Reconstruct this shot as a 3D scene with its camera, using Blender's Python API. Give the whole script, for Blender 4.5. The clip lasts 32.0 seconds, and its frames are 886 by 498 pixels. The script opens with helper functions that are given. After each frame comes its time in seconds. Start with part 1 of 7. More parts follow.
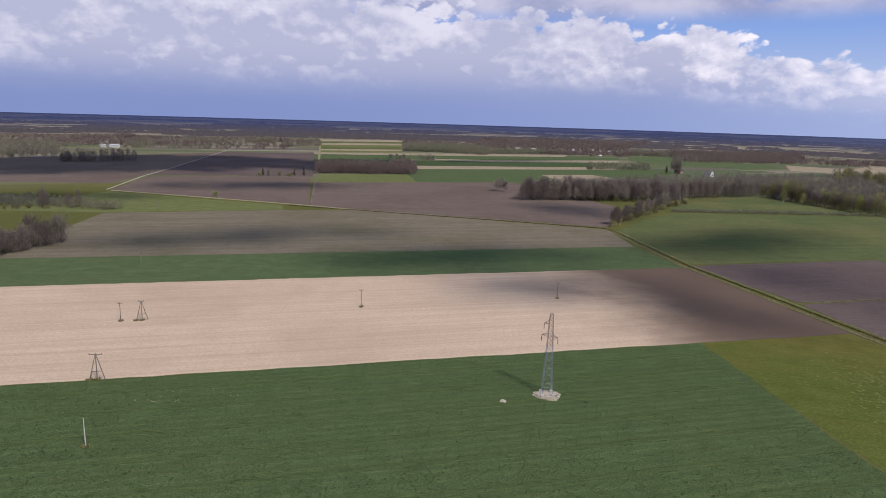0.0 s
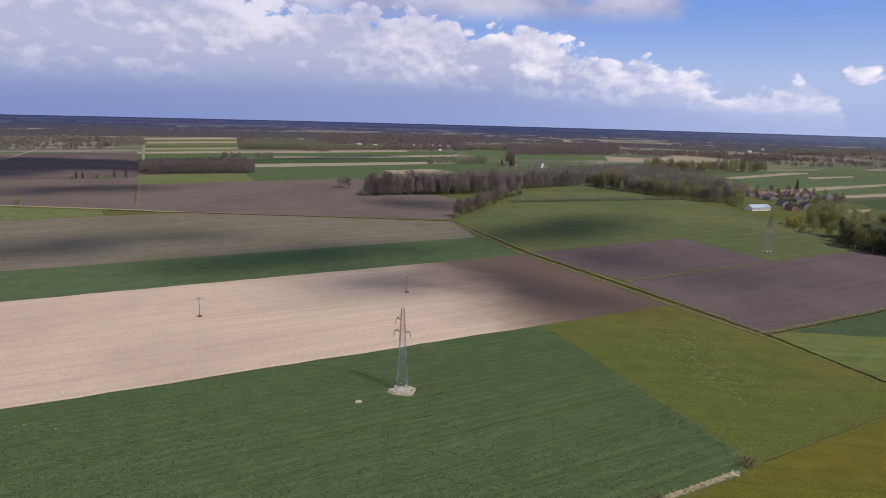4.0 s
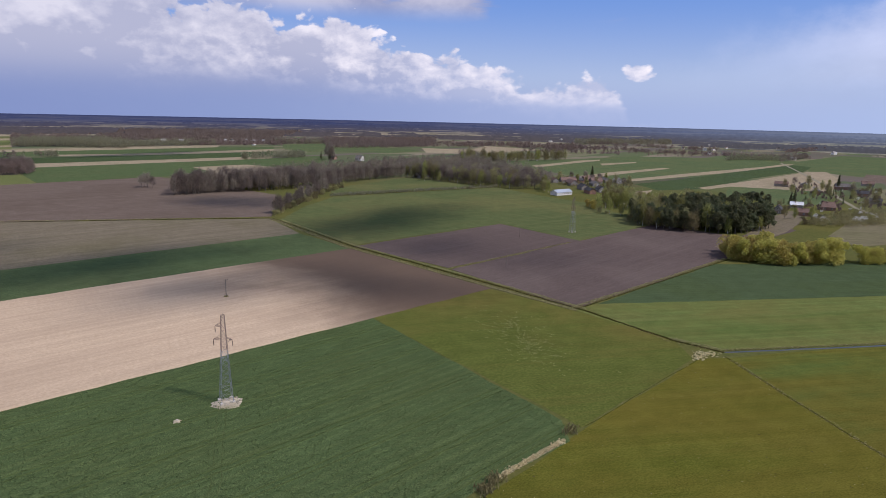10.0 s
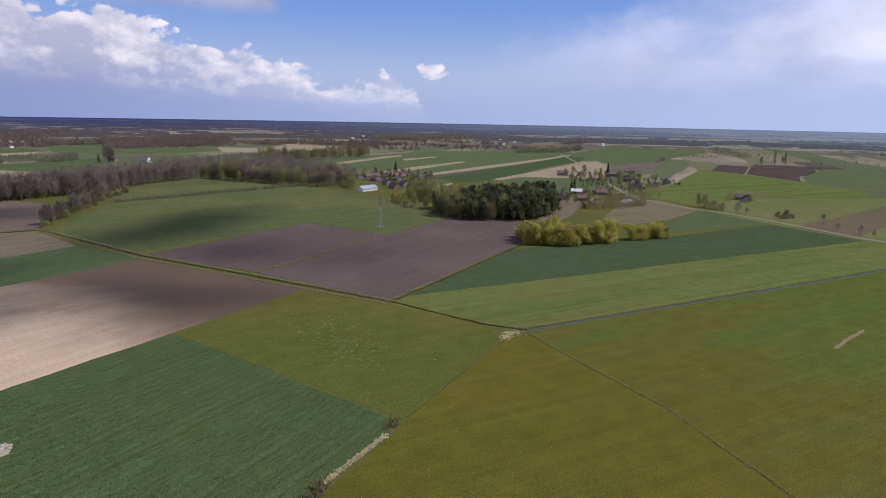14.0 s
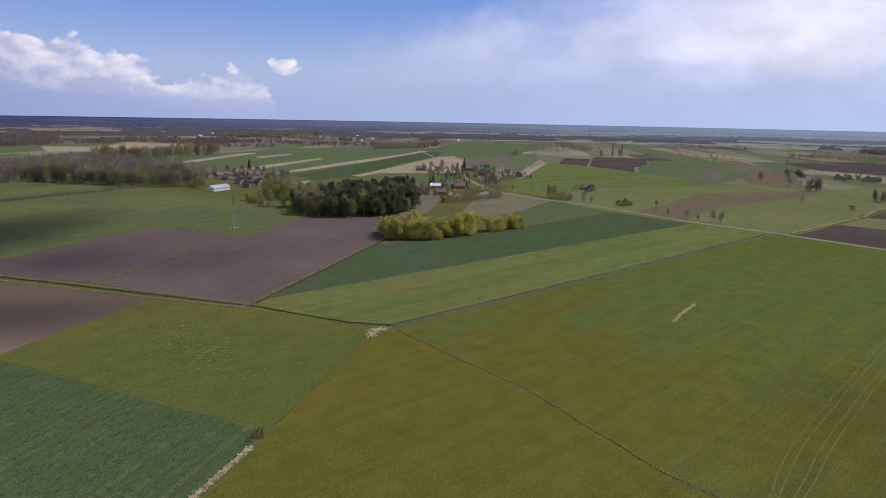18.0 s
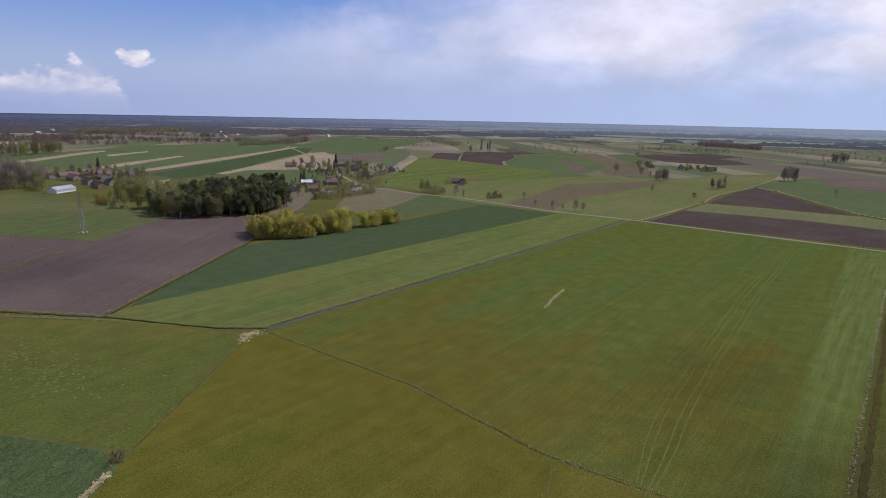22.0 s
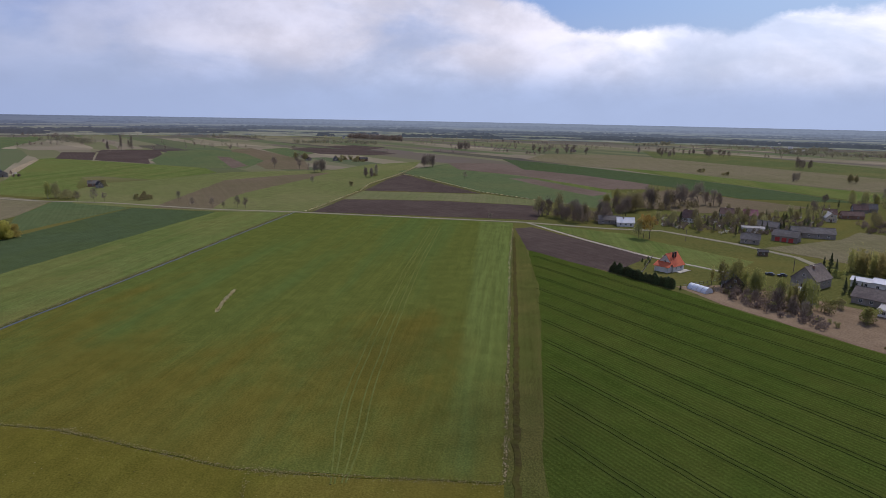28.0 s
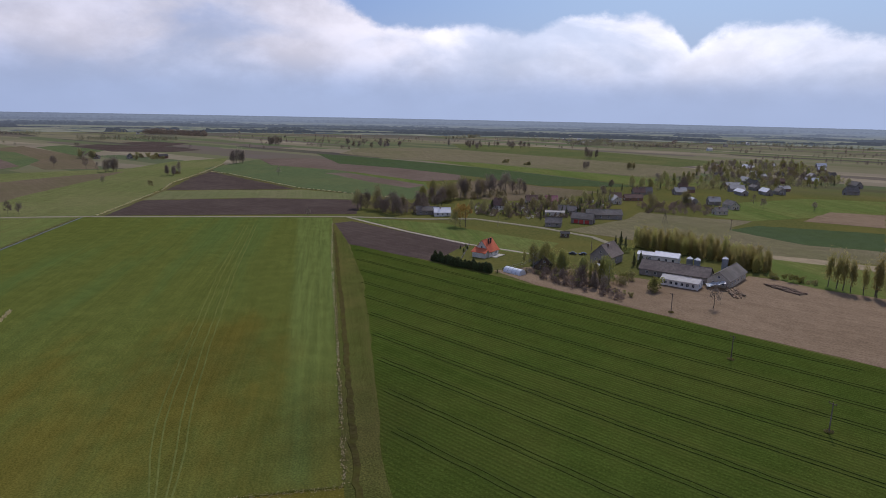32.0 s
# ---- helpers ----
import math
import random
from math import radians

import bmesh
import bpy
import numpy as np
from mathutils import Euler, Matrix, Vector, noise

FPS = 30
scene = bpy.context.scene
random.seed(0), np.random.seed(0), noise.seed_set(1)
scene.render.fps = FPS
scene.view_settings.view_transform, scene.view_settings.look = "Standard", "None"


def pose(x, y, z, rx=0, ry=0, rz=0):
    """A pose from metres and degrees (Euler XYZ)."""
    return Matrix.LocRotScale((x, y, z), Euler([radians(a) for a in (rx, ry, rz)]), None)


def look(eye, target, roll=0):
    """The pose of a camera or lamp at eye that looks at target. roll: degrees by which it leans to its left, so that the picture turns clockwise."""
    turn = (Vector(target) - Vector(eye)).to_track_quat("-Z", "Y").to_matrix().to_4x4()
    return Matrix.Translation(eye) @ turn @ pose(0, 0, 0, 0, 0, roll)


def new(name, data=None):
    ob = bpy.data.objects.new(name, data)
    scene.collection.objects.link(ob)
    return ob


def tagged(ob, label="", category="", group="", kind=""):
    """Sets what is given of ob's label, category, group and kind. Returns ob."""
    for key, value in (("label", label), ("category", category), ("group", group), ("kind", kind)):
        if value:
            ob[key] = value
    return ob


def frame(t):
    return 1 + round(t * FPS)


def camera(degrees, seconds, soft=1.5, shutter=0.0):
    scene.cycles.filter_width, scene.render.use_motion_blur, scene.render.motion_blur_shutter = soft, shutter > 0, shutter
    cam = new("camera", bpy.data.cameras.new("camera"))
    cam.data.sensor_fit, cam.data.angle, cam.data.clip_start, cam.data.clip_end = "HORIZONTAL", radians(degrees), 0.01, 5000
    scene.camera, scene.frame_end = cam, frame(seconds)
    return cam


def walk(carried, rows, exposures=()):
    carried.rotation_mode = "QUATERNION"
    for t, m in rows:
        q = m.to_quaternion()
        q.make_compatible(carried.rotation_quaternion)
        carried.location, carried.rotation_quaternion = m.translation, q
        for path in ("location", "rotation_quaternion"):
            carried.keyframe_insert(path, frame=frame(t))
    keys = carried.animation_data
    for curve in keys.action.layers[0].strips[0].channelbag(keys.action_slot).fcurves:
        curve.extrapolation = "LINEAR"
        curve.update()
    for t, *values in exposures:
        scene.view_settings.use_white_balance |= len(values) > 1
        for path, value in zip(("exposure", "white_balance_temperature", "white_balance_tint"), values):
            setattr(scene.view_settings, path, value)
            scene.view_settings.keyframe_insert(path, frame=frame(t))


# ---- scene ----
# The camera: a drone that turns to its right over open farmland and drifts a little in the wind.
cam = camera(70.2, 32.0, soft=0.8)
PATH = [
    (0.0, 0.00, 0.00, 75.00, 78.263, -1.715, 0.356),
    (0.5, 0.00, 0.44, 74.93, 78.247, -1.707, -0.691),
    (1.0, 0.02, 0.86, 74.86, 78.233, -1.677, -2.406),
    (1.5, 0.04, 1.28, 74.79, 78.241, -1.614, -4.418),
    (2.0, 0.06, 1.70, 74.71, 78.263, -1.570, -6.753),
    (2.5, 0.10, 2.10, 74.64, 78.277, -1.554, -8.712),
    (3.0, 0.14, 2.50, 74.56, 78.292, -1.529, -10.591),
    (3.5, 0.19, 2.89, 74.49, 78.308, -1.501, -12.266),
    (5.5, 0.48, 4.38, 74.17, 78.233, -1.418, -18.149),
    (6.0, 0.57, 4.73, 74.09, 78.211, -1.424, -19.396),
    (6.5, 0.67, 5.08, 74.00, 78.191, -1.427, -20.465),
    (7.0, 0.78, 5.42, 73.92, 78.171, -1.411, -21.608),
    (7.5, 0.89, 5.75, 73.83, 78.155, -1.396, -22.834),
    (8.0, 1.01, 6.07, 73.75, 78.149, -1.401, -24.193),
    (8.5, 1.14, 6.39, 73.66, 78.148, -1.402, -25.461),
    (9.0, 1.28, 6.70, 73.57, 78.141, -1.388, -26.800),
    (9.5, 1.43, 7.00, 73.48, 78.127, -1.355, -28.202),
    (10.0, 1.58, 7.29, 73.39, 78.124, -1.309, -30.026),
    (10.5, 1.74, 7.58, 73.30, 78.140, -1.266, -32.137),
    (11.0, 1.91, 7.86, 73.20, 78.161, -1.236, -34.265),
    (11.5, 2.09, 8.13, 73.11, 78.185, -1.207, -36.676),
    (12.0, 2.28, 8.39, 73.01, 78.218, -1.152, -39.352),
    (12.5, 2.47, 8.65, 72.92, 78.231, -1.103, -41.669),
    (13.0, 2.67, 8.90, 72.82, 78.227, -1.082, -43.716),
    (13.5, 2.88, 9.14, 72.72, 78.237, -1.062, -45.490),
    (14.0, 3.10, 9.38, 72.62, 78.237, -1.045, -47.627),
    (14.5, 3.33, 9.60, 72.52, 78.215, -1.036, -49.438),
    (15.0, 3.56, 9.82, 72.42, 78.204, -1.051, -51.253),
    (15.5, 3.80, 10.04, 72.32, 78.205, -1.119, -52.860),
    (17.5, 4.84, 10.81, 71.90, 78.166, -1.014, -58.787),
    (18.0, 5.12, 10.98, 71.79, 78.153, -1.059, -60.335),
    (18.5, 5.41, 11.15, 71.68, 78.123, -1.107, -61.539),
    (19.0, 5.71, 11.31, 71.57, 78.092, -1.155, -62.855),
    (19.5, 6.01, 11.46, 71.46, 78.081, -1.157, -64.206),
    (20.0, 6.32, 11.61, 71.34, 78.073, -1.129, -65.552),
    (20.5, 6.64, 11.74, 71.23, 78.058, -1.127, -66.785),
    (21.0, 6.97, 11.87, 71.11, 78.037, -1.142, -68.314),
    (21.5, 7.31, 12.00, 71.00, 78.012, -1.144, -69.773),
    (22.0, 7.65, 12.11, 70.88, 77.992, -1.122, -71.819),
    (22.5, 8.00, 12.22, 70.76, 77.978, -1.094, -73.620),
    (23.0, 8.36, 12.32, 70.64, 77.974, -1.074, -75.367),
    (23.5, 8.73, 12.41, 70.52, 77.966, -1.110, -77.483),
    (24.0, 9.10, 12.50, 70.40, 77.944, -1.176, -79.467),
    (24.5, 9.49, 12.58, 70.28, 77.950, -1.150, -81.709),
    (25.0, 9.88, 12.65, 70.16, 77.983, -1.062, -84.216),
    (25.5, 10.28, 12.71, 70.03, 78.001, -0.983, -87.180),
    (27.5, 11.95, 12.89, 69.52, 78.132, -1.010, -99.368),
    (28.0, 12.39, 12.91, 69.39, 78.099, -1.078, -102.043),
    (28.5, 12.84, 12.93, 69.26, 78.090, -1.054, -104.370),
    (29.0, 13.29, 12.94, 69.13, 78.082, -1.060, -106.759),
    (29.5, 13.75, 12.94, 68.99, 78.068, -1.096, -109.144),
    (30.0, 14.22, 12.94, 68.86, 78.053, -1.110, -111.606),
    (30.5, 14.70, 12.93, 68.72, 78.040, -1.124, -113.734),
    (31.0, 15.19, 12.91, 68.59, 78.023, -1.136, -115.487),
    (31.5, 15.68, 12.88, 68.45, 77.986, -1.139, -117.039),
    (32.0, 16.18, 12.85, 68.31, 77.933, -1.148, -118.684),
]
walk(cam, [(r[0], pose(*r[1:])) for r in PATH], [(t, stops, 6200, 18) for t, stops in ((0.0, -0.03), (13.0, -0.08), (19.0, -0.12), (23.0, -0.2), (25.5, -0.25), (28.0, -0.35), (32.0, -0.42))])

# ---- world, sun ----
SUN_AZ = radians(142.0)      # from +y, clockwise
SUN_EL = radians(48.0)
TO_SUN = Vector((math.sin(SUN_AZ) * math.cos(SUN_EL), math.cos(SUN_AZ) * math.cos(SUN_EL), math.sin(SUN_EL)))


class Nodes:
    """A short way to write node trees."""

    def __init__(self, tree):
        self.tree = tree
        tree.nodes.clear()

    def node(self, kind, values=None, **settings):
        n = self.tree.nodes.new(kind)
        for key, value in settings.items():
            setattr(n, key, value)
        for key, value in (values or {}).items():
            self.put(n.inputs[key], value)
        return n

    def put(self, socket, value):
        if isinstance(value, bpy.types.NodeSocket):
            self.tree.links.new(value, socket)
        elif isinstance(value, (tuple, list)) and len(value) == 3 and socket.type == "RGBA":
            socket.default_value = (*value, 1)
        else:
            socket.default_value = value

    def math(self, op, a, b=0.0, c=0.0, clamp=False):
        return self.node("ShaderNodeMath", {0: a, 1: b, 2: c}, operation=op, use_clamp=clamp).outputs[0]

    def vmath(self, op, a, b=(0, 0, 0)):
        n = self.node("ShaderNodeVectorMath", {0: a}, operation=op)
        if op == "SCALE":
            self.put(n.inputs["Scale"], b)
        else:
            self.put(n.inputs[1], b)
        return n.outputs[1] if op in ("DOT_PRODUCT", "LENGTH", "DISTANCE") else n.outputs[0]

    def ramp(self, fac, low, high, a=0.0, b=1.0, smooth=True):
        return self.node("ShaderNodeMapRange", {"Value": fac, "From Min": low, "From Max": high, "To Min": a, "To Max": b},
                         interpolation_type="SMOOTHSTEP" if smooth else "LINEAR").outputs[0]

    def mix(self, fac, a, b):
        n = self.node("ShaderNodeMix", data_type="RGBA")
        for i, v in ((0, fac), (6, a), (7, b)):
            self.put(n.inputs[i], v)
        return n.outputs[2]

    def noise(self, vector, scale, detail=4.0, rough=0.55, distort=0.0):
        return self.node("ShaderNodeTexNoise", {"Vector": vector, "Scale": scale, "Detail": detail, "Roughness": rough, "Distortion": distort}).outputs[0]

    def curve(self, fac, points):
        """A value that runs through the points (place 0..1, value 0..1)."""
        n = self.node("ShaderNodeValToRGB", {"Fac": fac})
        ramp = n.color_ramp
        ramp.interpolation = "B_SPLINE" if len(points) > 9 else "EASE"
        while len(ramp.elements) > 1:
            ramp.elements.remove(ramp.elements[-1])
        ramp.elements[0].position = points[0][0]
        ramp.elements[0].color = (points[0][1],) * 3 + (1,)
        for p, v in points[1:]:
            ramp.elements.new(p).color = (v, v, v, 1)
        return n.outputs[0]


def build_sky():
    world = bpy.data.worlds.new("sky")
    scene.world = world
    world.use_nodes = True
    k = Nodes(world.node_tree)
    way = k.node("ShaderNodeTexCoord").outputs["Generated"]
    xyz = k.node("ShaderNodeSeparateXYZ", {0: way}).outputs
    el = k.math("MULTIPLY", k.math("ARCSINE", xyz[2]), 57.2958)                    # degrees
    az = k.math("MULTIPLY", k.math("ARCTAN2", xyz[0], xyz[1]), 57.2958)            # degrees, clockwise
    place = k.ramp(az, -180.0, 180.0, smooth=False)
    sky = k.node("ShaderNodeTexSky", sky_type="NISHITA", sun_disc=False, sun_elevation=SUN_EL, sun_rotation=SUN_AZ,
                 air_density=1.0, dust_density=1.2, ozone_density=2.0).outputs[0]
    blue = k.mix(0.8, sky, k.mix(k.ramp(el, 1.0, 11.0), (5.6, 6.9, 9.4), k.mix(k.ramp(az, 85.0, 140.0), (1.9, 3.9, 8.9), (6.0, 8.6, 12.0))))

    q = k.vmath("MULTIPLY", way, (1.0, 1.0, 1.5))
    wob = k.node("ShaderNodeTexNoise", {"Vector": q, "Scale": 22.0, "Detail": 5.0, "Roughness": 0.6}).outputs[1]
    q2 = k.vmath("ADD", q, k.vmath("SCALE", k.vmath("SUBTRACT", wob, (0.5, 0.5, 0.5)), 0.022))
    step = (0.004, -0.005, 0.013)                                                  # a step towards the sun
    puff = k.noise(q2, 13.0, 10.0, 0.58)
    puff_up = k.noise(k.vmath("ADD", q2, step), 13.0, 10.0, 0.58)
    cell = k.node("ShaderNodeTexVoronoi", {"Vector": q2, "Scale": 34.0, "Smoothness": 0.7, "Detail": 2.0}, feature="SMOOTH_F1").outputs["Distance"]
    big = k.noise(q, 3.6, 3.0, 0.5)
    mass = k.noise(k.vmath("MULTIPLY", way, (1.0, 1.0, 2.0)), 7.5, 6.0, 0.55)
    relief = k.math("MULTIPLY", k.math("SUBTRACT", puff, puff_up), 3.4)

    # height of the cumulus bank over the compass, in degrees
    top = k.math("MULTIPLY", k.curve(place, [(0.0, 0.3), (0.25, 0.5), (0.36, 0.75), (0.40, 0.70), (0.47, 0.64), (0.50, 0.53), (0.52, 0.53), (0.533, 0.52), (0.556, 0.48), (0.567, 0.42), (0.575, 0.36), (0.586, 0.35),
                                            (0.594, 0.27), (0.60, 0.21), (0.607, 0.20), (0.613, 0.14), (0.6165, 0.23), (0.622, 0.245), (0.6255, 0.16), (0.630, 0.0), (0.65, 0.0)]), 20.0)
    swing = k.ramp(top, 2.0, 9.0, 0.48, 1.0)
    edge = k.math("ADD", k.math("SUBTRACT", top, el), k.math("MULTIPLY", k.math("SUBTRACT", puff, 0.5), k.math("MULTIPLY", swing, 6.5)))
    edge = k.math("ADD", edge, k.math("MULTIPLY", k.math("SUBTRACT", big, 0.5), k.math("MULTIPLY", swing, 3.0)))
    edge = k.math("SUBTRACT", edge, k.math("MULTIPLY", cell, k.math("MULTIPLY", swing, 2.4)))
    bank = k.ramp(edge, -0.25, 0.55)
    lit = k.math("ADD", relief, k.math("MULTIPLY", k.math("SUBTRACT", mass, 0.5), 3.3))
    lit = k.math("SUBTRACT", lit, k.math("MULTIPLY", k.math("SUBTRACT", cell, 0.35), 0.55))
    lit = k.math("ADD", lit, k.ramp(edge, 3.0, 0.1, 0.44, 0.80), clamp=True)
    lit = k.math("MULTIPLY", lit, k.ramp(k.math("ADD", el, k.ramp(az, 12.0, 42.0, 0.0, 3.0)), 1.8, 5.0, 0.06, 1.0))
    base = k.mix(k.ramp(el, 0.0, 6.0), (3.1, 3.85, 6.3), (5.5, 5.8, 7.3))
    heap = k.mix(lit, k.mix(k.ramp(az, 15.0, 40.0), base, (6.0, 6.6, 8.4)), k.mix(k.ramp(az, 5.0, 30.0), (8.7, 8.7, 9.5), (11.4, 11.0, 11.2)))

    # one small heap apart from the bank
    apart = k.vmath("DISTANCE", k.vmath("MULTIPLY", way, (1.0, 1.0, 1.9)), (0.724, 0.690, 0.128))
    lone = k.ramp(k.math("ADD", apart, k.math("ADD", k.math("MULTIPLY", cell, 0.026), k.math("MULTIPLY", k.math("SUBTRACT", puff, 0.5), 0.050))), 0.047, 0.038)
    bank = k.math("MAXIMUM", bank, lone)

    # grey scud high over the bank
    scud = k.ramp(k.math("ADD", k.noise(k.vmath("MULTIPLY", way, (1.0, 1.0, 4.0)), 4.6, 7.0, 0.52), k.ramp(az, 22.0, 60.0, 0.10, -0.16)), 0.50, 0.60)
    scud = k.math("MULTIPLY", scud, k.ramp(el, 7.6, 9.6))
    scud = k.math("MULTIPLY", scud, k.ramp(az, 55.0, 40.0))
    scud_colour = k.mix(k.ramp(k.noise(q2, 9.0, 6.0), 0.35, 0.7), (4.0, 4.3, 6.0), (7.4, 7.3, 8.1))

    # the pale veil and soft heaps on the sunny side
    soft = k.noise(k.vmath("MULTIPLY", way, (1.0, 1.0, 2.8)), 4.0, 8.0, 0.5, 0.4)
    veil = k.curve(place, [(0.60, 0.0), (0.645, 0.10), (0.69, 0.42), (0.75, 0.90), (0.82, 0.95), (0.90, 0.75), (1.0, 0.35)])
    veil = k.math("MULTIPLY", veil, k.ramp(soft, 0.30, 0.52, 0.55, 1.0))
    veil_top = k.math("MULTIPLY", k.curve(place, [(0.60, 0.16), (0.64, 0.26), (0.655, 0.34), (0.675, 0.45), (0.70, 0.62), (0.75, 0.78), (0.785, 0.62), (0.806, 0.43), (0.818, 0.36), (0.845, 0.39), (0.851, 0.33), (0.860, 0.44), (0.874, 0.41), (0.883, 0.39),
                                                 (0.8865, 0.20), (0.892, 0.39), (0.91, 0.37), (0.918, 0.31), (0.93, 0.26), (0.96, 0.5)]), 20.0)
    veil_edge = k.math("ADD", k.math("SUBTRACT", veil_top, el), k.math("MULTIPLY", k.math("SUBTRACT", k.math("ADD", k.math("MULTIPLY", puff, 0.55), k.math("MULTIPLY", k.noise(q2, 6.0, 10.0, 0.62), 0.45)), 0.5), k.ramp(az, 85.0, 108.0, 9.0, 5.0)))
    crisp = k.ramp(az, 90.0, 112.0)
    veil = k.math("MULTIPLY", veil, k.ramp(veil_edge, k.math("MULTIPLY_ADD", crisp, 0.9, -1.2), k.math("MULTIPLY_ADD", crisp, -1.7, 2.4)))
    veil_colour = k.mix(k.math("MULTIPLY", k.ramp(el, 1.2, 6.2), k.ramp(soft, 0.30, 0.66, 0.55, 1.0)), k.mix(k.ramp(az, 60.0, 100.0), (4.9, 6.0, 9.2), (6.1, 7.6, 10.5)), k.mix(k.ramp(az, 104.0, 130.0), (11.4, 11.2, 11.9), (19.8, 19.4, 19.4)))
    veil_colour = k.vmath("SCALE", veil_colour, k.ramp(k.math("ADD", k.math("MULTIPLY", mass, 0.6), k.math("MULTIPLY", puff, 0.4)), 0.36, 0.64, 0.86, 1.12))

    # rain haze low under the clouds
    low = k.math("MULTIPLY", k.ramp(el, 4.0, 0.3), k.math("MULTIPLY_ADD", k.math("MULTIPLY", bank, k.math("MULTIPLY", k.ramp(az, 18.0, 36.0), k.ramp(el, 0.9, 2.2))), -0.7, 0.85))
    colour = k.mix(k.math("MULTIPLY", scud, 0.9), blue, scud_colour)
    colour = k.mix(veil, colour, veil_colour)
    colour = k.mix(bank, colour, heap)
    colour = k.mix(low, colour, k.mix(k.ramp(az, -25.0, 110.0), (2.55, 3.35, 6.1), (5.8, 7.2, 9.9)))
    out = k.node("ShaderNodeOutputWorld")
    k.put(out.inputs[0], k.node("ShaderNodeBackground", {"Color": colour, "Strength": 0.088}).outputs[0])


build_sky()
sun = new("sun", bpy.data.lights.new("sun", "SUN"))
sun.data.energy, sun.data.angle, sun.data.color = 3.6, radians(0.9), (1.0, 0.94, 0.85)
sun.matrix_world = look(TO_SUN * 1000, (0, 0, 0))

# ---- materials ----


def surface(name, colours, scale=1.0, rough=0.9, bump=0.0, bump_scale=None, metal=0.0, per_object=0.0, detail=5.0):
    """A plain surface whose colour wanders between two or three tones at two scales."""
    m = bpy.data.materials.new(name)
    m.use_nodes = True
    k = Nodes(m.node_tree)
    p = k.node("ShaderNodeNewGeometry").outputs["Position"]
    n1 = k.noise(p, scale, detail, 0.6)
    n2 = k.noise(p, scale * 0.17, 3.0)
    c = k.mix(k.ramp(n1, 0.3, 0.7), colours[0], colours[1])
    c = k.mix(k.ramp(n2, 0.42, 0.68, 0.0, 0.7), c, colours[-1])
    if per_object:
        r = k.node("ShaderNodeObjectInfo").outputs["Random"]
        c = k.mix(per_object, c, k.node("ShaderNodeHueSaturation", {"Hue": k.ramp(r, 0, 1, 0.47, 0.53, False), "Value": k.ramp(r, 0, 1, 0.55, 1.5, False), "Color": c}).outputs[0])
    b = k.node("ShaderNodeBsdfPrincipled", {"Base Color": c, "Roughness": k.ramp(n1, 0.2, 0.8, rough - 0.08, min(rough + 0.08, 1)), "Metallic": metal, "Specular IOR Level": 0.0 if rough >= 0.9 else (0.12 if rough > 0.6 else 0.5)})
    if bump:
        h = k.noise(p, bump_scale or scale * 3, 4.0, 0.65)
        k.put(b.inputs["Normal"], k.node("ShaderNodeBump", {"Height": h, "Strength": 0.7, "Distance": bump}).outputs[0])
    k.put(k.node("ShaderNodeOutputMaterial").inputs[0], b.outputs[0])
    return m


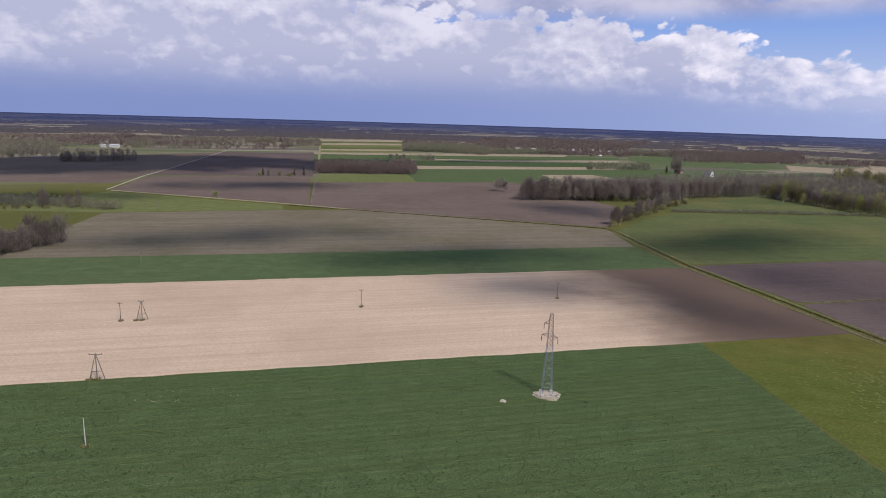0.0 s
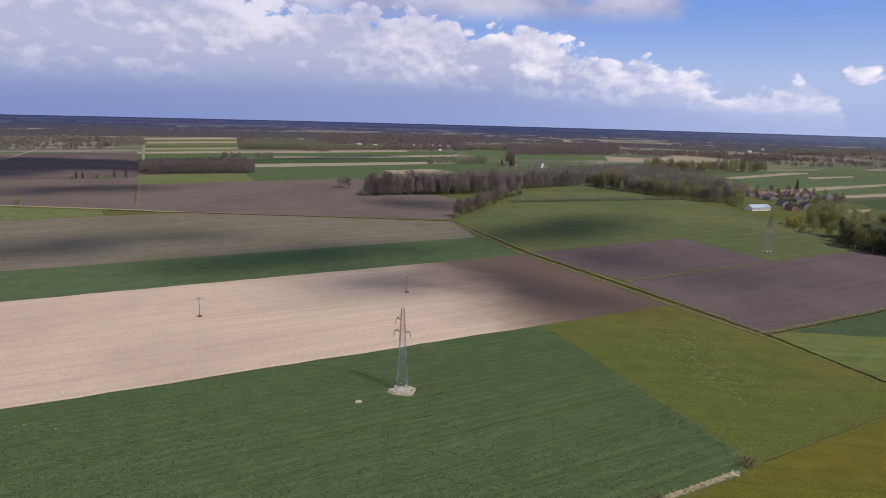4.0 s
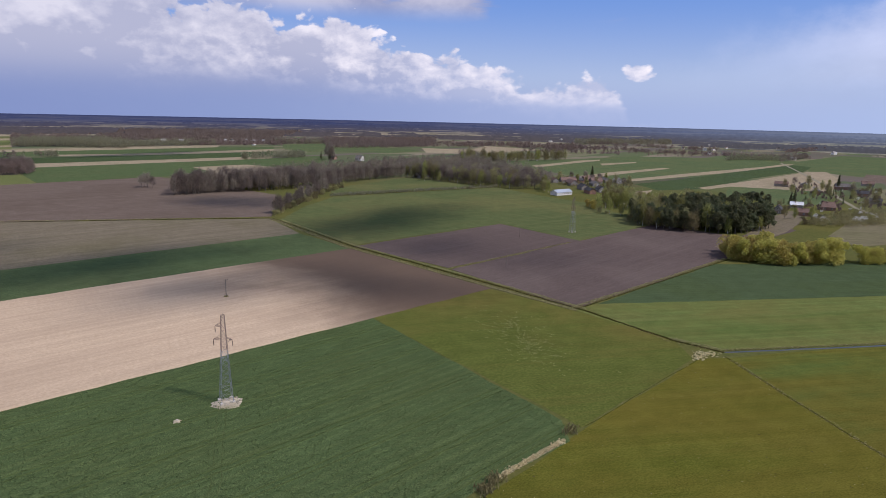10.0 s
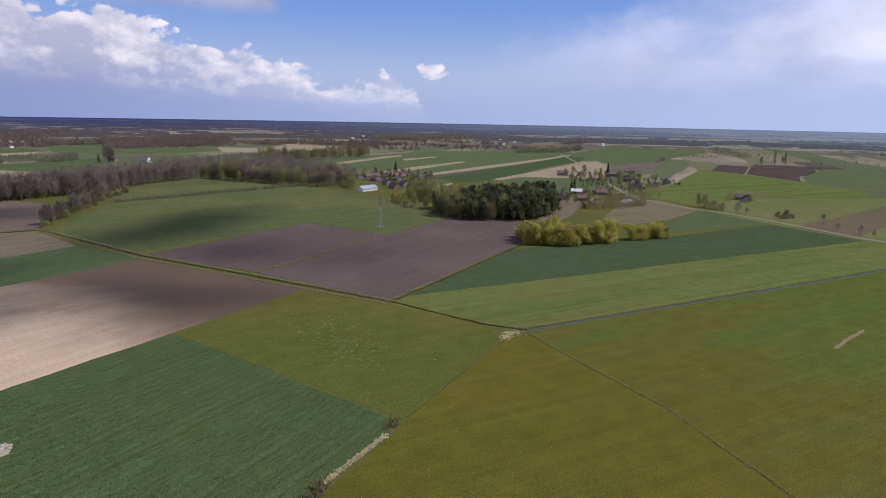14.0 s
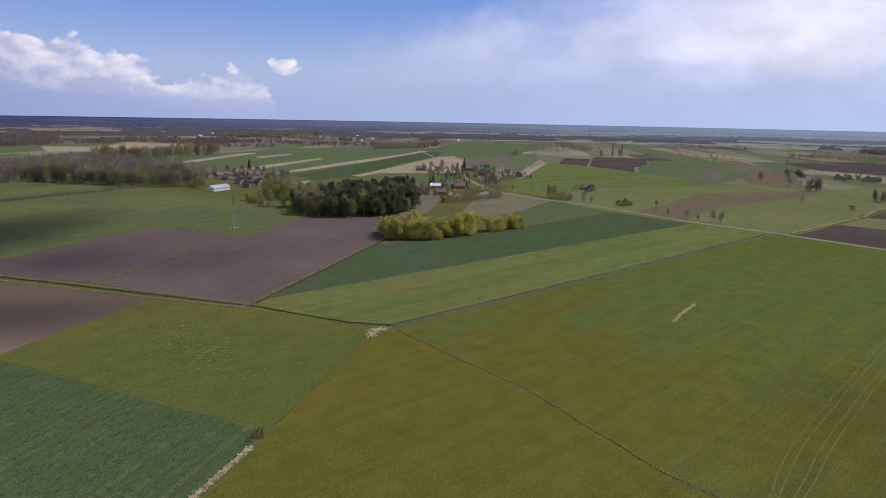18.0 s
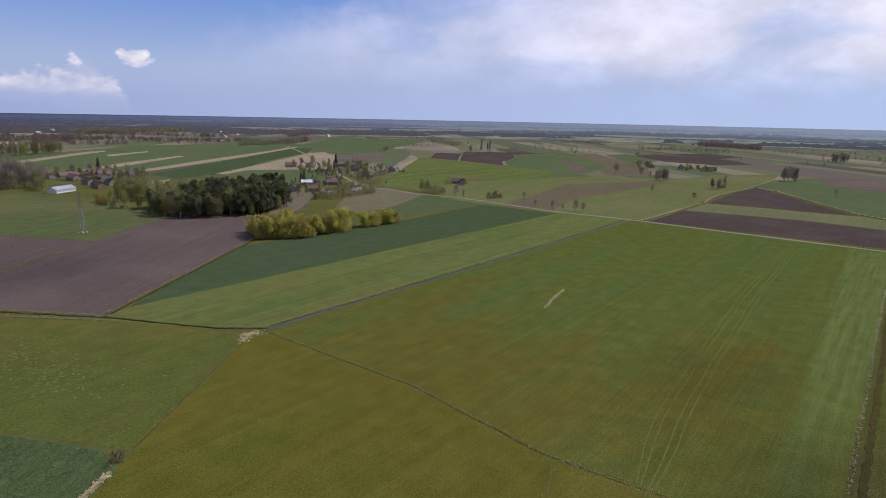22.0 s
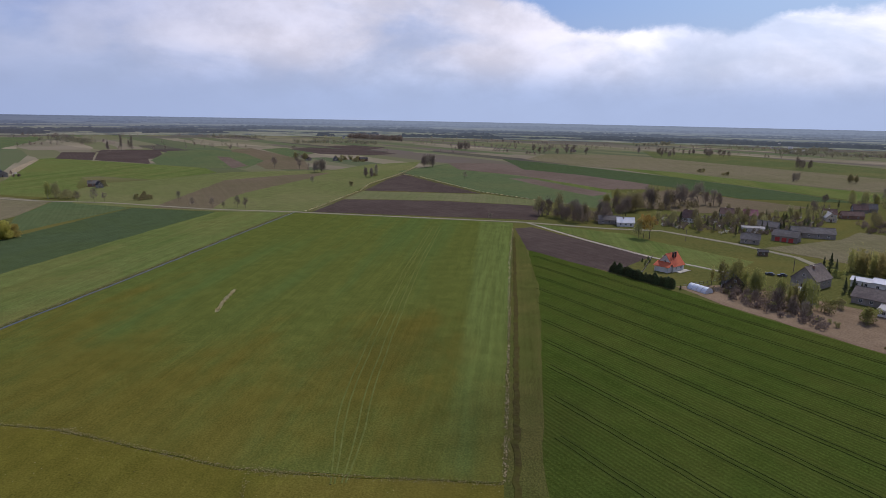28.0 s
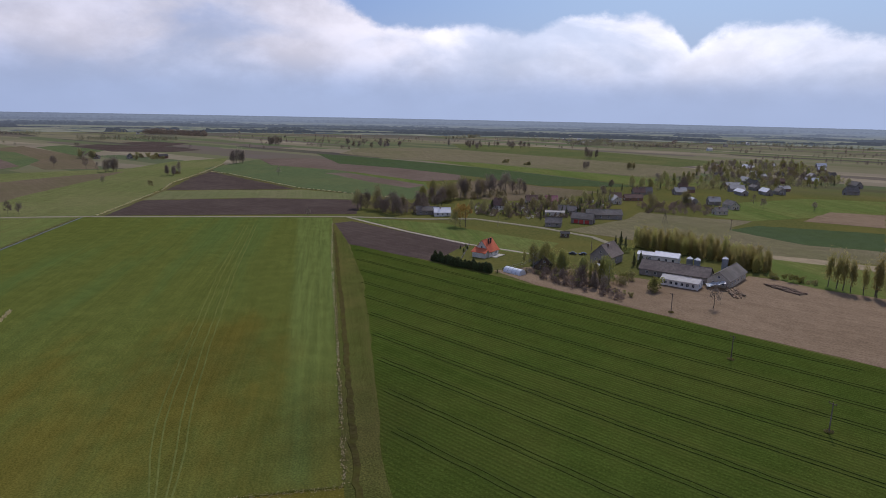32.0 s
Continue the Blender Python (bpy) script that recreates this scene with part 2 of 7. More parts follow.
def field_mat(name, a, b, c, angle=0.0, row=0.0, depth=0.5, patch=0.02, fine=1.6, bump=0.08, streak=0.0, blotch=0.55, grainy=1.0, end=None, clump=0.0, bands=None, strip=None):
    """Soil or crop: patches some tens of metres wide, clods or tufts, and drill rows in the direction angle (degrees from x)."""
    m = bpy.data.materials.new(name)
    m.use_nodes = True
    k = Nodes(m.node_tree)
    p = k.node("ShaderNodeNewGeometry").outputs["Position"]
    turned = k.node("ShaderNodeVectorRotate", {"Vector": p, "Angle": -radians(angle)}, rotation_type="Z_AXIS").outputs[0]
    broad = k.noise(p, patch, 5.0, 0.6, 0.4)
    mid = k.noise(p, patch * 8, 4.0, 0.6)
    small = k.noise(p, fine, 5.0, 0.7)
    col = k.mix(k.ramp(small, 0.28, 0.72), a, b)
    col = k.mix(k.math("MULTIPLY", k.ramp(broad, 0.42, 0.66), blotch), col, c)
    col = k.mix(k.ramp(mid, 0.35, 0.75, 0.0, 0.45 * min(grainy, 1)), col, b)
    grain = k.math("MULTIPLY", k.ramp(k.noise(p, fine * 1.9, 2.0, 0.6), 0.3, 0.7, 1 - 0.22 * grainy, 1 + 0.22 * grainy), k.ramp(k.noise(p, 0.14, 4.0, 0.65), 0.3, 0.7, 1 - 0.10 * min(grainy, 1), 1 + 0.10 * min(grainy, 1)))
    col = k.vmath("SCALE", col, grain)
    if clump:                        # tufts and leaves with darker gaps between
        tuft = k.noise(p, fine * 1.5, 3.0, 0.65)
        col = k.vmath("SCALE", col, k.ramp(tuft, 0.36, 0.60, 1 - clump, 1 + clump * 0.45))
    axes = k.node("ShaderNodeSeparateXYZ", {0: turned}).outputs
    if bands:                        # broad swathes along the field, greener and browner by turns
        swathe = k.noise(k.vmath("MULTIPLY", turned, (0.0035, 0.040, 0.0)), 1.0, 5.0, 0.6, 0.3)
        col = k.mix(k.ramp(swathe, 0.46, 0.64, 0.0, 0.75), col, k.vmath("SCALE", bands[0], grain))
        brown = k.math("ADD", k.noise(k.vmath("MULTIPLY", turned, (0.011, 0.03, 0.0)), 1.0, 6.0, 0.65), k.ramp(axes[0], 130.0, 330.0, 0.12, -0.14))
        col = k.mix(k.ramp(brown, 0.46, 0.70, 0.0, 0.7), col, k.vmath("SCALE", bands[1], grain))
        mow = k.noise(k.vmath("MULTIPLY", turned, (0.006, 0.75, 0.0)), 1.0, 3.0, 0.6)
        col = k.vmath("SCALE", col, k.ramp(mow, 0.3, 0.7, 1 - bands[2], 1 + bands[2]))
    if strip:                        # a paler mown strip along the field's edge
        y = k.math("SUBTRACT", axes[1], k.math("MULTIPLY", k.math("SUBTRACT", axes[0], 175.0), strip[1]))
        y = k.math("ADD", y, k.math("MULTIPLY", k.math("SUBTRACT", mid, 0.5), 3.0))
        s = k.math("MULTIPLY", k.ramp(y, strip[0] + 1.8, strip[0] - 1.8), k.ramp(axes[0], 105.0, 240.0, 0.18, 0.85))
        col = k.mix(s, col, k.vmath("SCALE", strip[2], k.math("MULTIPLY", grain, k.ramp(k.noise(k.vmath("MULTIPLY", turned, (0.02, 0.5, 0.0)), 1.0, 4.0, 0.7), 0.3, 0.7, 0.82, 1.18))))
    height = small
    long = k.noise(k.vmath("MULTIPLY", turned, (0.006, 0.16, 0.0)), 1.0, 6.0, 0.72)
    if streak:                       # fine lines left by the machines
        lines = k.noise(k.vmath("MULTIPLY", turned, (0.004, 0.55, 0.0)), 1.0, 3.0, 0.6)
        col = k.vmath("SCALE", col, k.ramp(lines, 0.3, 0.7, 1 - 0.16 * streak, 1 + 0.16 * streak))
        col = k.mix(k.math("MULTIPLY", k.ramp(long, 0.45, 0.72), streak), col, c)
    if end:                          # the field turns darker and browner towards one end
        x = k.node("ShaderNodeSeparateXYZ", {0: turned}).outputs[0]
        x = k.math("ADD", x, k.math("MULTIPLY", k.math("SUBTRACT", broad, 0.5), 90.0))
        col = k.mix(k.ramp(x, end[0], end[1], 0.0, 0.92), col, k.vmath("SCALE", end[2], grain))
    if row:
        y = k.node("ShaderNodeSeparateXYZ", {0: turned}).outputs[1]
        w = k.math("SINE", k.math("MULTIPLY", k.math("ADD", y, k.math("MULTIPLY", mid, 0.25)), 6.2832 / row))
        w = k.ramp(k.math("MULTIPLY", w, k.ramp(long, 0.3, 0.7, 0.3, 1.0)), -0.8, 1.0)
        col = k.mix(k.math("MULTIPLY", w, depth), col, a)
        height = k.math("ADD", small, k.math("MULTIPLY", w, -0.5))
    bs = k.node("ShaderNodeBsdfPrincipled", {"Base Color": col, "Roughness": 1.0, "Specular IOR Level": 0.0})
    k.put(bs.inputs["Normal"], k.node("ShaderNodeBump", {"Height": height, "Strength": 0.8, "Distance": bump}).outputs[0])
    k.put(k.node("ShaderNodeOutputMaterial").inputs[0], bs.outputs[0])
    return m


ROW = 13.9          # the fields to the north lie along this direction
M = {
    "crop": field_mat("rape_crop", (0.058, 0.087, 0.032), (0.098, 0.132, 0.051), (0.088, 0.108, 0.039), ROW, 3.1, 0.6, 0.02, 1.8, 0.12, 0.5, 0.55, 1.6, clump=0.34),
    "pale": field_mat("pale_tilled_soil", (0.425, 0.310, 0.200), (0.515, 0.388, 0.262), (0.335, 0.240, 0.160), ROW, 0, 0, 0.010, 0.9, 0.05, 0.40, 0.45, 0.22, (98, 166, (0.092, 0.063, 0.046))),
    "green": field_mat("winter_wheat", (0.058, 0.083, 0.035), (0.092, 0.121, 0.051), (0.088, 0.102, 0.044), ROW, 3.0, 0.25, 0.015, 1.0, 0.1, 0.3, 0.7),
    "clay": field_mat("olive_brown_soil", (0.130, 0.112, 0.066), (0.176, 0.148, 0.090), (0.120, 0.116, 0.054), -18, 6.0, 0.15, 0.008, 0.6, 0.06, 0.4, 0.7),
    "pasture": field_mat("green_pasture", (0.066, 0.084, 0.032), (0.102, 0.118, 0.046), (0.132, 0.122, 0.048), 8, 5.0, 0.2, 0.010, 0.9, 0.1, 0.4, 0.8),
    "pgreen": field_mat("pale_young_wheat", (0.066, 0.090, 0.040), (0.100, 0.126, 0.056), (0.110, 0.120, 0.052), 12, 3.0, 0.2, 0.012, 0.8, 0.08, 0.3, 0.7),
    "harrow": field_mat("harrowed_brown_soil", (0.116, 0.090, 0.056), (0.154, 0.121, 0.078), (0.104, 0.092, 0.048), 12, 5.0, 0.15, 0.008, 0.6, 0.06, 0.4, 0.7, 0.7),
    "fallow": field_mat("harrowed_grey_soil", (0.132, 0.108, 0.072), (0.182, 0.150, 0.102), (0.112, 0.098, 0.052), ROW, 0, 0, 0.012, 0.7, 0.06, 0.5, 0.7, 0.6),
    "brown": field_mat("ploughed_brown_soil", (0.116, 0.086, 0.066), (0.165, 0.126, 0.098), (0.098, 0.072, 0.054), ROW, 5.0, 0.2, 0.012, 0.8, 0.1, 0.4, 0.55, 0.7),
    "dark": field_mat("dark_moist_soil", (0.052, 0.038, 0.032), (0.082, 0.062, 0.052), (0.10, 0.078, 0.064), 20, 5.0, 0.3, 0.02, 0.8, 0.1, 0.3),
    "purple": field_mat("ploughed_purple_soil", (0.084, 0.061, 0.052), (0.118, 0.089, 0.077), (0.165, 0.128, 0.106), 15.5, 3.0, 0.12, 0.012, 0.8, 0.1, 0.28, 0.35, 0.5),
    "meadow": field_mat("olive_meadow", (0.070, 0.075, 0.011), (0.110, 0.108, 0.020), (0.128, 0.102, 0.022), -20, 0, 0, 0.014, 1.3, 0.08, 0.25, 0.8, 1.0, clump=0.12, bands=((0.068, 0.078, 0.012), (0.106, 0.090, 0.016), 0.05)),
    "grass": field_mat("green_meadow", (0.060, 0.076, 0.015), (0.100, 0.111, 0.027), (0.138, 0.105, 0.030), -16, 0, 0.2, 0.010, 1.0, 0.05, 0.3, 0.75, 0.8),
    "broad": field_mat("broad_mown_meadow", (0.064, 0.080, 0.016), (0.106, 0.119, 0.028), (0.088, 0.100, 0.021), -18.6, 0, 0.2, 0.012, 1.2, 0.08, 0.3, 0.5, 1.0, clump=0.10, bands=((0.074, 0.108, 0.028), (0.110, 0.086, 0.016), 0.06), strip=(29.5, 0.0335, (0.104, 0.130, 0.035))),
    "mown": field_mat("pale_mown_grass", (0.100, 0.110, 0.044), (0.146, 0.152, 0.068), (0.165, 0.148, 0.080), -17, 3.0, 0.25, 0.02, 1.0, 0.08, 0.5, 0.6, 0.9),
    "lush": field_mat("fresh_grass", (0.084, 0.108, 0.030), (0.132, 0.155, 0.047), (0.128, 0.127, 0.040), -19, 4.0, 0.2, 0.02, 1.0, 0.08, 0.4, 0.7, clump=0.16, bands=((0.078, 0.112, 0.028), (0.128, 0.118, 0.036), 0.08)),
    "dgreen": field_mat("dark_green_rape", (0.046, 0.067, 0.031), (0.072, 0.096, 0.044), (0.060, 0.080, 0.028), -19, 3.0, 0.2, 0.02, 1.0, 0.12, 0.3, clump=0.25),
    "wheat": field_mat("drilled_wheat", (0.034, 0.052, 0.009), (0.060, 0.084, 0.015), (0.072, 0.078, 0.017), 19.3, 1.3, 0.6, 0.02, 1.4, 0.14, 0.5, 0.6, clump=0.2),
    "tan": field_mat("dry_stubble", (0.240, 0.190, 0.122), (0.325, 0.260, 0.172), (0.20, 0.170, 0.098), 10, 4.0, 0.2, 0.02, 0.9, 0.05, 0.3),
    "olive": field_mat("rough_pasture", (0.092, 0.108, 0.036), (0.134, 0.144, 0.052), (0.148, 0.142, 0.060), -20, 0, 0, 0.01, 0.5, 0.1, 0.35, 0.8),
    "verge": field_mat("trodden_verge", (0.050, 0.060, 0.013), (0.084, 0.092, 0.024), (0.112, 0.094, 0.030), -18, 0, 0, 0.02, 1.6, 0.10, 0.5, 0.6, 1.2, clump=0.25),
    "village_soil": field_mat("bare_village_soil", (0.172, 0.122, 0.078), (0.232, 0.170, 0.112), (0.138, 0.099, 0.062), 20, 5.0, 0.2, 0.02, 0.8, 0.06, 0.4, 0.55, 0.8),
    "lane": surface("sandy_lane", ((0.30, 0.26, 0.20), (0.40, 0.36, 0.30), (0.22, 0.20, 0.13)), 0.5, 0.95),
    "track_grass": surface("trodden_straw_grass", ((0.20, 0.17, 0.09), (0.30, 0.25, 0.15), (0.14, 0.13, 0.05)), 0.4, 0.95),
    "asphalt": surface("worn_asphalt", ((0.200, 0.178, 0.122), (0.260, 0.234, 0.168), (0.21, 0.190, 0.124)), 0.4, 0.9),
    "reed": surface("dry_reed", ((0.30, 0.25, 0.16), (0.42, 0.36, 0.24), (0.20, 0.17, 0.09)), 0.8, 0.95),
    "mud": surface("ditch_bank", ((0.088, 0.078, 0.034), (0.140, 0.120, 0.058), (0.094, 0.089, 0.034)), 0.7, 0.95),
    "dry_soil": surface("dry_purple_soil", ((0.135, 0.105, 0.082), (0.185, 0.146, 0.116), (0.10, 0.078, 0.06)), 0.25, 0.95),
    # Overgrown furrow, its tone darkened for the shade lying in it.
    "furrow": surface("overgrown_furrow", ((0.046, 0.048, 0.007), (0.082, 0.080, 0.014), (0.056, 0.060, 0.009)), 0.5, 0.95),
    # Muddy bed, with the shade inside the ditch put into its dark colour.
    "ditch_shade": surface("dark_ditch_bed", ((0.022, 0.020, 0.006), (0.042, 0.038, 0.010), (0.030, 0.032, 0.007)), 0.9, 0.95),
    "water": surface("ditch_water", ((0.018, 0.022, 0.028), (0.028, 0.033, 0.04), (0.03, 0.032, 0.02)), 0.3, 0.4),
}


def ground_mat():
    """The far country: strips of arable and pasture that run in two directions, with hedges of scrub between."""
    m = bpy.data.materials.new("farmland")
    m.use_nodes = True
    k = Nodes(m.node_tree)
    p = k.node("ShaderNodeNewGeometry").outputs["Position"]
    cells = k.node("ShaderNodeTexVoronoi", {"Vector": k.vmath("MULTIPLY", k.node("ShaderNodeVectorRotate", {"Vector": p, "Angle": radians(-24)}, rotation_type="Z_AXIS").outputs[0], (1 / 340.0, 1 / 42.0, 0.0)), "Scale": 1.0, "Randomness": 0.8}, voronoi_dimensions="2D", distance="CHEBYCHEV")
    tone = k.node("ShaderNodeSeparateColor", {0: cells.outputs["Color"]}).outputs
    ramp = k.node("ShaderNodeValToRGB", {"Fac": tone[0]})
    ramp.color_ramp.interpolation = "CONSTANT"
    cols = [(0.0, (0.176, 0.158, 0.096)), (0.13, (0.098, 0.120, 0.058)), (0.26, (0.205, 0.172, 0.122)), (0.38, (0.140, 0.140, 0.072)), (0.52, (0.088, 0.108, 0.056)),
            (0.62, (0.130, 0.106, 0.088)), (0.74, (0.158, 0.150, 0.088)), (0.86, (0.075, 0.066, 0.056)), (0.93, (0.25, 0.21, 0.145))]
    e = ramp.color_ramp.elements
    e.remove(e[-1])
    e[0].color = (*cols[0][1], 1)
    for at, c in cols[1:]:
        e.new(at).color = (*c, 1)
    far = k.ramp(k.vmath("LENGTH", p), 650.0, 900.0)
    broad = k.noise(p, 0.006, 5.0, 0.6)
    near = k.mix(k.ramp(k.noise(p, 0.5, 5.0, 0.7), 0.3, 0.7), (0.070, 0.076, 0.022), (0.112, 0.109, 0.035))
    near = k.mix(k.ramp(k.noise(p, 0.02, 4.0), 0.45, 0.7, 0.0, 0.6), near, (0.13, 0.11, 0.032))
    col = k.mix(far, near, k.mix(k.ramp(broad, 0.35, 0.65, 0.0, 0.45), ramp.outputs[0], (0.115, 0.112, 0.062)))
    wood = k.ramp(k.noise(p, 0.0022, 5.0, 0.6), 0.50, 0.54)
    wood = k.math("MULTIPLY", wood, k.ramp(k.vmath("LENGTH", p), 1500.0, 2000.0))
    col = k.mix(wood, col, k.mix(k.noise(p, 0.03, 4.0), (0.085, 0.078, 0.062), (0.13, 0.118, 0.09)))
    b = k.node("ShaderNodeBsdfPrincipled", {"Base Color": col, "Roughness": 1.0, "Specular IOR Level": 0.0})
    k.put(k.node("ShaderNodeOutputMaterial").inputs[0], b.outputs[0])
    return m


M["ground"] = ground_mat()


def distance_mat(name, near, far, plain):
    """The distance, with haze and cloud shade put into its glow: dark blue under the clouds, paler towards the sun and
    the farther off.
    """
    m = bpy.data.materials.new(name)
    m.use_nodes = True
    k = Nodes(m.node_tree)
    p = k.node("ShaderNodeNewGeometry").outputs["Position"]
    xyz = k.node("ShaderNodeSeparateXYZ", {0: p}).outputs
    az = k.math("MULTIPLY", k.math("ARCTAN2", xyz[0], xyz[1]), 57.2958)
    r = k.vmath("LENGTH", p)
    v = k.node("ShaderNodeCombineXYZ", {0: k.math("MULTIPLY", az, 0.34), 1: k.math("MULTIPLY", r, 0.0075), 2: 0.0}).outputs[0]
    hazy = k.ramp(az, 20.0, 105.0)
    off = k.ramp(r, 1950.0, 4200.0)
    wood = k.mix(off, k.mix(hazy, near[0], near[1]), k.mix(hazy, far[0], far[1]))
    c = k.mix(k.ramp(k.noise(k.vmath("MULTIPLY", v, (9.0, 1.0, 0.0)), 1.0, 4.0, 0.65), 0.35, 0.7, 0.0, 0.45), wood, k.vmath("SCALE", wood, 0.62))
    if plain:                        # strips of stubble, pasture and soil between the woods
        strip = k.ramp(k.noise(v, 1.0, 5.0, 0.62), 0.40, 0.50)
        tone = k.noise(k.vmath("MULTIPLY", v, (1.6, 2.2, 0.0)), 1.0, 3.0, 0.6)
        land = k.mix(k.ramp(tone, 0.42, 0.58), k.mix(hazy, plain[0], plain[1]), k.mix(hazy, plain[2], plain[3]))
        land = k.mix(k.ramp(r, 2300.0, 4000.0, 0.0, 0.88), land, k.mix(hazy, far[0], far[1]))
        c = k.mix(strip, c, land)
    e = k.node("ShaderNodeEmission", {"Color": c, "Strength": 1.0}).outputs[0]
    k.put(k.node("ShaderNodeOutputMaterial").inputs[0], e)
    return m


# Glow colours with the haze mixed in, paler on the sunny side.
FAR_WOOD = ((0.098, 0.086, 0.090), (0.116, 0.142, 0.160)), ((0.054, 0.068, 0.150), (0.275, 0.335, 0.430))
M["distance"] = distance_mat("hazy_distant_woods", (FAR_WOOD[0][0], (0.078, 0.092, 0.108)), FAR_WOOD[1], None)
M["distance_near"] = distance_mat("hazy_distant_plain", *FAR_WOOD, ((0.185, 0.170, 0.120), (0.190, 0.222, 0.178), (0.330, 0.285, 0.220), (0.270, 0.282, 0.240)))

# ---- mesh helpers ----


def mesh_of(name, verts, faces, material, smooth=False):
    me = bpy.data.meshes.new(name)
    me.from_pydata(verts, [], faces)
    me.materials.append(material)
    if smooth:
        me.shade_smooth()
    return me


def part(name, bm, material, parent=None, label=""):
    """Links a bmesh as one mesh object under a thing or a part."""
    me = bpy.data.meshes.new(name)
    bmesh.ops.recalc_face_normals(bm, faces=bm.faces)
    bm.to_mesh(me)
    bm.free()
    me.materials.append(material)
    ob = new(name, me)
    if parent:
        ob.parent = parent
    return tagged(ob, label) if label else ob


def thing(name, label, category, group=""):
    return tagged(new(name), label, category, group)


def box(bm, size, at=(0, 0, 0), turn=0.0, bevel=0.0):
    m = Matrix.Translation(at) @ Matrix.Rotation(turn, 4, "Z") @ Matrix.Diagonal((*size, 1))
    made = bmesh.ops.create_cube(bm, size=1.0, matrix=m)
    if bevel:
        edges = list({e for v in made["verts"] for e in v.link_edges})
        bmesh.ops.bevel(bm, geom=edges, offset=bevel, segments=1, affect="EDGES")
    return bm


def tube(bm, a, b, r1, r2=None, sides=6, cap=False):
    """A tapered rod from a to b."""
    a, b = Vector(a), Vector(b)
    r2 = r1 if r2 is None else r2
    turn = (b - a).to_track_quat("Z", "Y").to_matrix()
    rings = []
    for at, r in ((a, r1), (b, r2)):
        rings.append([bm.verts.new(at + turn @ Vector((r * math.cos(i * math.tau / sides), r * math.sin(i * math.tau / sides), 0))) for i in range(sides)])
    for i in range(sides):
        bm.faces.new((rings[0][i], rings[0][(i + 1) % sides], rings[1][(i + 1) % sides], rings[1][i]))
    if cap:
        bm.faces.new(rings[0][::-1]), bm.faces.new(rings[1])
    return bm


def rough_line(points, step, jitter, closed, seed):
    """The line through the points with small uneven bends."""
    rng, out = random.Random(seed), []
    pairs = list(zip(points, points[1:] + points[:1])) if closed else list(zip(points, points[1:]))
    for (x0, y0), (x1, y1) in pairs:
        n = max(1, int(math.hypot(x1 - x0, y1 - y0) / step))
        for i in range(n):
            f, j = i / n, jitter if i else jitter * 0.3
            out.append((x0 + (x1 - x0) * f + rng.uniform(-j, j), y0 + (y1 - y0) * f + rng.uniform(-j, j)))
    if not closed:
        out.append(points[-1])
    return out


LAYER = [[], 0.16]         # the fields so far, as boxes with their level, and the height of the newest track


def field(name, label, material, points, jitter=0.5, category="field"):
    """A field: a low slab of soil or crop with an uneven edge."""
    line = rough_line(points, 7.0, jitter, True, len(name) + int(points[0][0]))
    xs, ys = [p[0] for p in points], [p[1] for p in points]
    mine = (min(xs), min(ys), max(xs), max(ys))
    level = 1 + max([b[4] for b in LAYER[0] if b[0] < mine[2] and b[2] > mine[0] and b[1] < mine[3] and b[3] > mine[1]] or [0])
    LAYER[0].append((*mine, level, points))
    top = 0.02 + 0.004 * level
    n = len(line)
    verts = [(x, y, top) for x, y in line] + [(x, y, -0.4) for x, y in line]
    area = sum(a[0] * b[1] - b[0] * a[1] for a, b in zip(line, line[1:] + line[:1]))
    faces = [tuple(range(n)) if area > 0 else tuple(range(n))[::-1]] + [(i, n + i, n + (i + 1) % n, (i + 1) % n) for i in range(n)]
    return tagged(new(name, mesh_of(name, verts, faces, M[material])), label, category, kind="structure")


def ribbon(name, label, material, points, width, jitter=0.3, category="track", step=6.0, kind="structure", low=0.0):
    """A lane, ditch or worn track along a line."""
    LAYER[1] += 0.0006
    line = rough_line(points, step, jitter, False, len(points) + int(abs(points[0][0])))
    rng, verts, faces = random.Random(7), [], []
    for i, (x, y) in enumerate(line):
        a, b = line[max(i - 1, 0)], line[min(i + 1, len(line) - 1)]
        d = Vector((b[0] - a[0], b[1] - a[1])).normalized()
        w = width / 2 * rng.uniform(0.85, 1.15)
        top = low or LAYER[1]
        verts += [(x - d.y * w, y + d.x * w, top), (x + d.y * w, y - d.x * w, top), (x + d.y * (w + 0.25), y - d.x * (w + 0.25), -0.3), (x - d.y * (w + 0.25), y + d.x * (w + 0.25), -0.3)]
        if i:
            s, e = 4 * i - 4, 4 * i
            faces += [(s, s + 1, e + 1, e), (s + 1, s + 2, e + 2, e + 1), (s + 3, s, e, e + 3)]
    return tagged(new(name, mesh_of(name, verts, faces, M[material])), label, category, kind=kind)


# ---- the ground ----


def rise(r):
    """The plain rises gently far out, to a wooded skyline."""
    if r < 2000:
        return 0.0
    far = r * (1 + ((r - 2000) / 2900) ** 2 * 0.5)
    return 75 - 75 * r / far


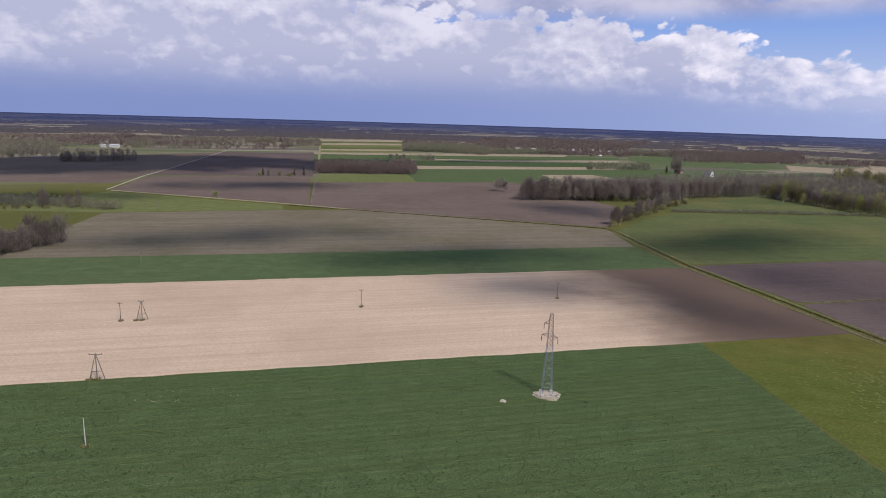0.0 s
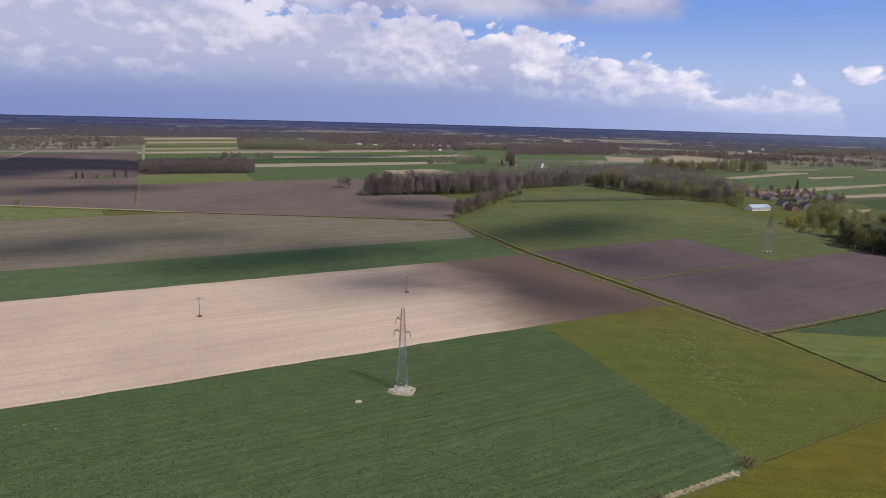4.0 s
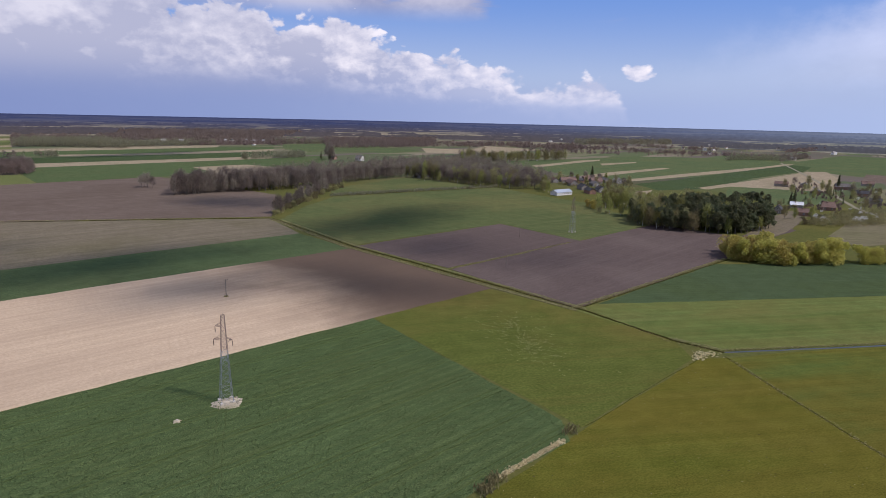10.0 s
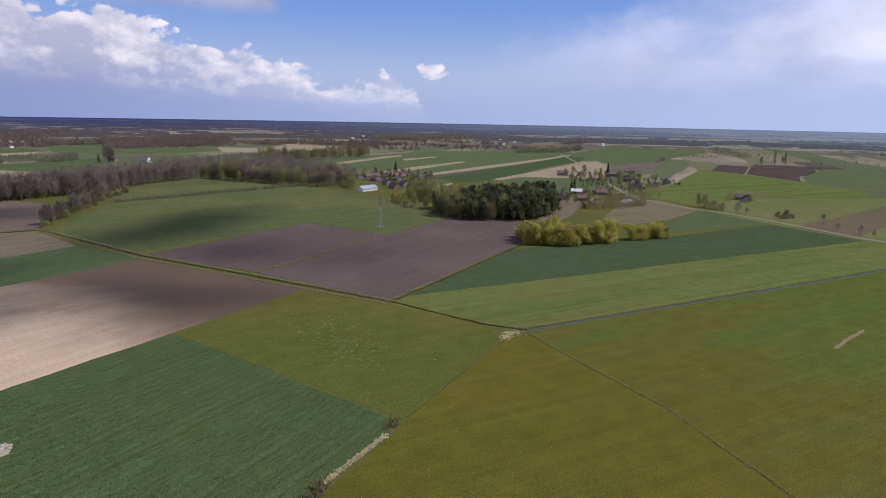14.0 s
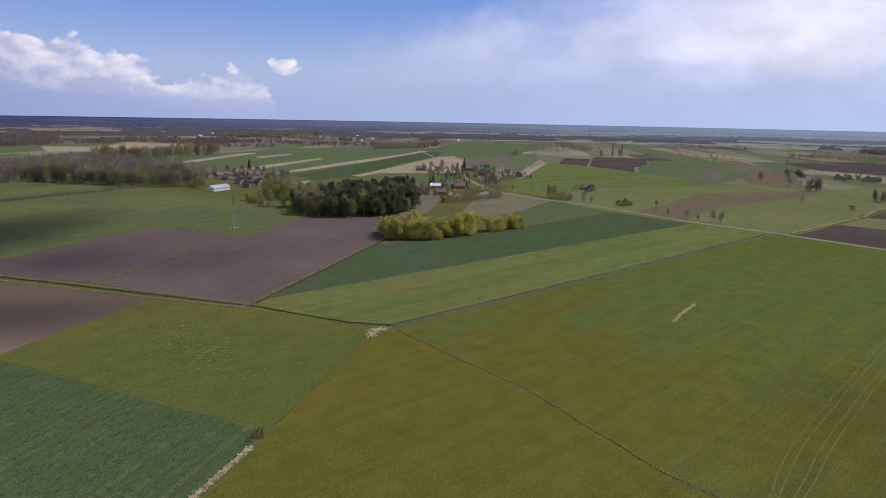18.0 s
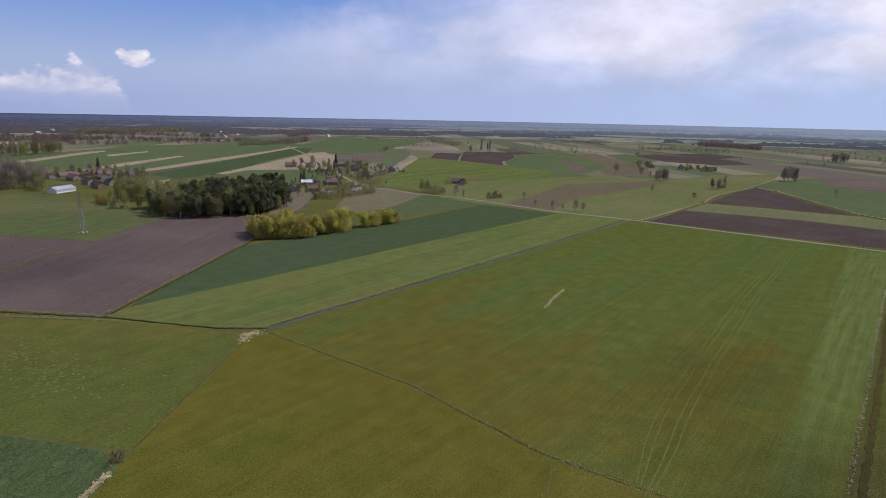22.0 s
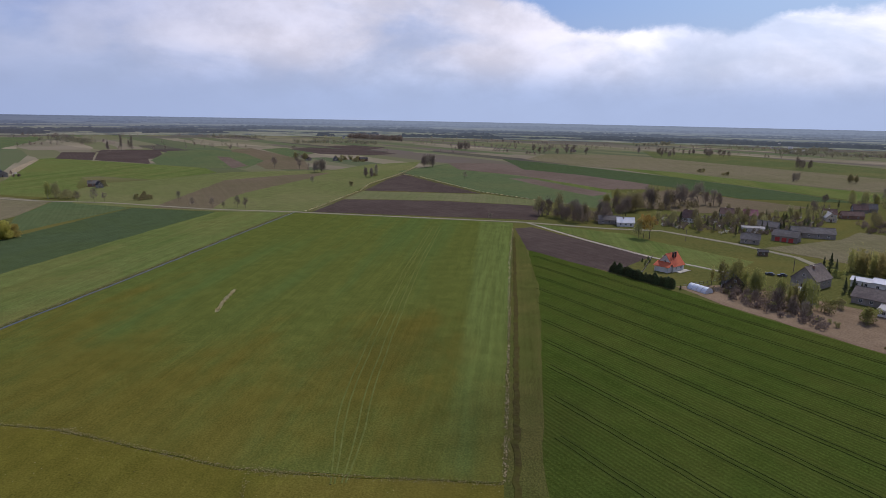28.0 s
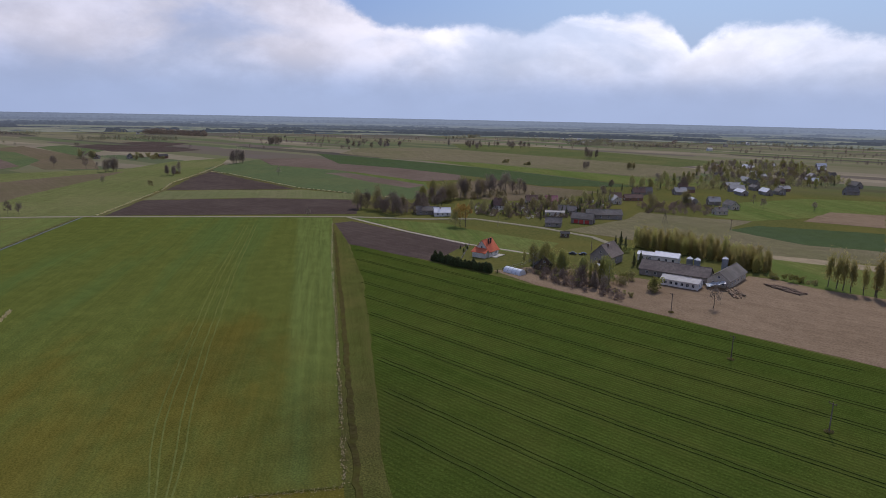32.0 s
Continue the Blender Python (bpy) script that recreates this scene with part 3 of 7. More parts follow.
def build_ground():
    rings = [0, 150, 400, 900, 1500, 2000, 2080]
    verts, faces, n = [(0, 0, 0)], [], 96
    for r in rings[1:]:
        for i in range(n):
            a = i * math.tau / n
            verts.append((r * math.cos(a), r * math.sin(a), rise(r)))
    for i in range(n):
        faces.append((0, 1 + i, 1 + (i + 1) % n))
    for k in range(len(rings) - 2):
        for i in range(n):
            a, b = 1 + k * n, 1 + (k + 1) * n
            faces.append((a + i, b + i, b + (i + 1) % n, a + (i + 1) % n))
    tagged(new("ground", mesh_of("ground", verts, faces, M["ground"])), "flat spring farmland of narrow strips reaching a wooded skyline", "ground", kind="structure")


build_ground()


def build_distance():
    """The last of the plain with its belts of trees, and the wooded skyline: a backdrop more than two kilometres off."""
    n = 360
    steps = [2040, 2060, 2150, 2300, 2500, 2700, 3000, 3300, 3700, 4100, 4500, 4900]
    verts = [(r * math.cos(i * math.tau / n), r * math.sin(i * math.tau / n), rise(r) + (-3.0 if j == 0 else 0.6)) for j, r in enumerate(steps) for i in range(n)]
    faces = [(j * n + i, j * n + n + i, j * n + n + (i + 1) % n, j * n + (i + 1) % n) for j in range(len(steps) - 1) for i in range(n)]
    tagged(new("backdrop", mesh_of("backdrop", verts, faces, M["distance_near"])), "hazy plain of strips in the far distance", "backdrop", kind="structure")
    rng, verts, faces = random.Random(77), [], []

    def treeline(r, a0, a1, h, seed):
        """A belt of trees with a ragged top, seen as one wall."""
        step = radians(0.09) * 2300 / r
        for i in range(int((a1 - a0) / step) + 1):
            a = a0 + i * step
            top = h * (0.8 + (0.08 if h == 6 else 0.4) * noise.noise(Vector((a * 160, seed, 0.0))) + (0.1 if h == 6 else 0.35) * noise.noise(Vector((a * 900, seed, 5.0)))) * min(1.0, 0.25 + 6 * min(a - a0, a1 - a) / max(a1 - a0, 0.001))
            x, y, z = r * math.sin(a), r * math.cos(a), rise(r)
            verts.extend([(x, y, z - 3), (x, y, z + max(0.8, top)), (x * 1.006, y * 1.006, z + max(0.8, top) * 0.8)])
            if i:
                e = len(verts) - 3
                faces.extend([(e - 3, e, e + 1, e - 2), (e - 2, e + 1, e + 2, e - 1)])
    for i in range(420):
        r = 2060 + 2100 * rng.random()
        a, l = radians(rng.uniform(-46, 166)), rng.choice((60, 120, 250, 500, 900)) * rng.uniform(0.6, 1.4) / r
        treeline(r, a - l / 2, a + l / 2, rng.uniform(5, 12), i * 1.7)
    for r in (4700, 4895):
        treeline(r, radians(-180), radians(180), 6, r * 0.3)
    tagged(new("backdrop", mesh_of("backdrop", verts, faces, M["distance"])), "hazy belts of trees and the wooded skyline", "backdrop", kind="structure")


build_distance()

# fields to the north of the drone
field("meadow_field", "olive green spring meadow with straw coloured patches", "grass", [(92, 212), (153, 227), (168, 186), (174, 144), (166, 130), (103, 112)])
field("meadow_field", "olive brown meadow between drainage ditches", "meadow", [(-60, 60), (75, 102), (103, 111), (168, 129), (177, 125), (166, 98), (155, 68), (132, 29), (117, -24), (40, -60), (-60, -60)])
field("meadow_field", "broad mown meadow, green with olive brown patches and a paler strip", "broad", [(177, 125), (217, 114), (284, 89), (475, 21), (412, -122), (391, -115), (214, -55), (155, -36), (117, -24), (132, 29), (155, 68), (166, 98)])
field("wheat_field", "fresh green strip of meadow beside a straight ditch", "lush", [(167, 185), (176, 188), (194, 191), (479, 77), (475, 24), (284, 92), (217, 117), (180, 131), (174, 146)])
field("rape_field", "dark green rape crop running up to the lane", "dgreen", [(181, 188.5), (225, 200), (291, 216), (394, 172), (503, 138), (479, 77)])
field("soil_field", "harrowed olive brown soil behind the willows", "clay", [(470, 200), (545, 205), (579, 258), (530, 271), (440, 240), (418, 210)])
field("wheat_field", "pale green young wheat beside the lane", "green", [(401, 179), (470, 200), (545, 203), (520, 160), (503, 140)])
field("soil_field", "long ploughed field of dry purple brown soil", "purple", [(157, 265), (362, 321), (378, 262), (456, 290), (440, 262), (345, 240), (308, 222), (169, 188)])
field("soil_field", "ploughed purple brown soil beside a farm track", "purple", [(135, 336), (258, 367), (268, 294), (157, 268)])
field("meadow_field", "green grazing meadow around a power pylon", "pasture", [(116, 431), (160, 500), (202, 548), (391, 563), (392, 488), (398, 431), (362, 322), (268, 296), (259, 368), (136, 339)])
field("rape_field", "dark green rape crop with tractor ruts", "crop", [(-420, 86), (-123, 159), (92, 212), (101, 117), (96, 108), (67, 102), (20, 90), (-60, 70), (-420, -20)])
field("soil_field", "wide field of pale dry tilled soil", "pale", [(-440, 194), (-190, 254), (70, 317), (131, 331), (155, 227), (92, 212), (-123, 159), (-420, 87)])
field("wheat_field", "strip of green winter wheat", "green", [(-440, 250), (-226, 303), (60, 372), (119, 386), (131, 331), (70, 317), (-190, 254), (-440, 194)])
field("soil_field", "grey brown harrowed field with dry patches", "fallow", [(-248, 453), (-127, 493), (-75, 506), (28, 477), (117, 449), (119, 386), (60, 372), (-226, 303)])
field("soil_field", "brown ploughed field in front of a wood", "brown", [(-111, 519), (-147, 709), (81, 777), (158, 579), (121, 457), (28, 480), (-75, 508)])
field("soil_field", "brown ploughed field beside a farm track", "brown", [(-312, 584), (-339, 726), (-164, 773), (-114, 528)])
field("wheat_field", "rough olive green field along a farm track", "olive", [(-340, 448), (-308, 574), (-135, 522), (-127, 495), (-248, 455)])
field("soil_field", "wide ploughed field", "brown", [(-600, 600), (-340, 640), (-358, 817), (-412, 1189), (-652, 898)])
field("soil_field", "ploughed field between two farm tracks", "purple", [(-345, 740), (-362, 830), (-425, 1190), (-255, 1258), (-167, 804), (-164, 775)])
field("pasture_field", "strip of rough olive pasture in front of a copse", "olive", [(-152, 706), (-33, 742), (-50, 843), (-168, 810)], 0.8)
field("wheat_field", "bright green wheat beside a wood", "green", [(-33, 746), (151, 795), (245, 799), (365, 1020), (382, 1094), (230, 1025), (-40, 938), (-50, 843)], 0.8)
field("stubble_field", "patch of pale dry stubble", "tan", [(136, 899), (213, 926), (237, 872), (280, 878), (237, 797), (151, 795)], 0.8)
field("stubble_field", "narrow strip of dry stubble", "tan", [(-59, 998), (295, 1098), (280, 1044), (-40, 938), (-45, 952)], 0.8)
field("wheat_field", "narrow strip of dark green wheat", "dgreen", [(-224, 1079), (-88, 1114), (94, 1151), (336, 1236), (295, 1098), (-59, 998), (-200, 981)], 0.8)
field("stubble_field", "narrow strip of dry stubble", "tan", [(-20, 1186), (97, 1200), (357, 1312), (336, 1236), (94, 1151), (-19, 1153)], 0.8)
field("wheat_field", "narrow strip of green wheat", "green", [(-252, 1219), (48, 1310), (260, 1389), (383, 1410), (357, 1312), (97, 1200), (-20, 1186), (-224, 1079)], 0.8)
field("stubble_field", "narrow strip of dry stubble", "tan", [(-264, 1273), (38, 1389), (280, 1464), (260, 1389), (48, 1310), (-252, 1219)], 0.8)
field("strip_field", "narrow strip of rough pasture", "olive", [(-269, 1352), (-97, 1421), (-93, 1354), (-257, 1290)], 0.8)
field("strip_field", "narrow strip of dry stubble", "tan", [(-280, 1407), (-102, 1483), (-97, 1421), (-269, 1352)], 0.8)
field("strip_field", "narrow strip of dull green pasture", "pasture", [(-302, 1520), (-110, 1608), (-102, 1483), (-280, 1407)], 0.8)
field("strip_field", "narrow strip of rough pasture", "olive", [(-320, 1606), (-117, 1704), (-110, 1608), (-302, 1520)], 0.8)
field("strip_field", "narrow strip of dry stubble", "tan", [(-338, 1701), (-125, 1812), (-117, 1704), (-320, 1606)], 0.8)
field("strip_field", "narrow strip of dull green pasture", "pasture", [(-360, 1809), (-133, 1935), (-125, 1812), (-338, 1701)], 0.8)
field("strip_field", "narrow strip of dry stubble", "tan", [(-388, 1953), (-145, 2100), (-133, 1935), (-360, 1809)], 0.8)

# fields to the east, round the hamlet and the road
field("wheat_field", "green wheat between brown woods", "pgreen", [(425, 1495), (545, 1534), (591, 1195), (499, 1166), (375, 1295)], 0.8)
field("stubble_field", "strip of pale stubble behind a brown wood", "tan", [(706, 1323), (831, 1200), (767, 1106), (625, 1150)], 0.8)
field("pasture_field", "green field behind a bare wood", "pgreen", [(424, 1429), (494, 1467), (593, 1441), (645, 1302), (650, 1199), (534, 1141), (487, 1211), (405, 1205), (360, 1216)], 0.8)
field("stubble_field", "strip of pale stubble between woods", "tan", [(774, 1229), (933, 1392), (992, 1226), (832, 1141), (717, 1111)], 0.8)
field("wheat_field", "broad green field behind a wood", "pgreen", [(643, 899), (726, 915), (830, 926), (1032, 968), (1218, 855), (1278, 762), (1642, 876), (1764, 660), (1563, 585), (998, 491), (1024, 594), (1130, 661), (641, 568), (591, 566), (569, 637), (588, 730)], 0.8)
field("stubble_field", "long narrow strip of dry stubble", "tan", [(631, 810), (815, 894), (866, 902), (841, 877), (752, 840), (616, 778)], 0.8)
field("stubble_field", "long narrow strip of dry stubble", "tan", [(557, 636), (673, 678), (827, 717), (824, 702), (650, 644), (559, 613)], 0.8)
field("stubble_field", "long narrow strip of dry stubble", "tan", [(589, 583), (748, 621), (1057, 689), (1162, 721), (1169, 704), (867, 621), (658, 577), (591, 566)], 0.8)
field("stubble_field", "short strip of dry stubble", "tan", [(784, 818), (889, 834), (870, 816), (758, 784)], 0.8)
field("wheat_field", "long dark green strip of wheat", "dgreen", [(574, 540), (673, 564), (1144, 697), (1137, 656), (1019, 597), (798, 541), (618, 474), (548, 481)], 0.8)
field("stubble_field", "tan stubble field beside the village road", "tan", [(616, 485), (748, 517), (1016, 590), (1046, 578), (940, 503), (740, 401), (669, 481), (613, 470)], 0.8)
field("wheat_field", "small green field behind a pine wood", "pgreen", [(669, 481), (732, 398), (612, 339), (551, 358), (558, 409)], 0.8)
field("soil_field", "small sandy field beside a hamlet", "tan", [(496, 478), (543, 486), (480, 436), (447, 426)], 0.8)
field("wheat_field", "bright green field behind the lane", "lush", [(592, 274), (768, 319), (1003, 381), (1021, 367), (912, 215), (854, 138), (787, 116), (704, 165), (744, 228), (736, 243), (650, 221), (576, 194), (566, 213), (583, 253)], 0.8)
field("stubble_field", "tan strip beside the village", "tan", [(811, 341), (985, 381), (992, 376), (767, 319), (764, 322)], 0.8)
field("soil_field", "brown soil beside the village", "brown", [(875, 440), (1002, 441), (1079, 481), (1064, 528)], 0.8)
field("soil_field", "dark ploughed block far behind the lane", "dark", [(1009, 362), (1160, 404), (1160, 353), (980, 305)], 0.8)
field("soil_field", "dark ploughed block beside a sandy path", "dark", [(983, 303), (1164, 350), (1196, 261), (1028, 217), (1014, 240), (917, 216)], 0.8)
field("soil_field", "thin dark strip of ploughed soil", "dark", [(1167, 356), (1237, 365), (1268, 213), (1196, 261)], 0.8)
field("wheat_field", "green wheat behind dark ploughed blocks", "pgreen", [(1157, 246), (1261, 195), (1009, 122), (862, 99), (852, 132), (911, 206), (984, 230)], 0.8)
field("pasture_field", "wide dry olive pasture behind roadside trees", "olive", [(531, 186), (624, 211), (675, 205), (702, 169), (794, 102), (817, 16), (831, -24), (756, -8), (583, 66), (479, 68), (499, 125)], 0.8)
field("soil_field", "harrowed brown field behind a row of roadside trees", "harrow", [(502, 125), (555, 117), (699, 97), (754, 40), (791, -16), (719, 10), (591, 67), (555, 76), (489, 82)], 0.8)
field("soil_field", "pinkish brown field behind the pasture", "harrow", [(1269, 154), (1330, 120), (1002, 16), (833, 9), (837, 62), (993, 102)], 0.8)
field("wheat_field", "small green field among brown soil", "pgreen", [(1212, 254), (1268, 182), (1152, 115), (981, 74), (847, 89), (850, 140), (985, 210)], 0.8)
field("soil_field", "narrow wedge of brown soil", "brown", [(1080, 154), (1054, 131), (890, 89), (848, 105)], 0.8)
field("wheat_field", "green field beside a small farm", "pgreen", [(1291, 98), (1356, 59), (1222, -13), (1053, 33)], 0.8)
field("soil_field", "dark field behind a small farm", "dark", [(1314, 48), (1382, 5), (1264, -120), (1174, -151), (1124, -95), (1154, -12)], 0.8)
field("soil_field", "thin dark strip of soil", "dark", [(1432, -30), (1490, -94), (1395, -158), (1262, -88)], 0.8)
field("pasture_field", "yellow green pasture along a straight ditch", "olive", [(479, 68), (583, 66), (756, -8), (831, -24), (921, -75), (974, -157), (859, -129), (660, -50), (484, 4), (468, 24)], 0.8)

field("farm_yard", "bare sandy yard between a pine wood and willows", "fallow", [(382, 261), (463, 303), (539, 326), (527, 304), (430, 262), (375, 246)], 1.2)

# fields to the south, round the road and the village
field("soil_field", "dark strip of ploughed soil behind the road", "dark", [(473, 10), (541, -17), (525, -96), (486, -173), (421, -142), (448, -64)], 0.8)
field("pasture_field", "light strip of grass between dark soil", "mown", [(543, -17), (598, -37), (567, -148), (520, -181), (487, -175), (527, -97)], 0.8)
field("soil_field", "dark wedge of ploughed soil between ditches", "dark", [(602, -39), (698, -71), (762, -100), (572, -144), (590, -84)], 0.8)
field("wheat_field", "green field behind a wooded ditch", "pgreen", [(808, -100), (938, -193), (837, -186), (742, -241), (589, -282), (496, -238), (473, -210), (528, -178), (583, -147), (732, -114)], 0.8)
field("soil_field", "narrow strip of brown soil", "brown", [(715, -216), (710, -240), (566, -270), (547, -243), (617, -228)], 0.8)
field("wheat_field", "bright green strip beside brown soil", "lush", [(720, -244), (725, -264), (589, -282), (566, -270)], 0.8)
field("soil_field", "long strip of reddish brown soil", "brown", [(949, -196), (946, -266), (836, -332), (679, -375), (599, -329), (599, -284), (749, -243), (837, -186)], 0.8)
field("wheat_field", "long dark green field behind the village", "dgreen", [(1049, -313), (888, -384), (730, -436), (588, -462), (482, -473), (519, -377), (617, -365), (755, -324), (837, -277)], 0.8)
field("wheat_field", "long bright green strip behind the village", "lush", [(880, -418), (798, -478), (655, -517), (560, -553), (452, -578), (490, -481), (593, -467), (730, -436)], 0.8)
field("soil_field", "wide reddish brown fallow behind the village", "clay", [(1201, -453), (1182, -595), (1016, -678), (726, -724), (621, -732), (547, -642), (565, -559), (662, -523), (807, -484), (899, -389), (1042, -350)], 0.8)
field("soil_field", "dark brown soil behind the village trees", "harrow", [(520, -234), (596, -352), (515, -374), (462, -400), (434, -336), (440, -282), (474, -248)], 0.8)
field("pasture_field", "green meadow with hedgerow trees", "pasture", [(1333, -734), (1192, -877), (892, -895), (685, -889), (660, -731), (860, -686), (1098, -626)], 0.8)
field("soil_field", "wedge of dark ploughed soil beside a lane", "dark", [(391, -116), (394, -129), (300, -159), (274, -124), (323, -101)])
field("grass_field", "fresh green grass between two lanes", "lush", [(406, -134), (364, -181), (344, -183), (284, -208), (262, -178), (285, -164), (302, -161)])
field("wheat_field", "drilled green wheat with tractor tramlines", "wheat", [(326, -102), (274, -122), (237, -136), (178, -155), (99, -180), (20, -210), (-60, -120), (40, -8), (98, -24.5), (116.5, -30), (152, -43), (168, -49), (251, -79)])
field("verge", "worn grass verge along the meadow", "verge", [(391, -116), (332, -103), (251, -80), (168, -50), (152, -44), (116, -31), (98, -26), (60, -14), (60, -4), (116, -22.5), (155, -35.5), (214, -55)])
field("soil_field", "bare brown soil in front of a farm", "village_soil", [(246, -140), (218, -143), (178, -156), (99, -181), (20, -212), (60, -300), (150, -262), (172, -250), (190, -240), (184, -215), (200, -195), (226, -182), (245, -165)])
field("soil_field", "tan brown soil behind a plantation", "clay", [(314, -237), (332, -307), (352, -340), (319, -359), (291, -383), (279, -344), (254, -348), (199, -371), (175, -324), (197, -305), (220, -285), (242, -271), (274, -254)], 0.8)
field("wheat_field", "dark green field behind the plantation", "dgreen", [(275, -338), (277, -370), (224, -420), (193, -359), (222, -336), (253, -335)], 0.8)
field("grass_field", "green common around village farms", "lush", [(360, -457), (358, -547), (314, -600), (272, -515), (284, -442), (291, -383), (322, -374)], 0.8)
field("soil_field", "reddish soil beside the common", "village_soil", [(277, -419), (296, -484), (268, -509), (236, -444)], 0.8)
field("wheat_field", "green strip under a row of poplars", "lush", [(210, -270), (217, -285), (169, -311), (142, -258), (163, -248), (184, -246)], 0.8)
field("stubble_field", "pale sandy strip beside the poplars", "tan", [(221, -286), (197, -305), (173, -319), (166, -306), (190, -294), (215, -280)], 0.8)

field("meadow_field", "green meadow in front of a bare wood", "pasture", [(206, 562), (222, 615), (290, 652), (345, 690), (366, 640), (380, 566)])

# ditches, lanes and roads
ribbon("farm_track", "grassy farm track along a ditch", "mud", [(118, 451), (130, 337), (144, 281), (157, 226), (168, 186)], 3.0, low=0.13)
ribbon("ditch", "dark overgrown drainage ditch", "ditch_shade", [(119, 451), (121, 440), (134, 337), (148, 281), (161, 226), (170, 184), (174, 145), (180, 129)], 1.0, 0.3, low=0.15, step=3.0)
ribbon("ditch", "narrow dark furrow beside ploughed soil", "ditch_shade", [(170, 187.5), (239, 204), (308, 220.5)], 0.55, 0.25, low=0.14, step=3.0)
ribbon("ditch", "dark wet drainage ditch", "water", [(180, 129), (217, 115), (284, 90), (380, 56), (473, 22)], 0.75, 0.25, low=0.09)
ribbon("ditch", "shallow overgrown drainage ditch", "furrow", [(177, 126), (166, 98), (155, 68), (132, 29), (126, 10), (117, -23)], 0.42, 0.4, low=0.07)
ribbon("ditch", "faint grassy furrow between meadows", "furrow", [(168, 129), (104, 112)], 0.16, 0.3, low=0.08)
ribbon("road", "narrow asphalt road between the fields", "asphalt", [(1187, 745), (985, 585), (796, 438), (680, 362), (614, 311), (572, 268), (546, 215), (533, 163), (490, 79), (473, 21), (450, -35), (413, -130)], 3.8, 0.1, "road")
ribbon("road", "concrete village lane", "asphalt", [(413, -130), (383, -178), (372, -208), (327, -229), (290, -238), (265, -232)], 4.0, 0.1, "road")
ribbon("farm_track", "sandy lane between green fields", "lane", [(410, -132), (347, -146), (301, -160), (262, -180)], 2.2, 0.2)
ribbon("farm_track", "thin sandy farm track between ploughed fields", "lane", [(-317, 588), (-345, 720), (-358, 817), (-447, 1347)], 1.7)
ribbon("farm_track", "grassy farm track", "dry_soil", [(-111, 519), (-161, 789), (-200, 1000)], 2.2)
ribbon("farm_track", "pale grassy farm track", "track_grass", [(-200, 1000), (-283, 1429), (-444, 2256)], 4.0)
ribbon("farm_track", "grassy track along a ditch", "tan", [(-312, 584), (-200, 550), (-115, 524), (-75, 508)], 3.0)
ribbon("ditch", "dark overgrown ditch between fields", "ditch_shade", [(-130, 521), (-75, 506), (28, 477), (118, 451)], 1.6, 0.5)
ribbon("ditch", "ditch with pale grassy banks", "mud", [(475, 12), (602, -38), (660, -52), (760, -95), (870, -135)], 1.6, 0.4)
ribbon("ditch", "ditch with pale grassy banks", "mud", [(765, -99), (732, -113), (583, -146), (528, -177), (473, -209)], 1.6, 0.4)

# ---- trees ----


def leaf_mat(name, a, b, glow=0.35, per_object=0.6):
    """Leaves or twigs: clumps differ among themselves and from tree to tree; light shines through a little."""
    m = bpy.data.materials.new(name)
    m.use_nodes = True
    k = Nodes(m.node_tree)
    g = k.node("ShaderNodeNewGeometry")
    r = k.node("ShaderNodeObjectInfo").outputs["Random"]
    c = k.mix(g.outputs["Random Per Island"], a, b)
    c = k.node("ShaderNodeHueSaturation", {"Hue": k.ramp(r, 0, 1, 0.48, 0.52, False), "Value": k.ramp(r, 0, 1, 1 - per_object / 2, 1 + per_object / 2, False), "Color": c}).outputs[0]
    d = k.node("ShaderNodeBsdfDiffuse", {"Color": c}).outputs[0]
    t = k.node("ShaderNodeBsdfTranslucent", {"Color": c}).outputs[0]
    mixed = k.node("ShaderNodeMixShader", {0: glow, 1: d, 2: t}).outputs[0]
    k.put(k.node("ShaderNodeOutputMaterial").inputs[0], mixed)
    return m


M["bark"] = surface("grey_brown_bark", ((0.10, 0.085, 0.07), (0.16, 0.14, 0.115), (0.08, 0.065, 0.05)), 2.0, 0.95)
M["birch_bark"] = surface("pale_birch_bark", ((0.42, 0.40, 0.36), (0.55, 0.52, 0.47), (0.2, 0.18, 0.16)), 1.5, 0.9)
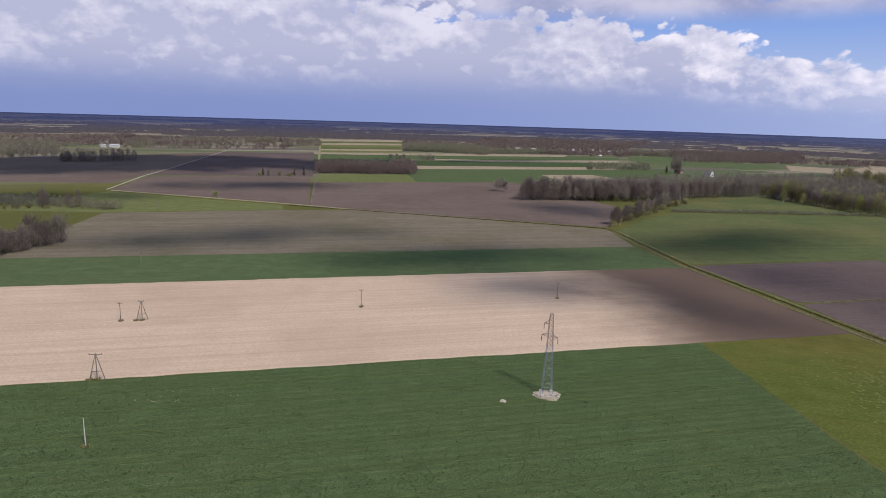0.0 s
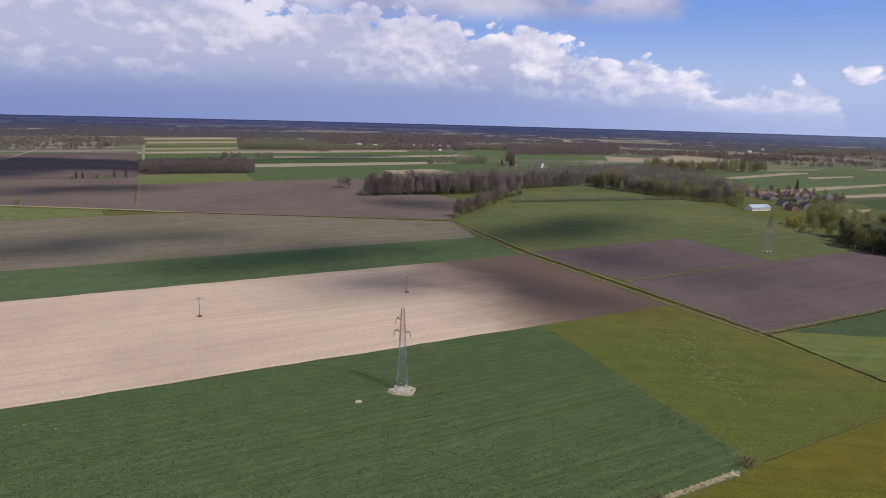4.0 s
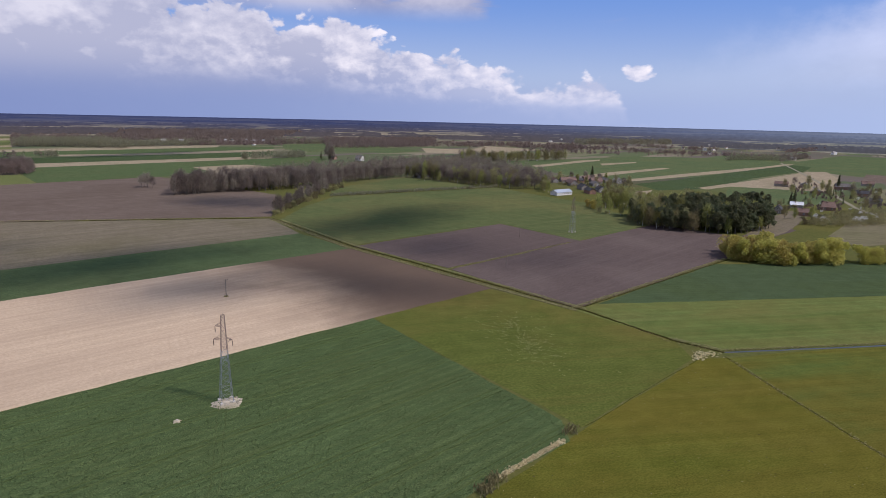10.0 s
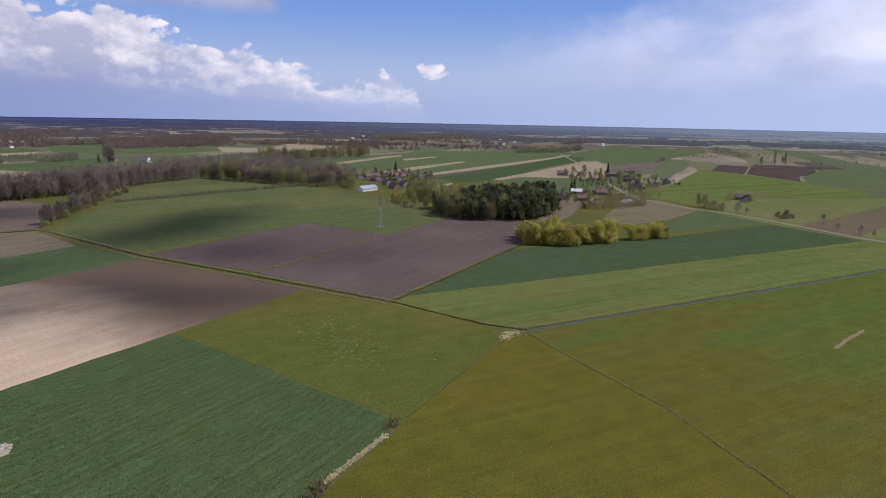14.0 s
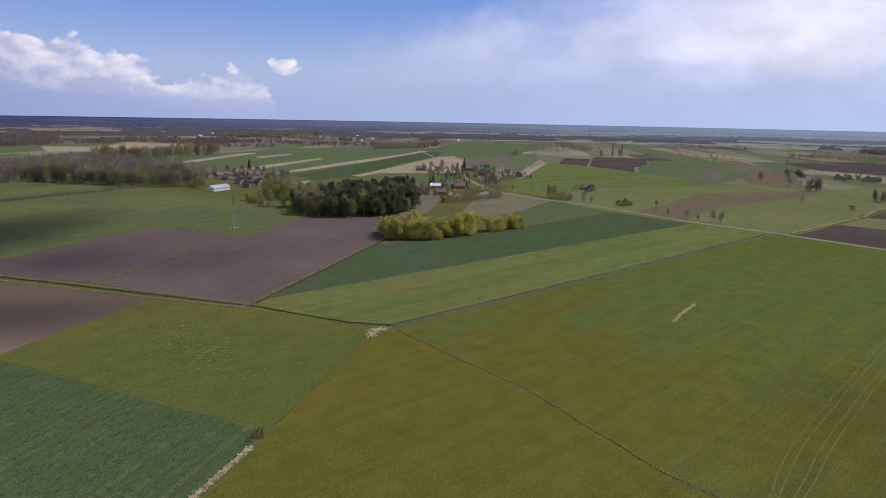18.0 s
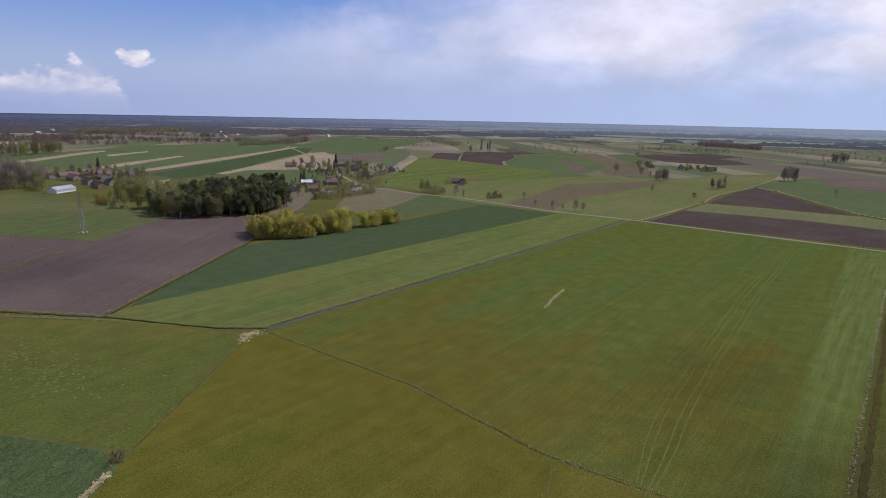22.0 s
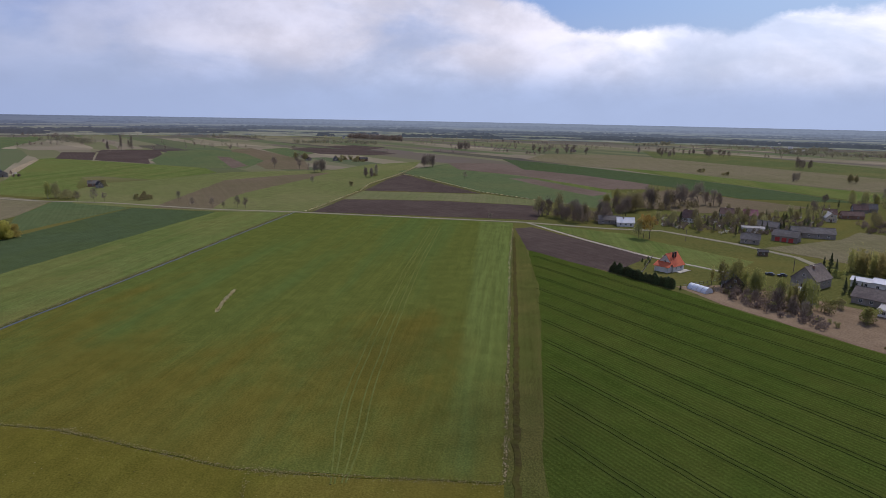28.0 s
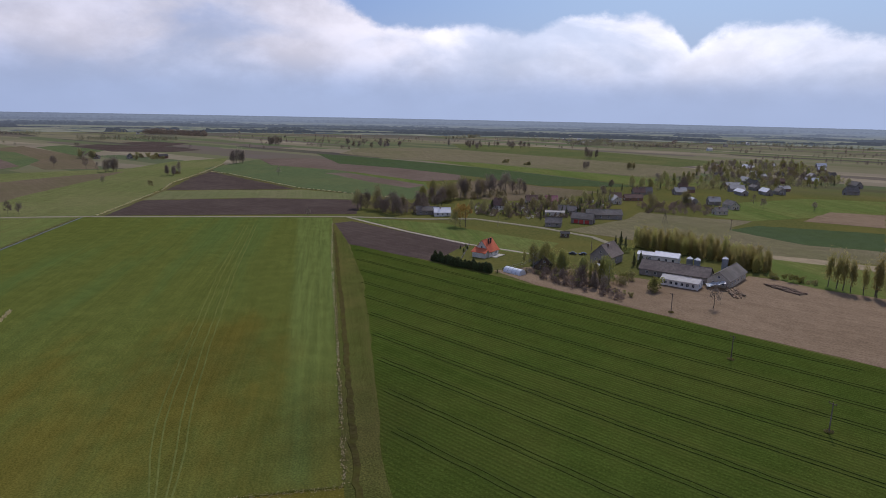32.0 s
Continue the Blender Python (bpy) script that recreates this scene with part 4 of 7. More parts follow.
L = {
    "twig": leaf_mat("bare_purplish_twigs", (0.150, 0.120, 0.096), (0.270, 0.220, 0.176), 0.35),
    "bud": leaf_mat("budding_olive_twigs", (0.195, 0.175, 0.085), (0.335, 0.295, 0.135), 0.45),
    "willow": leaf_mat("yellow_green_willow_leaves", (0.320, 0.278, 0.070), (0.510, 0.430, 0.122), 0.5, 0.35),
    "fresh": leaf_mat("fresh_spring_leaves", (0.190, 0.195, 0.060), (0.340, 0.320, 0.110), 0.45),
    "pine": leaf_mat("dark_pine_needles", (0.095, 0.108, 0.058), (0.180, 0.182, 0.094), 0.5, 0.5),
    "thuja": leaf_mat("dark_hedge_needles", (0.090, 0.115, 0.055), (0.160, 0.180, 0.085), 0.45, 0.4),
    "ochre": leaf_mat("ochre_budding_leaves", (0.32, 0.20, 0.06), (0.48, 0.31, 0.10), 0.4, 0.3),
    "crop": leaf_mat("rape_leaves", (0.045, 0.070, 0.026), (0.150, 0.195, 0.080), 0.45, 0.2),
    "larch": leaf_mat("young_larch_needles", (0.27, 0.245, 0.085), (0.44, 0.385, 0.145), 0.5, 0.3),
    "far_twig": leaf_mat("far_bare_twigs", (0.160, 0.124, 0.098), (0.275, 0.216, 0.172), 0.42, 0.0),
    # Greyer than the near buds: some distance haze is in this colour.
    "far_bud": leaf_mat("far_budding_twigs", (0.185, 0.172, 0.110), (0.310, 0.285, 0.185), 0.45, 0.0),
    "blossom": leaf_mat("white_blossom", (0.50, 0.48, 0.44), (0.7, 0.68, 0.62), 0.4, 0.3),
}


def quads(rng, at, size, stretch=1.0, upright=0.0):
    """Loose small leaf clumps round the points at (n x 3): four corners each, turned at random."""
    n = len(at)
    u = rng.normal(size=(n, 3))
    u[:, 2] += upright * np.sign(u[:, 2]) * 2
    u /= np.linalg.norm(u, axis=1, keepdims=True)
    v = np.cross(u, rng.normal(size=(n, 3)))
    v /= np.linalg.norm(v, axis=1, keepdims=True) + 1e-9
    s = size * rng.uniform(0.6, 1.4, (n, 1))
    u, v = u * s * stretch, v * s
    skew = rng.uniform(0.5, 1.0, (n, 1))
    return np.stack([at - u - v * skew, at + u * skew - v, at + u + v * skew, at - u * skew + v], 1).reshape(-1, 3)


def quad_mesh(name, verts, materials, faces=None, index=None):
    """A mesh from an array of corners; every four make a face unless faces are given."""
    me = bpy.data.meshes.new(name)
    loops = np.arange(len(verts), dtype=np.int32) if faces is None else np.asarray(faces, np.int32).ravel()
    n = len(loops) // 4
    me.vertices.add(len(verts))
    me.loops.add(len(loops))
    me.polygons.add(n)
    me.vertices.foreach_set("co", np.asarray(verts, np.float32).ravel())
    me.loops.foreach_set("vertex_index", loops)
    me.polygons.foreach_set("loop_start", np.arange(0, 4 * n, 4, dtype=np.int32))
    for m in materials:
        me.materials.append(m)
    if index is not None:
        me.polygons.foreach_set("material_index", np.asarray(index, np.int32))
    me.update(calc_edges=True)
    me.validate()
    return me


def wood(h, spread, limbs, seed, r=0.018, lean=0.5, start=0.25, crook=0.06):
    """A tapered trunk with forking limbs; gives the mesh's bmesh and the tips."""
    rng, bm, tips = random.Random(seed), bmesh.new(), []
    pts = [Vector((0, 0, -0.3))]
    for i in range(1, 6):
        pts.append(Vector((rng.uniform(-crook, crook) * h * 0.3, rng.uniform(-crook, crook) * h * 0.3, h * 0.92 * i / 5)))
    rad = [h * r * (1 - 0.17 * i) for i in range(6)]
    for i in range(5):
        tube(bm, pts[i], pts[i + 1], rad[i], rad[i + 1], 6)
    for i in range(limbs):
        f = start + (0.95 - start) * (i + rng.random() * 0.6) / limbs
        j = min(int(f * 5), 4)
        a = pts[j].lerp(pts[j + 1], f * 5 - j)
        turn = i * 2.4 + rng.uniform(-0.4, 0.4)
        reach = spread * (1.05 - 0.55 * f) * rng.uniform(0.7, 1.1)
        rise_ = reach * rng.uniform(lean, lean + 0.6)
        mid = a + Vector((math.cos(turn) * reach * 0.5, math.sin(turn) * reach * 0.5, rise_ * 0.45))
        end = a + Vector((math.cos(turn) * reach, math.sin(turn) * reach, rise_))
        tube(bm, a, mid, h * r * 0.42 * (1.1 - f), h * r * 0.28 * (1.1 - f), 4)
        tube(bm, mid, end, h * r * 0.28 * (1.1 - f), h * r * 0.1, 4)
        tips += [mid.lerp(end, 0.3), end]
        for s in (-1, 1):
            out = mid + Vector((math.cos(turn + s * 0.8) * reach * 0.45, math.sin(turn + s * 0.8) * reach * 0.45, rise_ * rng.uniform(0.3, 0.7)))
            tube(bm, mid, out, h * r * 0.16, h * r * 0.07, 3)
            tips.append(out)
    tips.append(pts[-1])
    return bm, tips


def finish(bm, name, material):
    me = bpy.data.meshes.new(name)
    bm.to_mesh(me)
    bm.free()
    me.materials.append(material)
    return me


def bare_tree(h, spread, seed, leaf, count, size, bark="bark", start=0.25, upright=0.6, puff=0.16, limbs=11):
    bm, tips = wood(h, spread, limbs, seed, start=start)
    rng = np.random.default_rng(seed)
    at = np.array(tips)[rng.integers(0, len(tips), count)] + rng.normal(size=(count, 3)) * [spread * puff * 1.4, spread * puff * 1.4, h * puff * 0.5]
    at[:, 2] = np.maximum(at[:, 2], h * start * 0.6)
    return finish(bm, "trunk", M[bark]), quad_mesh("crown", quads(rng, at, size, 7.0 if leaf == "twig" else 3.0, upright), [L[leaf]])


def leafy_tree(h, spread, seed, leaf, count, size, bark="bark", low=0.15, blobs=9, stretch=1.3):
    bm, tips = wood(h * 0.9, spread * 0.8, 7, seed, start=max(low, 0.12))
    rng = np.random.default_rng(seed)
    c = np.stack([rng.normal(size=blobs) * spread * 0.42, rng.normal(size=blobs) * spread * 0.42, h * rng.uniform(low + 0.18, 0.86, blobs)], 1)
    rad = spread * rng.uniform(0.30, 0.55, blobs) * (1.15 - 0.5 * c[:, 2] / h)
    which = rng.integers(0, blobs, count)
    d = rng.normal(size=(count, 3))
    d /= np.linalg.norm(d, axis=1, keepdims=True)
    at = c[which] + d * (rad[which] * rng.uniform(0.45, 1.08, count) ** 0.6)[:, None] * [1, 1, 1.15]
    at[:, 2] = np.clip(at[:, 2], h * low * 0.5 + 0.15, h)
    return finish(bm, "trunk", M[bark]), quad_mesh("crown", quads(rng, at, size, stretch), [L[leaf]])


def cone_tree(h, spread, seed, leaf, count, size, low=0.1, round_=1.0):
    bm, tips = wood(h * 0.95, spread * 0.5, 5, seed, start=low + 0.1)
    rng = np.random.default_rng(seed)
    f = rng.uniform(0, 1, count) ** 0.75
    ring = spread * (1 - f) ** round_ * (0.75 + 0.35 * np.sin(f * 28 + rng.uniform(0, 6))) * rng.uniform(0.55, 1.05, count)
    a = rng.uniform(0, math.tau, count)
    at = np.stack([np.cos(a) * ring, np.sin(a) * ring, h * (low + (1 - low) * f)], 1)
    return finish(bm, "trunk", M["bark"]), quad_mesh("crown", quads(rng, at, size, 1.5), [L[leaf]])


def make_kinds():
    k = {}
    for i in range(3):
        k["bare", i] = bare_tree(15 + i, 4.8, 20 + i, "twig", 1000, 0.085)
        k["alder", i] = bare_tree(13 + 1.5 * i, 2.8, 40 + i, "twig", 720, 0.085, start=0.22, puff=0.22)
        k["budding", i] = bare_tree(14 + i, 4.2, 60 + i, "bud", 1200, 0.135, start=0.15, puff=0.2)
        k["birch", i] = bare_tree(14 + i, 3.0, 80 + i, "fresh", 1100, 0.14, "birch_bark", start=0.2, puff=0.2)
        k["pine", i] = leafy_tree(17 + 1.5 * i, 4.2, 100 + i, "pine", 2700, 0.27, low=0.06, blobs=18)
        k["willow", i] = leafy_tree(10 + i, 5.4, 120 + i, "willow", 3000, 0.16, low=0.0, blobs=16, stretch=1.8)
        k["bush", i] = leafy_tree(3.5 + i, 2.8, 140 + i, "bud", 800, 0.10, low=0.0, blobs=8, stretch=3.0)
        k["green_bush", i] = leafy_tree(4 + i, 3.0, 160 + i, "fresh", 1000, 0.12, low=0.0, blobs=9)
        k["street", i] = bare_tree(7 + i, 2.1, 180 + i, "twig", 300, 0.055, start=0.3, limbs=9)
        k["poplar", i] = bare_tree(12 + i, 1.3, 200 + i, "larch", 900, 0.11, start=0.40, limbs=10, puff=0.3)
        k["larch", i] = bare_tree(10.5 + i, 1.3, 220 + i, "larch", 1100, 0.125, start=0.1, limbs=10, puff=0.4)
        k["spruce", i] = cone_tree(9 + 1.5 * i, 2.3, 240 + i, "pine", 1300, 0.15)
        k["thuja", i] = cone_tree(3.4 + 0.4 * i, 1.3, 260 + i, "thuja", 900, 0.10, 0.0, 0.4)
        k["ochre", i] = leafy_tree(13 + i, 4.0, 280 + i, "ochre", 900, 0.16, low=0.25, blobs=12)
        k["blossom", i] = leafy_tree(4.5, 2.6, 300 + i, "blossom", 800, 0.10, low=0.1, blobs=9)
    return k


KINDS = make_kinds()
TREE_WORDS = {
    "bare": ("bare_tree", "bare spring tree with purplish brown twigs", "tree"),
    "alder": ("alder_tree", "slender bare alder with a thin brown crown", "tree"),
    "budding": ("budding_tree", "budding tree with an olive brown crown", "tree"),
    "birch": ("birch_tree", "birch with pale bark and fresh yellow green leaves", "tree"),
    "pine": ("pine_tree", "dark green pine in a dense wood", "tree"),
    "willow": ("willow_tree", "round yellow green willow in fresh leaf", "tree"),
    "bush": ("bush", "bare olive brown bush beside the fields", "bush"),
    "green_bush": ("bush", "green rounded bush in fresh leaf", "bush"),
    "street": ("roadside_tree", "small bare roadside tree with a short crown", "tree"),
    "poplar": ("poplar_tree", "slim young poplar in fresh leaf", "tree"),
    "larch": ("larch_tree", "young larch in a dense yellow green plantation", "tree"),
    "spruce": ("spruce_tree", "dark pointed spruce in a garden", "tree"),
    "thuja": ("thuja", "dark green thuja in a clipped hedge row", "hedge"),
    "ochre": ("ochre_tree", "tall tree with ochre coloured buds", "tree"),
    "blossom": ("fruit_tree", "small fruit tree in white blossom", "tree"),
}
PLANT = random.Random(5)


def plant(kind, x, y, scale=1.0, group="", wide=1.0):
    name, label, category = TREE_WORDS[kind]
    root = thing(name, label, category, group)
    s = scale * PLANT.uniform(0.82, 1.15)
    root.matrix_basis = Matrix.Translation((x, y, 0)) @ Matrix.Rotation(PLANT.uniform(0, 6.28), 4, "Z") @ Matrix.Diagonal((s * wide, s * wide, s, 1))
    for me in KINDS[kind, PLANT.randrange(3)]:
        ob = new(me.name.split(".")[0], me)
        ob.parent = root
    return root


def inside(x, y, poly):
    hit = False
    for (x0, y0), (x1, y1) in zip(poly, poly[1:] + poly[:1]):
        if (y0 > y) != (y1 > y) and x < (x1 - x0) * (y - y0) / (y1 - y0) + x0:
            hit = not hit
    return hit


def grove(kinds, poly, gap, scale=1.0, group="", seed=1):
    """Trees on an uneven grid inside a patch."""
    rng = random.Random(seed)
    xs, ys = [p[0] for p in poly], [p[1] for p in poly]
    x = min(xs)
    while x < max(xs):
        y = min(ys)
        while y < max(ys):
            px, py = x + rng.uniform(-0.45, 0.45) * gap, y + rng.uniform(-0.45, 0.45) * gap
            if inside(px, py, poly):
                plant(rng.choice(kinds), px, py, scale * rng.uniform(0.8, 1.15), group)
            y += gap
        x += gap


def row(kinds, points, gap, scale=1.0, group="", seed=1, side=1.0, wide=1.0):
    """Trees along a line."""
    rng = random.Random(seed)
    for (x0, y0), (x1, y1) in zip(points, points[1:]):
        n = max(1, int(math.hypot(x1 - x0, y1 - y0) / gap))
        for i in range(n):
            f = (i + rng.uniform(0.1, 0.9)) / n
            plant(rng.choice(kinds), x0 + (x1 - x0) * f + rng.uniform(-side, side), y0 + (y1 - y0) * f + rng.uniform(-side, side), scale * rng.uniform(0.8, 1.15), group, wide)


# pine wood, willows, birches
grove(["pine", "pine", "pine", "pine", "pine", "birch"], [(366, 306), (370, 285), (380, 265), (416, 268), (452, 290), (480, 320), (440, 346), (400, 348)], 5.4, 1.0, "pines of the wood", 3)
grove(["birch", "budding", "pine", "budding"], [(346, 322), (350, 296), (366, 282), (372, 312), (396, 352), (380, 362)], 5.4, 0.95, "birches round the pine wood", 4)
row(["birch", "birch", "budding"], [(400, 354), (440, 354), (478, 330), (486, 316)], 4.2, 1.0, "birches round the pine wood", 44, 2.0)
row(["willow"], [(326, 233), (312, 218), (320, 203), (341, 193), (358, 190)], 4.2, 1.25, "willows beside the ploughed field", 5, 2.0)
row(["willow"], [(326, 226), (335, 210), (352, 200)], 5.0, 1.25, "willows beside the ploughed field", 6, 2.5)
row(["willow"], [(367, 185), (393, 170)], 4.2, 0.92, "willows beside the ploughed field", 7, 2.0)
row(["birch", "willow", "bush"], [(386, 413), (366, 380), (372, 352)], 7.0, 0.75, "birches beside the hamlet", 8, 4)
grove(["birch", "budding", "birch"], [(388, 398), (405, 380), (440, 395), (455, 440), (420, 440)], 7.5, 0.8, "birches beside the hamlet", 9)
row(["bush"], [(355, 345), (366, 325), (372, 300)], 5.0, 0.9, "bushes along the pine wood", 10, 2)

# the long bare wood to the north
grove(["bare", "alder", "alder", "bare"], [(73, 606), (120, 603), (228, 622), (232, 650), (150, 650), (80, 635)], 7.0, 1.1, "trees of the bare wood", 11)
row(["alder"], [(73, 602), (146, 621), (204, 660), (228, 640), (282, 674), (345, 696)], 4.2, 1.15, "trees of the bare wood", 12)
row(["alder", "bush", "bare"], [(126, 466), (154, 511), (191, 569), (238, 625)], 3.4, 0.72, "hedge trees between two fields", 13, 2.5)
row(["bush"], [(124, 460), (154, 506), (191, 562), (238, 620)], 5.0, 0.9, "bushes between two fields", 14, 2.0)
grove(["bare", "budding", "birch", "bare"], [(345, 652), (385, 600), (440, 556), (470, 590), (430, 700)], 11, 0.95, "trees of the bare wood", 15)
row(["budding", "birch", "bare"], [(352, 700), (372, 640), (388, 584), (403, 545), (430, 532)], 5.0, 1.0, "trees along the meadow", 16, 2)
row(["birch", "birch", "budding"], [(412, 505), (430, 530), (446, 552)], 5.5, 0.8, "trees along the meadow", 17, 2)
grove(["bare", "alder"], [(-168, 826), (-40, 868), (-45, 905), (-172, 868)], 8.5, 0.9, "trees of a dark copse", 19)
row(["alder", "bare"], [(-226, 300), (-222, 322), (-217, 348)], 3.2, 0.95, "bare trees beside the fallow", 20, 2.5)
row(["bush"], [(-236, 296), (-229, 322), (-222, 346)], 4.0, 0.9, "bushes beside the fallow", 21, 2)
row(["bush", "alder"], [(-345, 452), (-297, 468), (-275, 478)], 6.0, 0.8, "scrub in a wet pasture", 22, 3)
row(["bush", "green_bush", "spruce"], [(-232, 754), (-205, 768), (-172, 772)], 8, 1.1, "garden trees far off", 23, 3)
for x, y in ((55, 672), (60, 676), (64, 671), (58, 682)):
    plant("bare", x, y, 0.8, "lone trees in a field")
row(["budding", "budding", "birch"], [(556, 903), (648, 893), (786, 910)], 7.5, 1.15, "poplars in a shelter belt", 24, 3)
plant("bush", -204, 560, 1.0), plant("green_bush", -178, 236, 0.7), plant("bush", -184, 240, 0.6)

row(["spruce", "bare", "spruce"], [(345, 1000), (372, 985)], 6.0, 1.3, "dark trees beside a farm", 51, 5)
row(["bush", "budding", "green_bush"], [(365, 672), (352, 690), (385, 700)], 6.0, 0.8, "bushes round a farm in the wood", 52, 3)
grove(["spruce", "budding", "blossom", "street"], [(500, 318), (545, 345), (640, 385), (730, 470), (800, 440), (770, 330), (650, 305), (560, 296)], 19, 0.6, "garden trees of the roadside village", 53)
# roadside trees
for x, y, s in ((539, 185, 0.9), (535, 172, 1.2), (538, 166, 1.1), (532, 111, 1.0), (506, 97, 0.9), (500, 82, 1.1), (499, 74, 0.8), (497, 64, 1.1), (494, 58, 1.0), (610, 290, 1.0), (590, 262, 0.9), (420, -108, 0.7)):
    plant("street", x, y, s, "roadside trees")
row(["birch", "budding", "bush"], [(560, 212), (572, 206), (590, 205)], 5, 0.75, "trees round a farmyard", 25, 3)
row(["bush", "bush", "green_bush"], [(556, 150), (570, 142)], 3.5, 0.9, "bushes behind the lane", 26, 2)
row(["bush", "blossom", "bush"], [(470, 276), (500, 282), (528, 262), (563, 270), (545, 290)], 6, 1.1, "garden bushes of the roadside village", 27, 4)

grove(["budding", "bush", "bare", "green_bush", "spruce", "birch", "blossom"], [(490, 330), (545, 340), (620, 345), (700, 420), (780, 490), (800, 460), (810, 380), (760, 300), (690, 310), (600, 300), (545, 290), (500, 300)], 34.0, 0.7, "garden trees of the roadside village", 50)
grove(["budding", "bush", "bare", "green_bush", "birch"], [(470, 500), (490, 620), (560, 640), (590, 560), (560, 530), (500, 500)], 19.0, 0.62, "garden trees of the hamlet", 51)
row(["budding", "birch", "bush"], [(470, 350), (490, 370), (480, 400), (460, 410)], 6.0, 0.7, "trees behind the pine wood", 52, 3)
row(["budding", "bush", "birch"], [(484, 300), (500, 295), (520, 285)], 5.0, 0.6, "trees beside the village gardens", 53, 3)

# trees of the southern village
row(["budding", "bare", "alder"], [(446, -150), (428, -166), (414, -182), (424, -206), (440, -220)], 5.5, 0.8, "bare trees beside the road", 48, 4)
row(["alder", "street", "bare"], [(440, -154), (425, -160), (407, -168), (403, -180), (412, -196)], 4.5, 0.75, "bare trees beside the road", 28, 3)
row(["bare", "budding", "alder"], [(454, -236), (467, -252), (463, -275)], 5.5, 1.0, "tall trees behind the village", 29, 4)
row(["bare", "alder"], [(470, -275), (482, -300), (478, -330)], 6, 0.9, "tall trees behind the village", 30, 4)
plant("ochre", 351, -184, 1.1), plant("ochre", 348, -186, 0.95), plant("budding", 352, -181, 0.7)
grove(["birch", "budding", "alder"], [(446, -205), (462, -212), (464, -232), (448, -236)], 6.5, 1.0, "tall trees behind the village", 47)
for side in (0.0, 1.5):
    row(["thuja"], [(276 + side * 0.3, -124.5 - side), (262 + side * 0.3, -128.5 - side), (243 + side * 0.3, -136.5 - side)], 0.75, 0.9, "clipped hedge beside the red roofed house", 31 + int(side), 0.3)
for x, y in ((292, -150), (290, -153), (287, -149), (295, -155), (284, -147), (241, -139)):
    plant("thuja", x, y, 0.45, "young thujas in the garden")
grove(["larch"], [(262, -240), (240, -244), (215, -251), (194, -245), (188, -257), (215, -266), (240, -262), (262, -254)], 3.1, 0.70, "larches of the plantation", 32)
row(["bush", "green_bush"], [(187, -245), (176, -249), (167, -253)], 3.0, 0.7, "bushes along the field", 46, 1.0)
row(["poplar"], [(165, -255), (142, -256.5), (118, -258)], 2.9, 1.05, "poplars along the field", 33, 0.8)
row(["bush", "bush", "alder", "bush"], [(236, -153), (214, -159), (200, -164), (190, -168)], 2.0, 0.42, "scrub along the wheat", 34, 2.5)
row(["birch", "poplar", "birch", "bush", "birch"], [(246, -160), (236, -166), (222, -169), (204, -174)], 2.3, 0.66, "garden trees beside the grey house", 35, 4)
row(["bush", "green_bush"], [(226, -176), (212, -182), (204, -188)], 4.5, 0.9, "garden bushes beside the farm", 36, 2)
row(["spruce", "thuja", "green_bush"], [(258, -224), (250, -226), (262, -232)], 3.5, 0.75, "garden conifers beside the lane", 37, 2)
row(["thuja", "spruce"], [(226, -204), (220, -208), (228, -208)], 1.8, 0.6, "young conifers in the garden", 38, 1.5)
plant("street", 164, -184, 0.95), plant("green_bush", 190, -181, 1.15), plant("green_bush", 192, -183, 1.0)
grove(["spruce", "street", "blossom", "budding", "green_bush"], [(395, -215), (420, -235), (425, -320), (400, -370), (350, -290), (345, -250), (370, -225)], 7.6, 0.52, "garden trees of the village", 39)
grove(["budding", "bare", "birch", "spruce", "street"], [(385, -355), (430, -390), (460, -430), (420, -560), (400, -700), (470, -800), (620, -960), (660, -800), (560, -640), (470, -420), (430, -350)], 15.0, 0.66, "garden trees of the far village", 40)
row(["bush", "green_bush", "budding"], [(345, -345), (372, -370), (360, -410), (335, -400)], 5.0, 0.7, "bushes round the old barns", 41, 3)
for x, y in ((1219, 351), (1214, 328), (1263, 328), (1249, 320)):
    plant("alder", x, y, 1.5, "slim tall trees behind dark fields", 0.5)
for cx, cy, n, r, kind, sc in ((874, -150, 5, 9, "alder", 1.1), (1324, -316, 8, 16, "alder", 1.2), (845, -727, 5, 9, "alder", 1.0), (792, -2, 5, 6, "alder", 1.0), (731, -58, 5, 6, "alder", 0.75), (1000, 20, 5, 10, "budding", 0.7), (990, -40, 9, 24, "bush", 1.4), (672, -566, 4, 5, "alder", 0.6), (793, -521, 4, 4, "bush", 1.0), (749, -528, 2, 3, "bush", 1.2), (650, -628, 5, 6, "budding", 0.6), (1215, -480, 12, 60, "bare", 0.9), (1190, -700, 14, 70, "alder", 0.9), (1150, -775, 9, 30, "bare", 0.9), (650, 206, 4, 12, "bush", 1.0), (581, 622, 2, 3, "spruce", 1.4), (567, 342, 2, 3, "spruce", 1.4), (772, 416, 2, 4, "spruce", 1.3)):
    for i in range(n):
        plant(kind, cx + PLANT.uniform(-r, r), cy + PLANT.uniform(-r, r), sc, "clumps of trees in the fields")
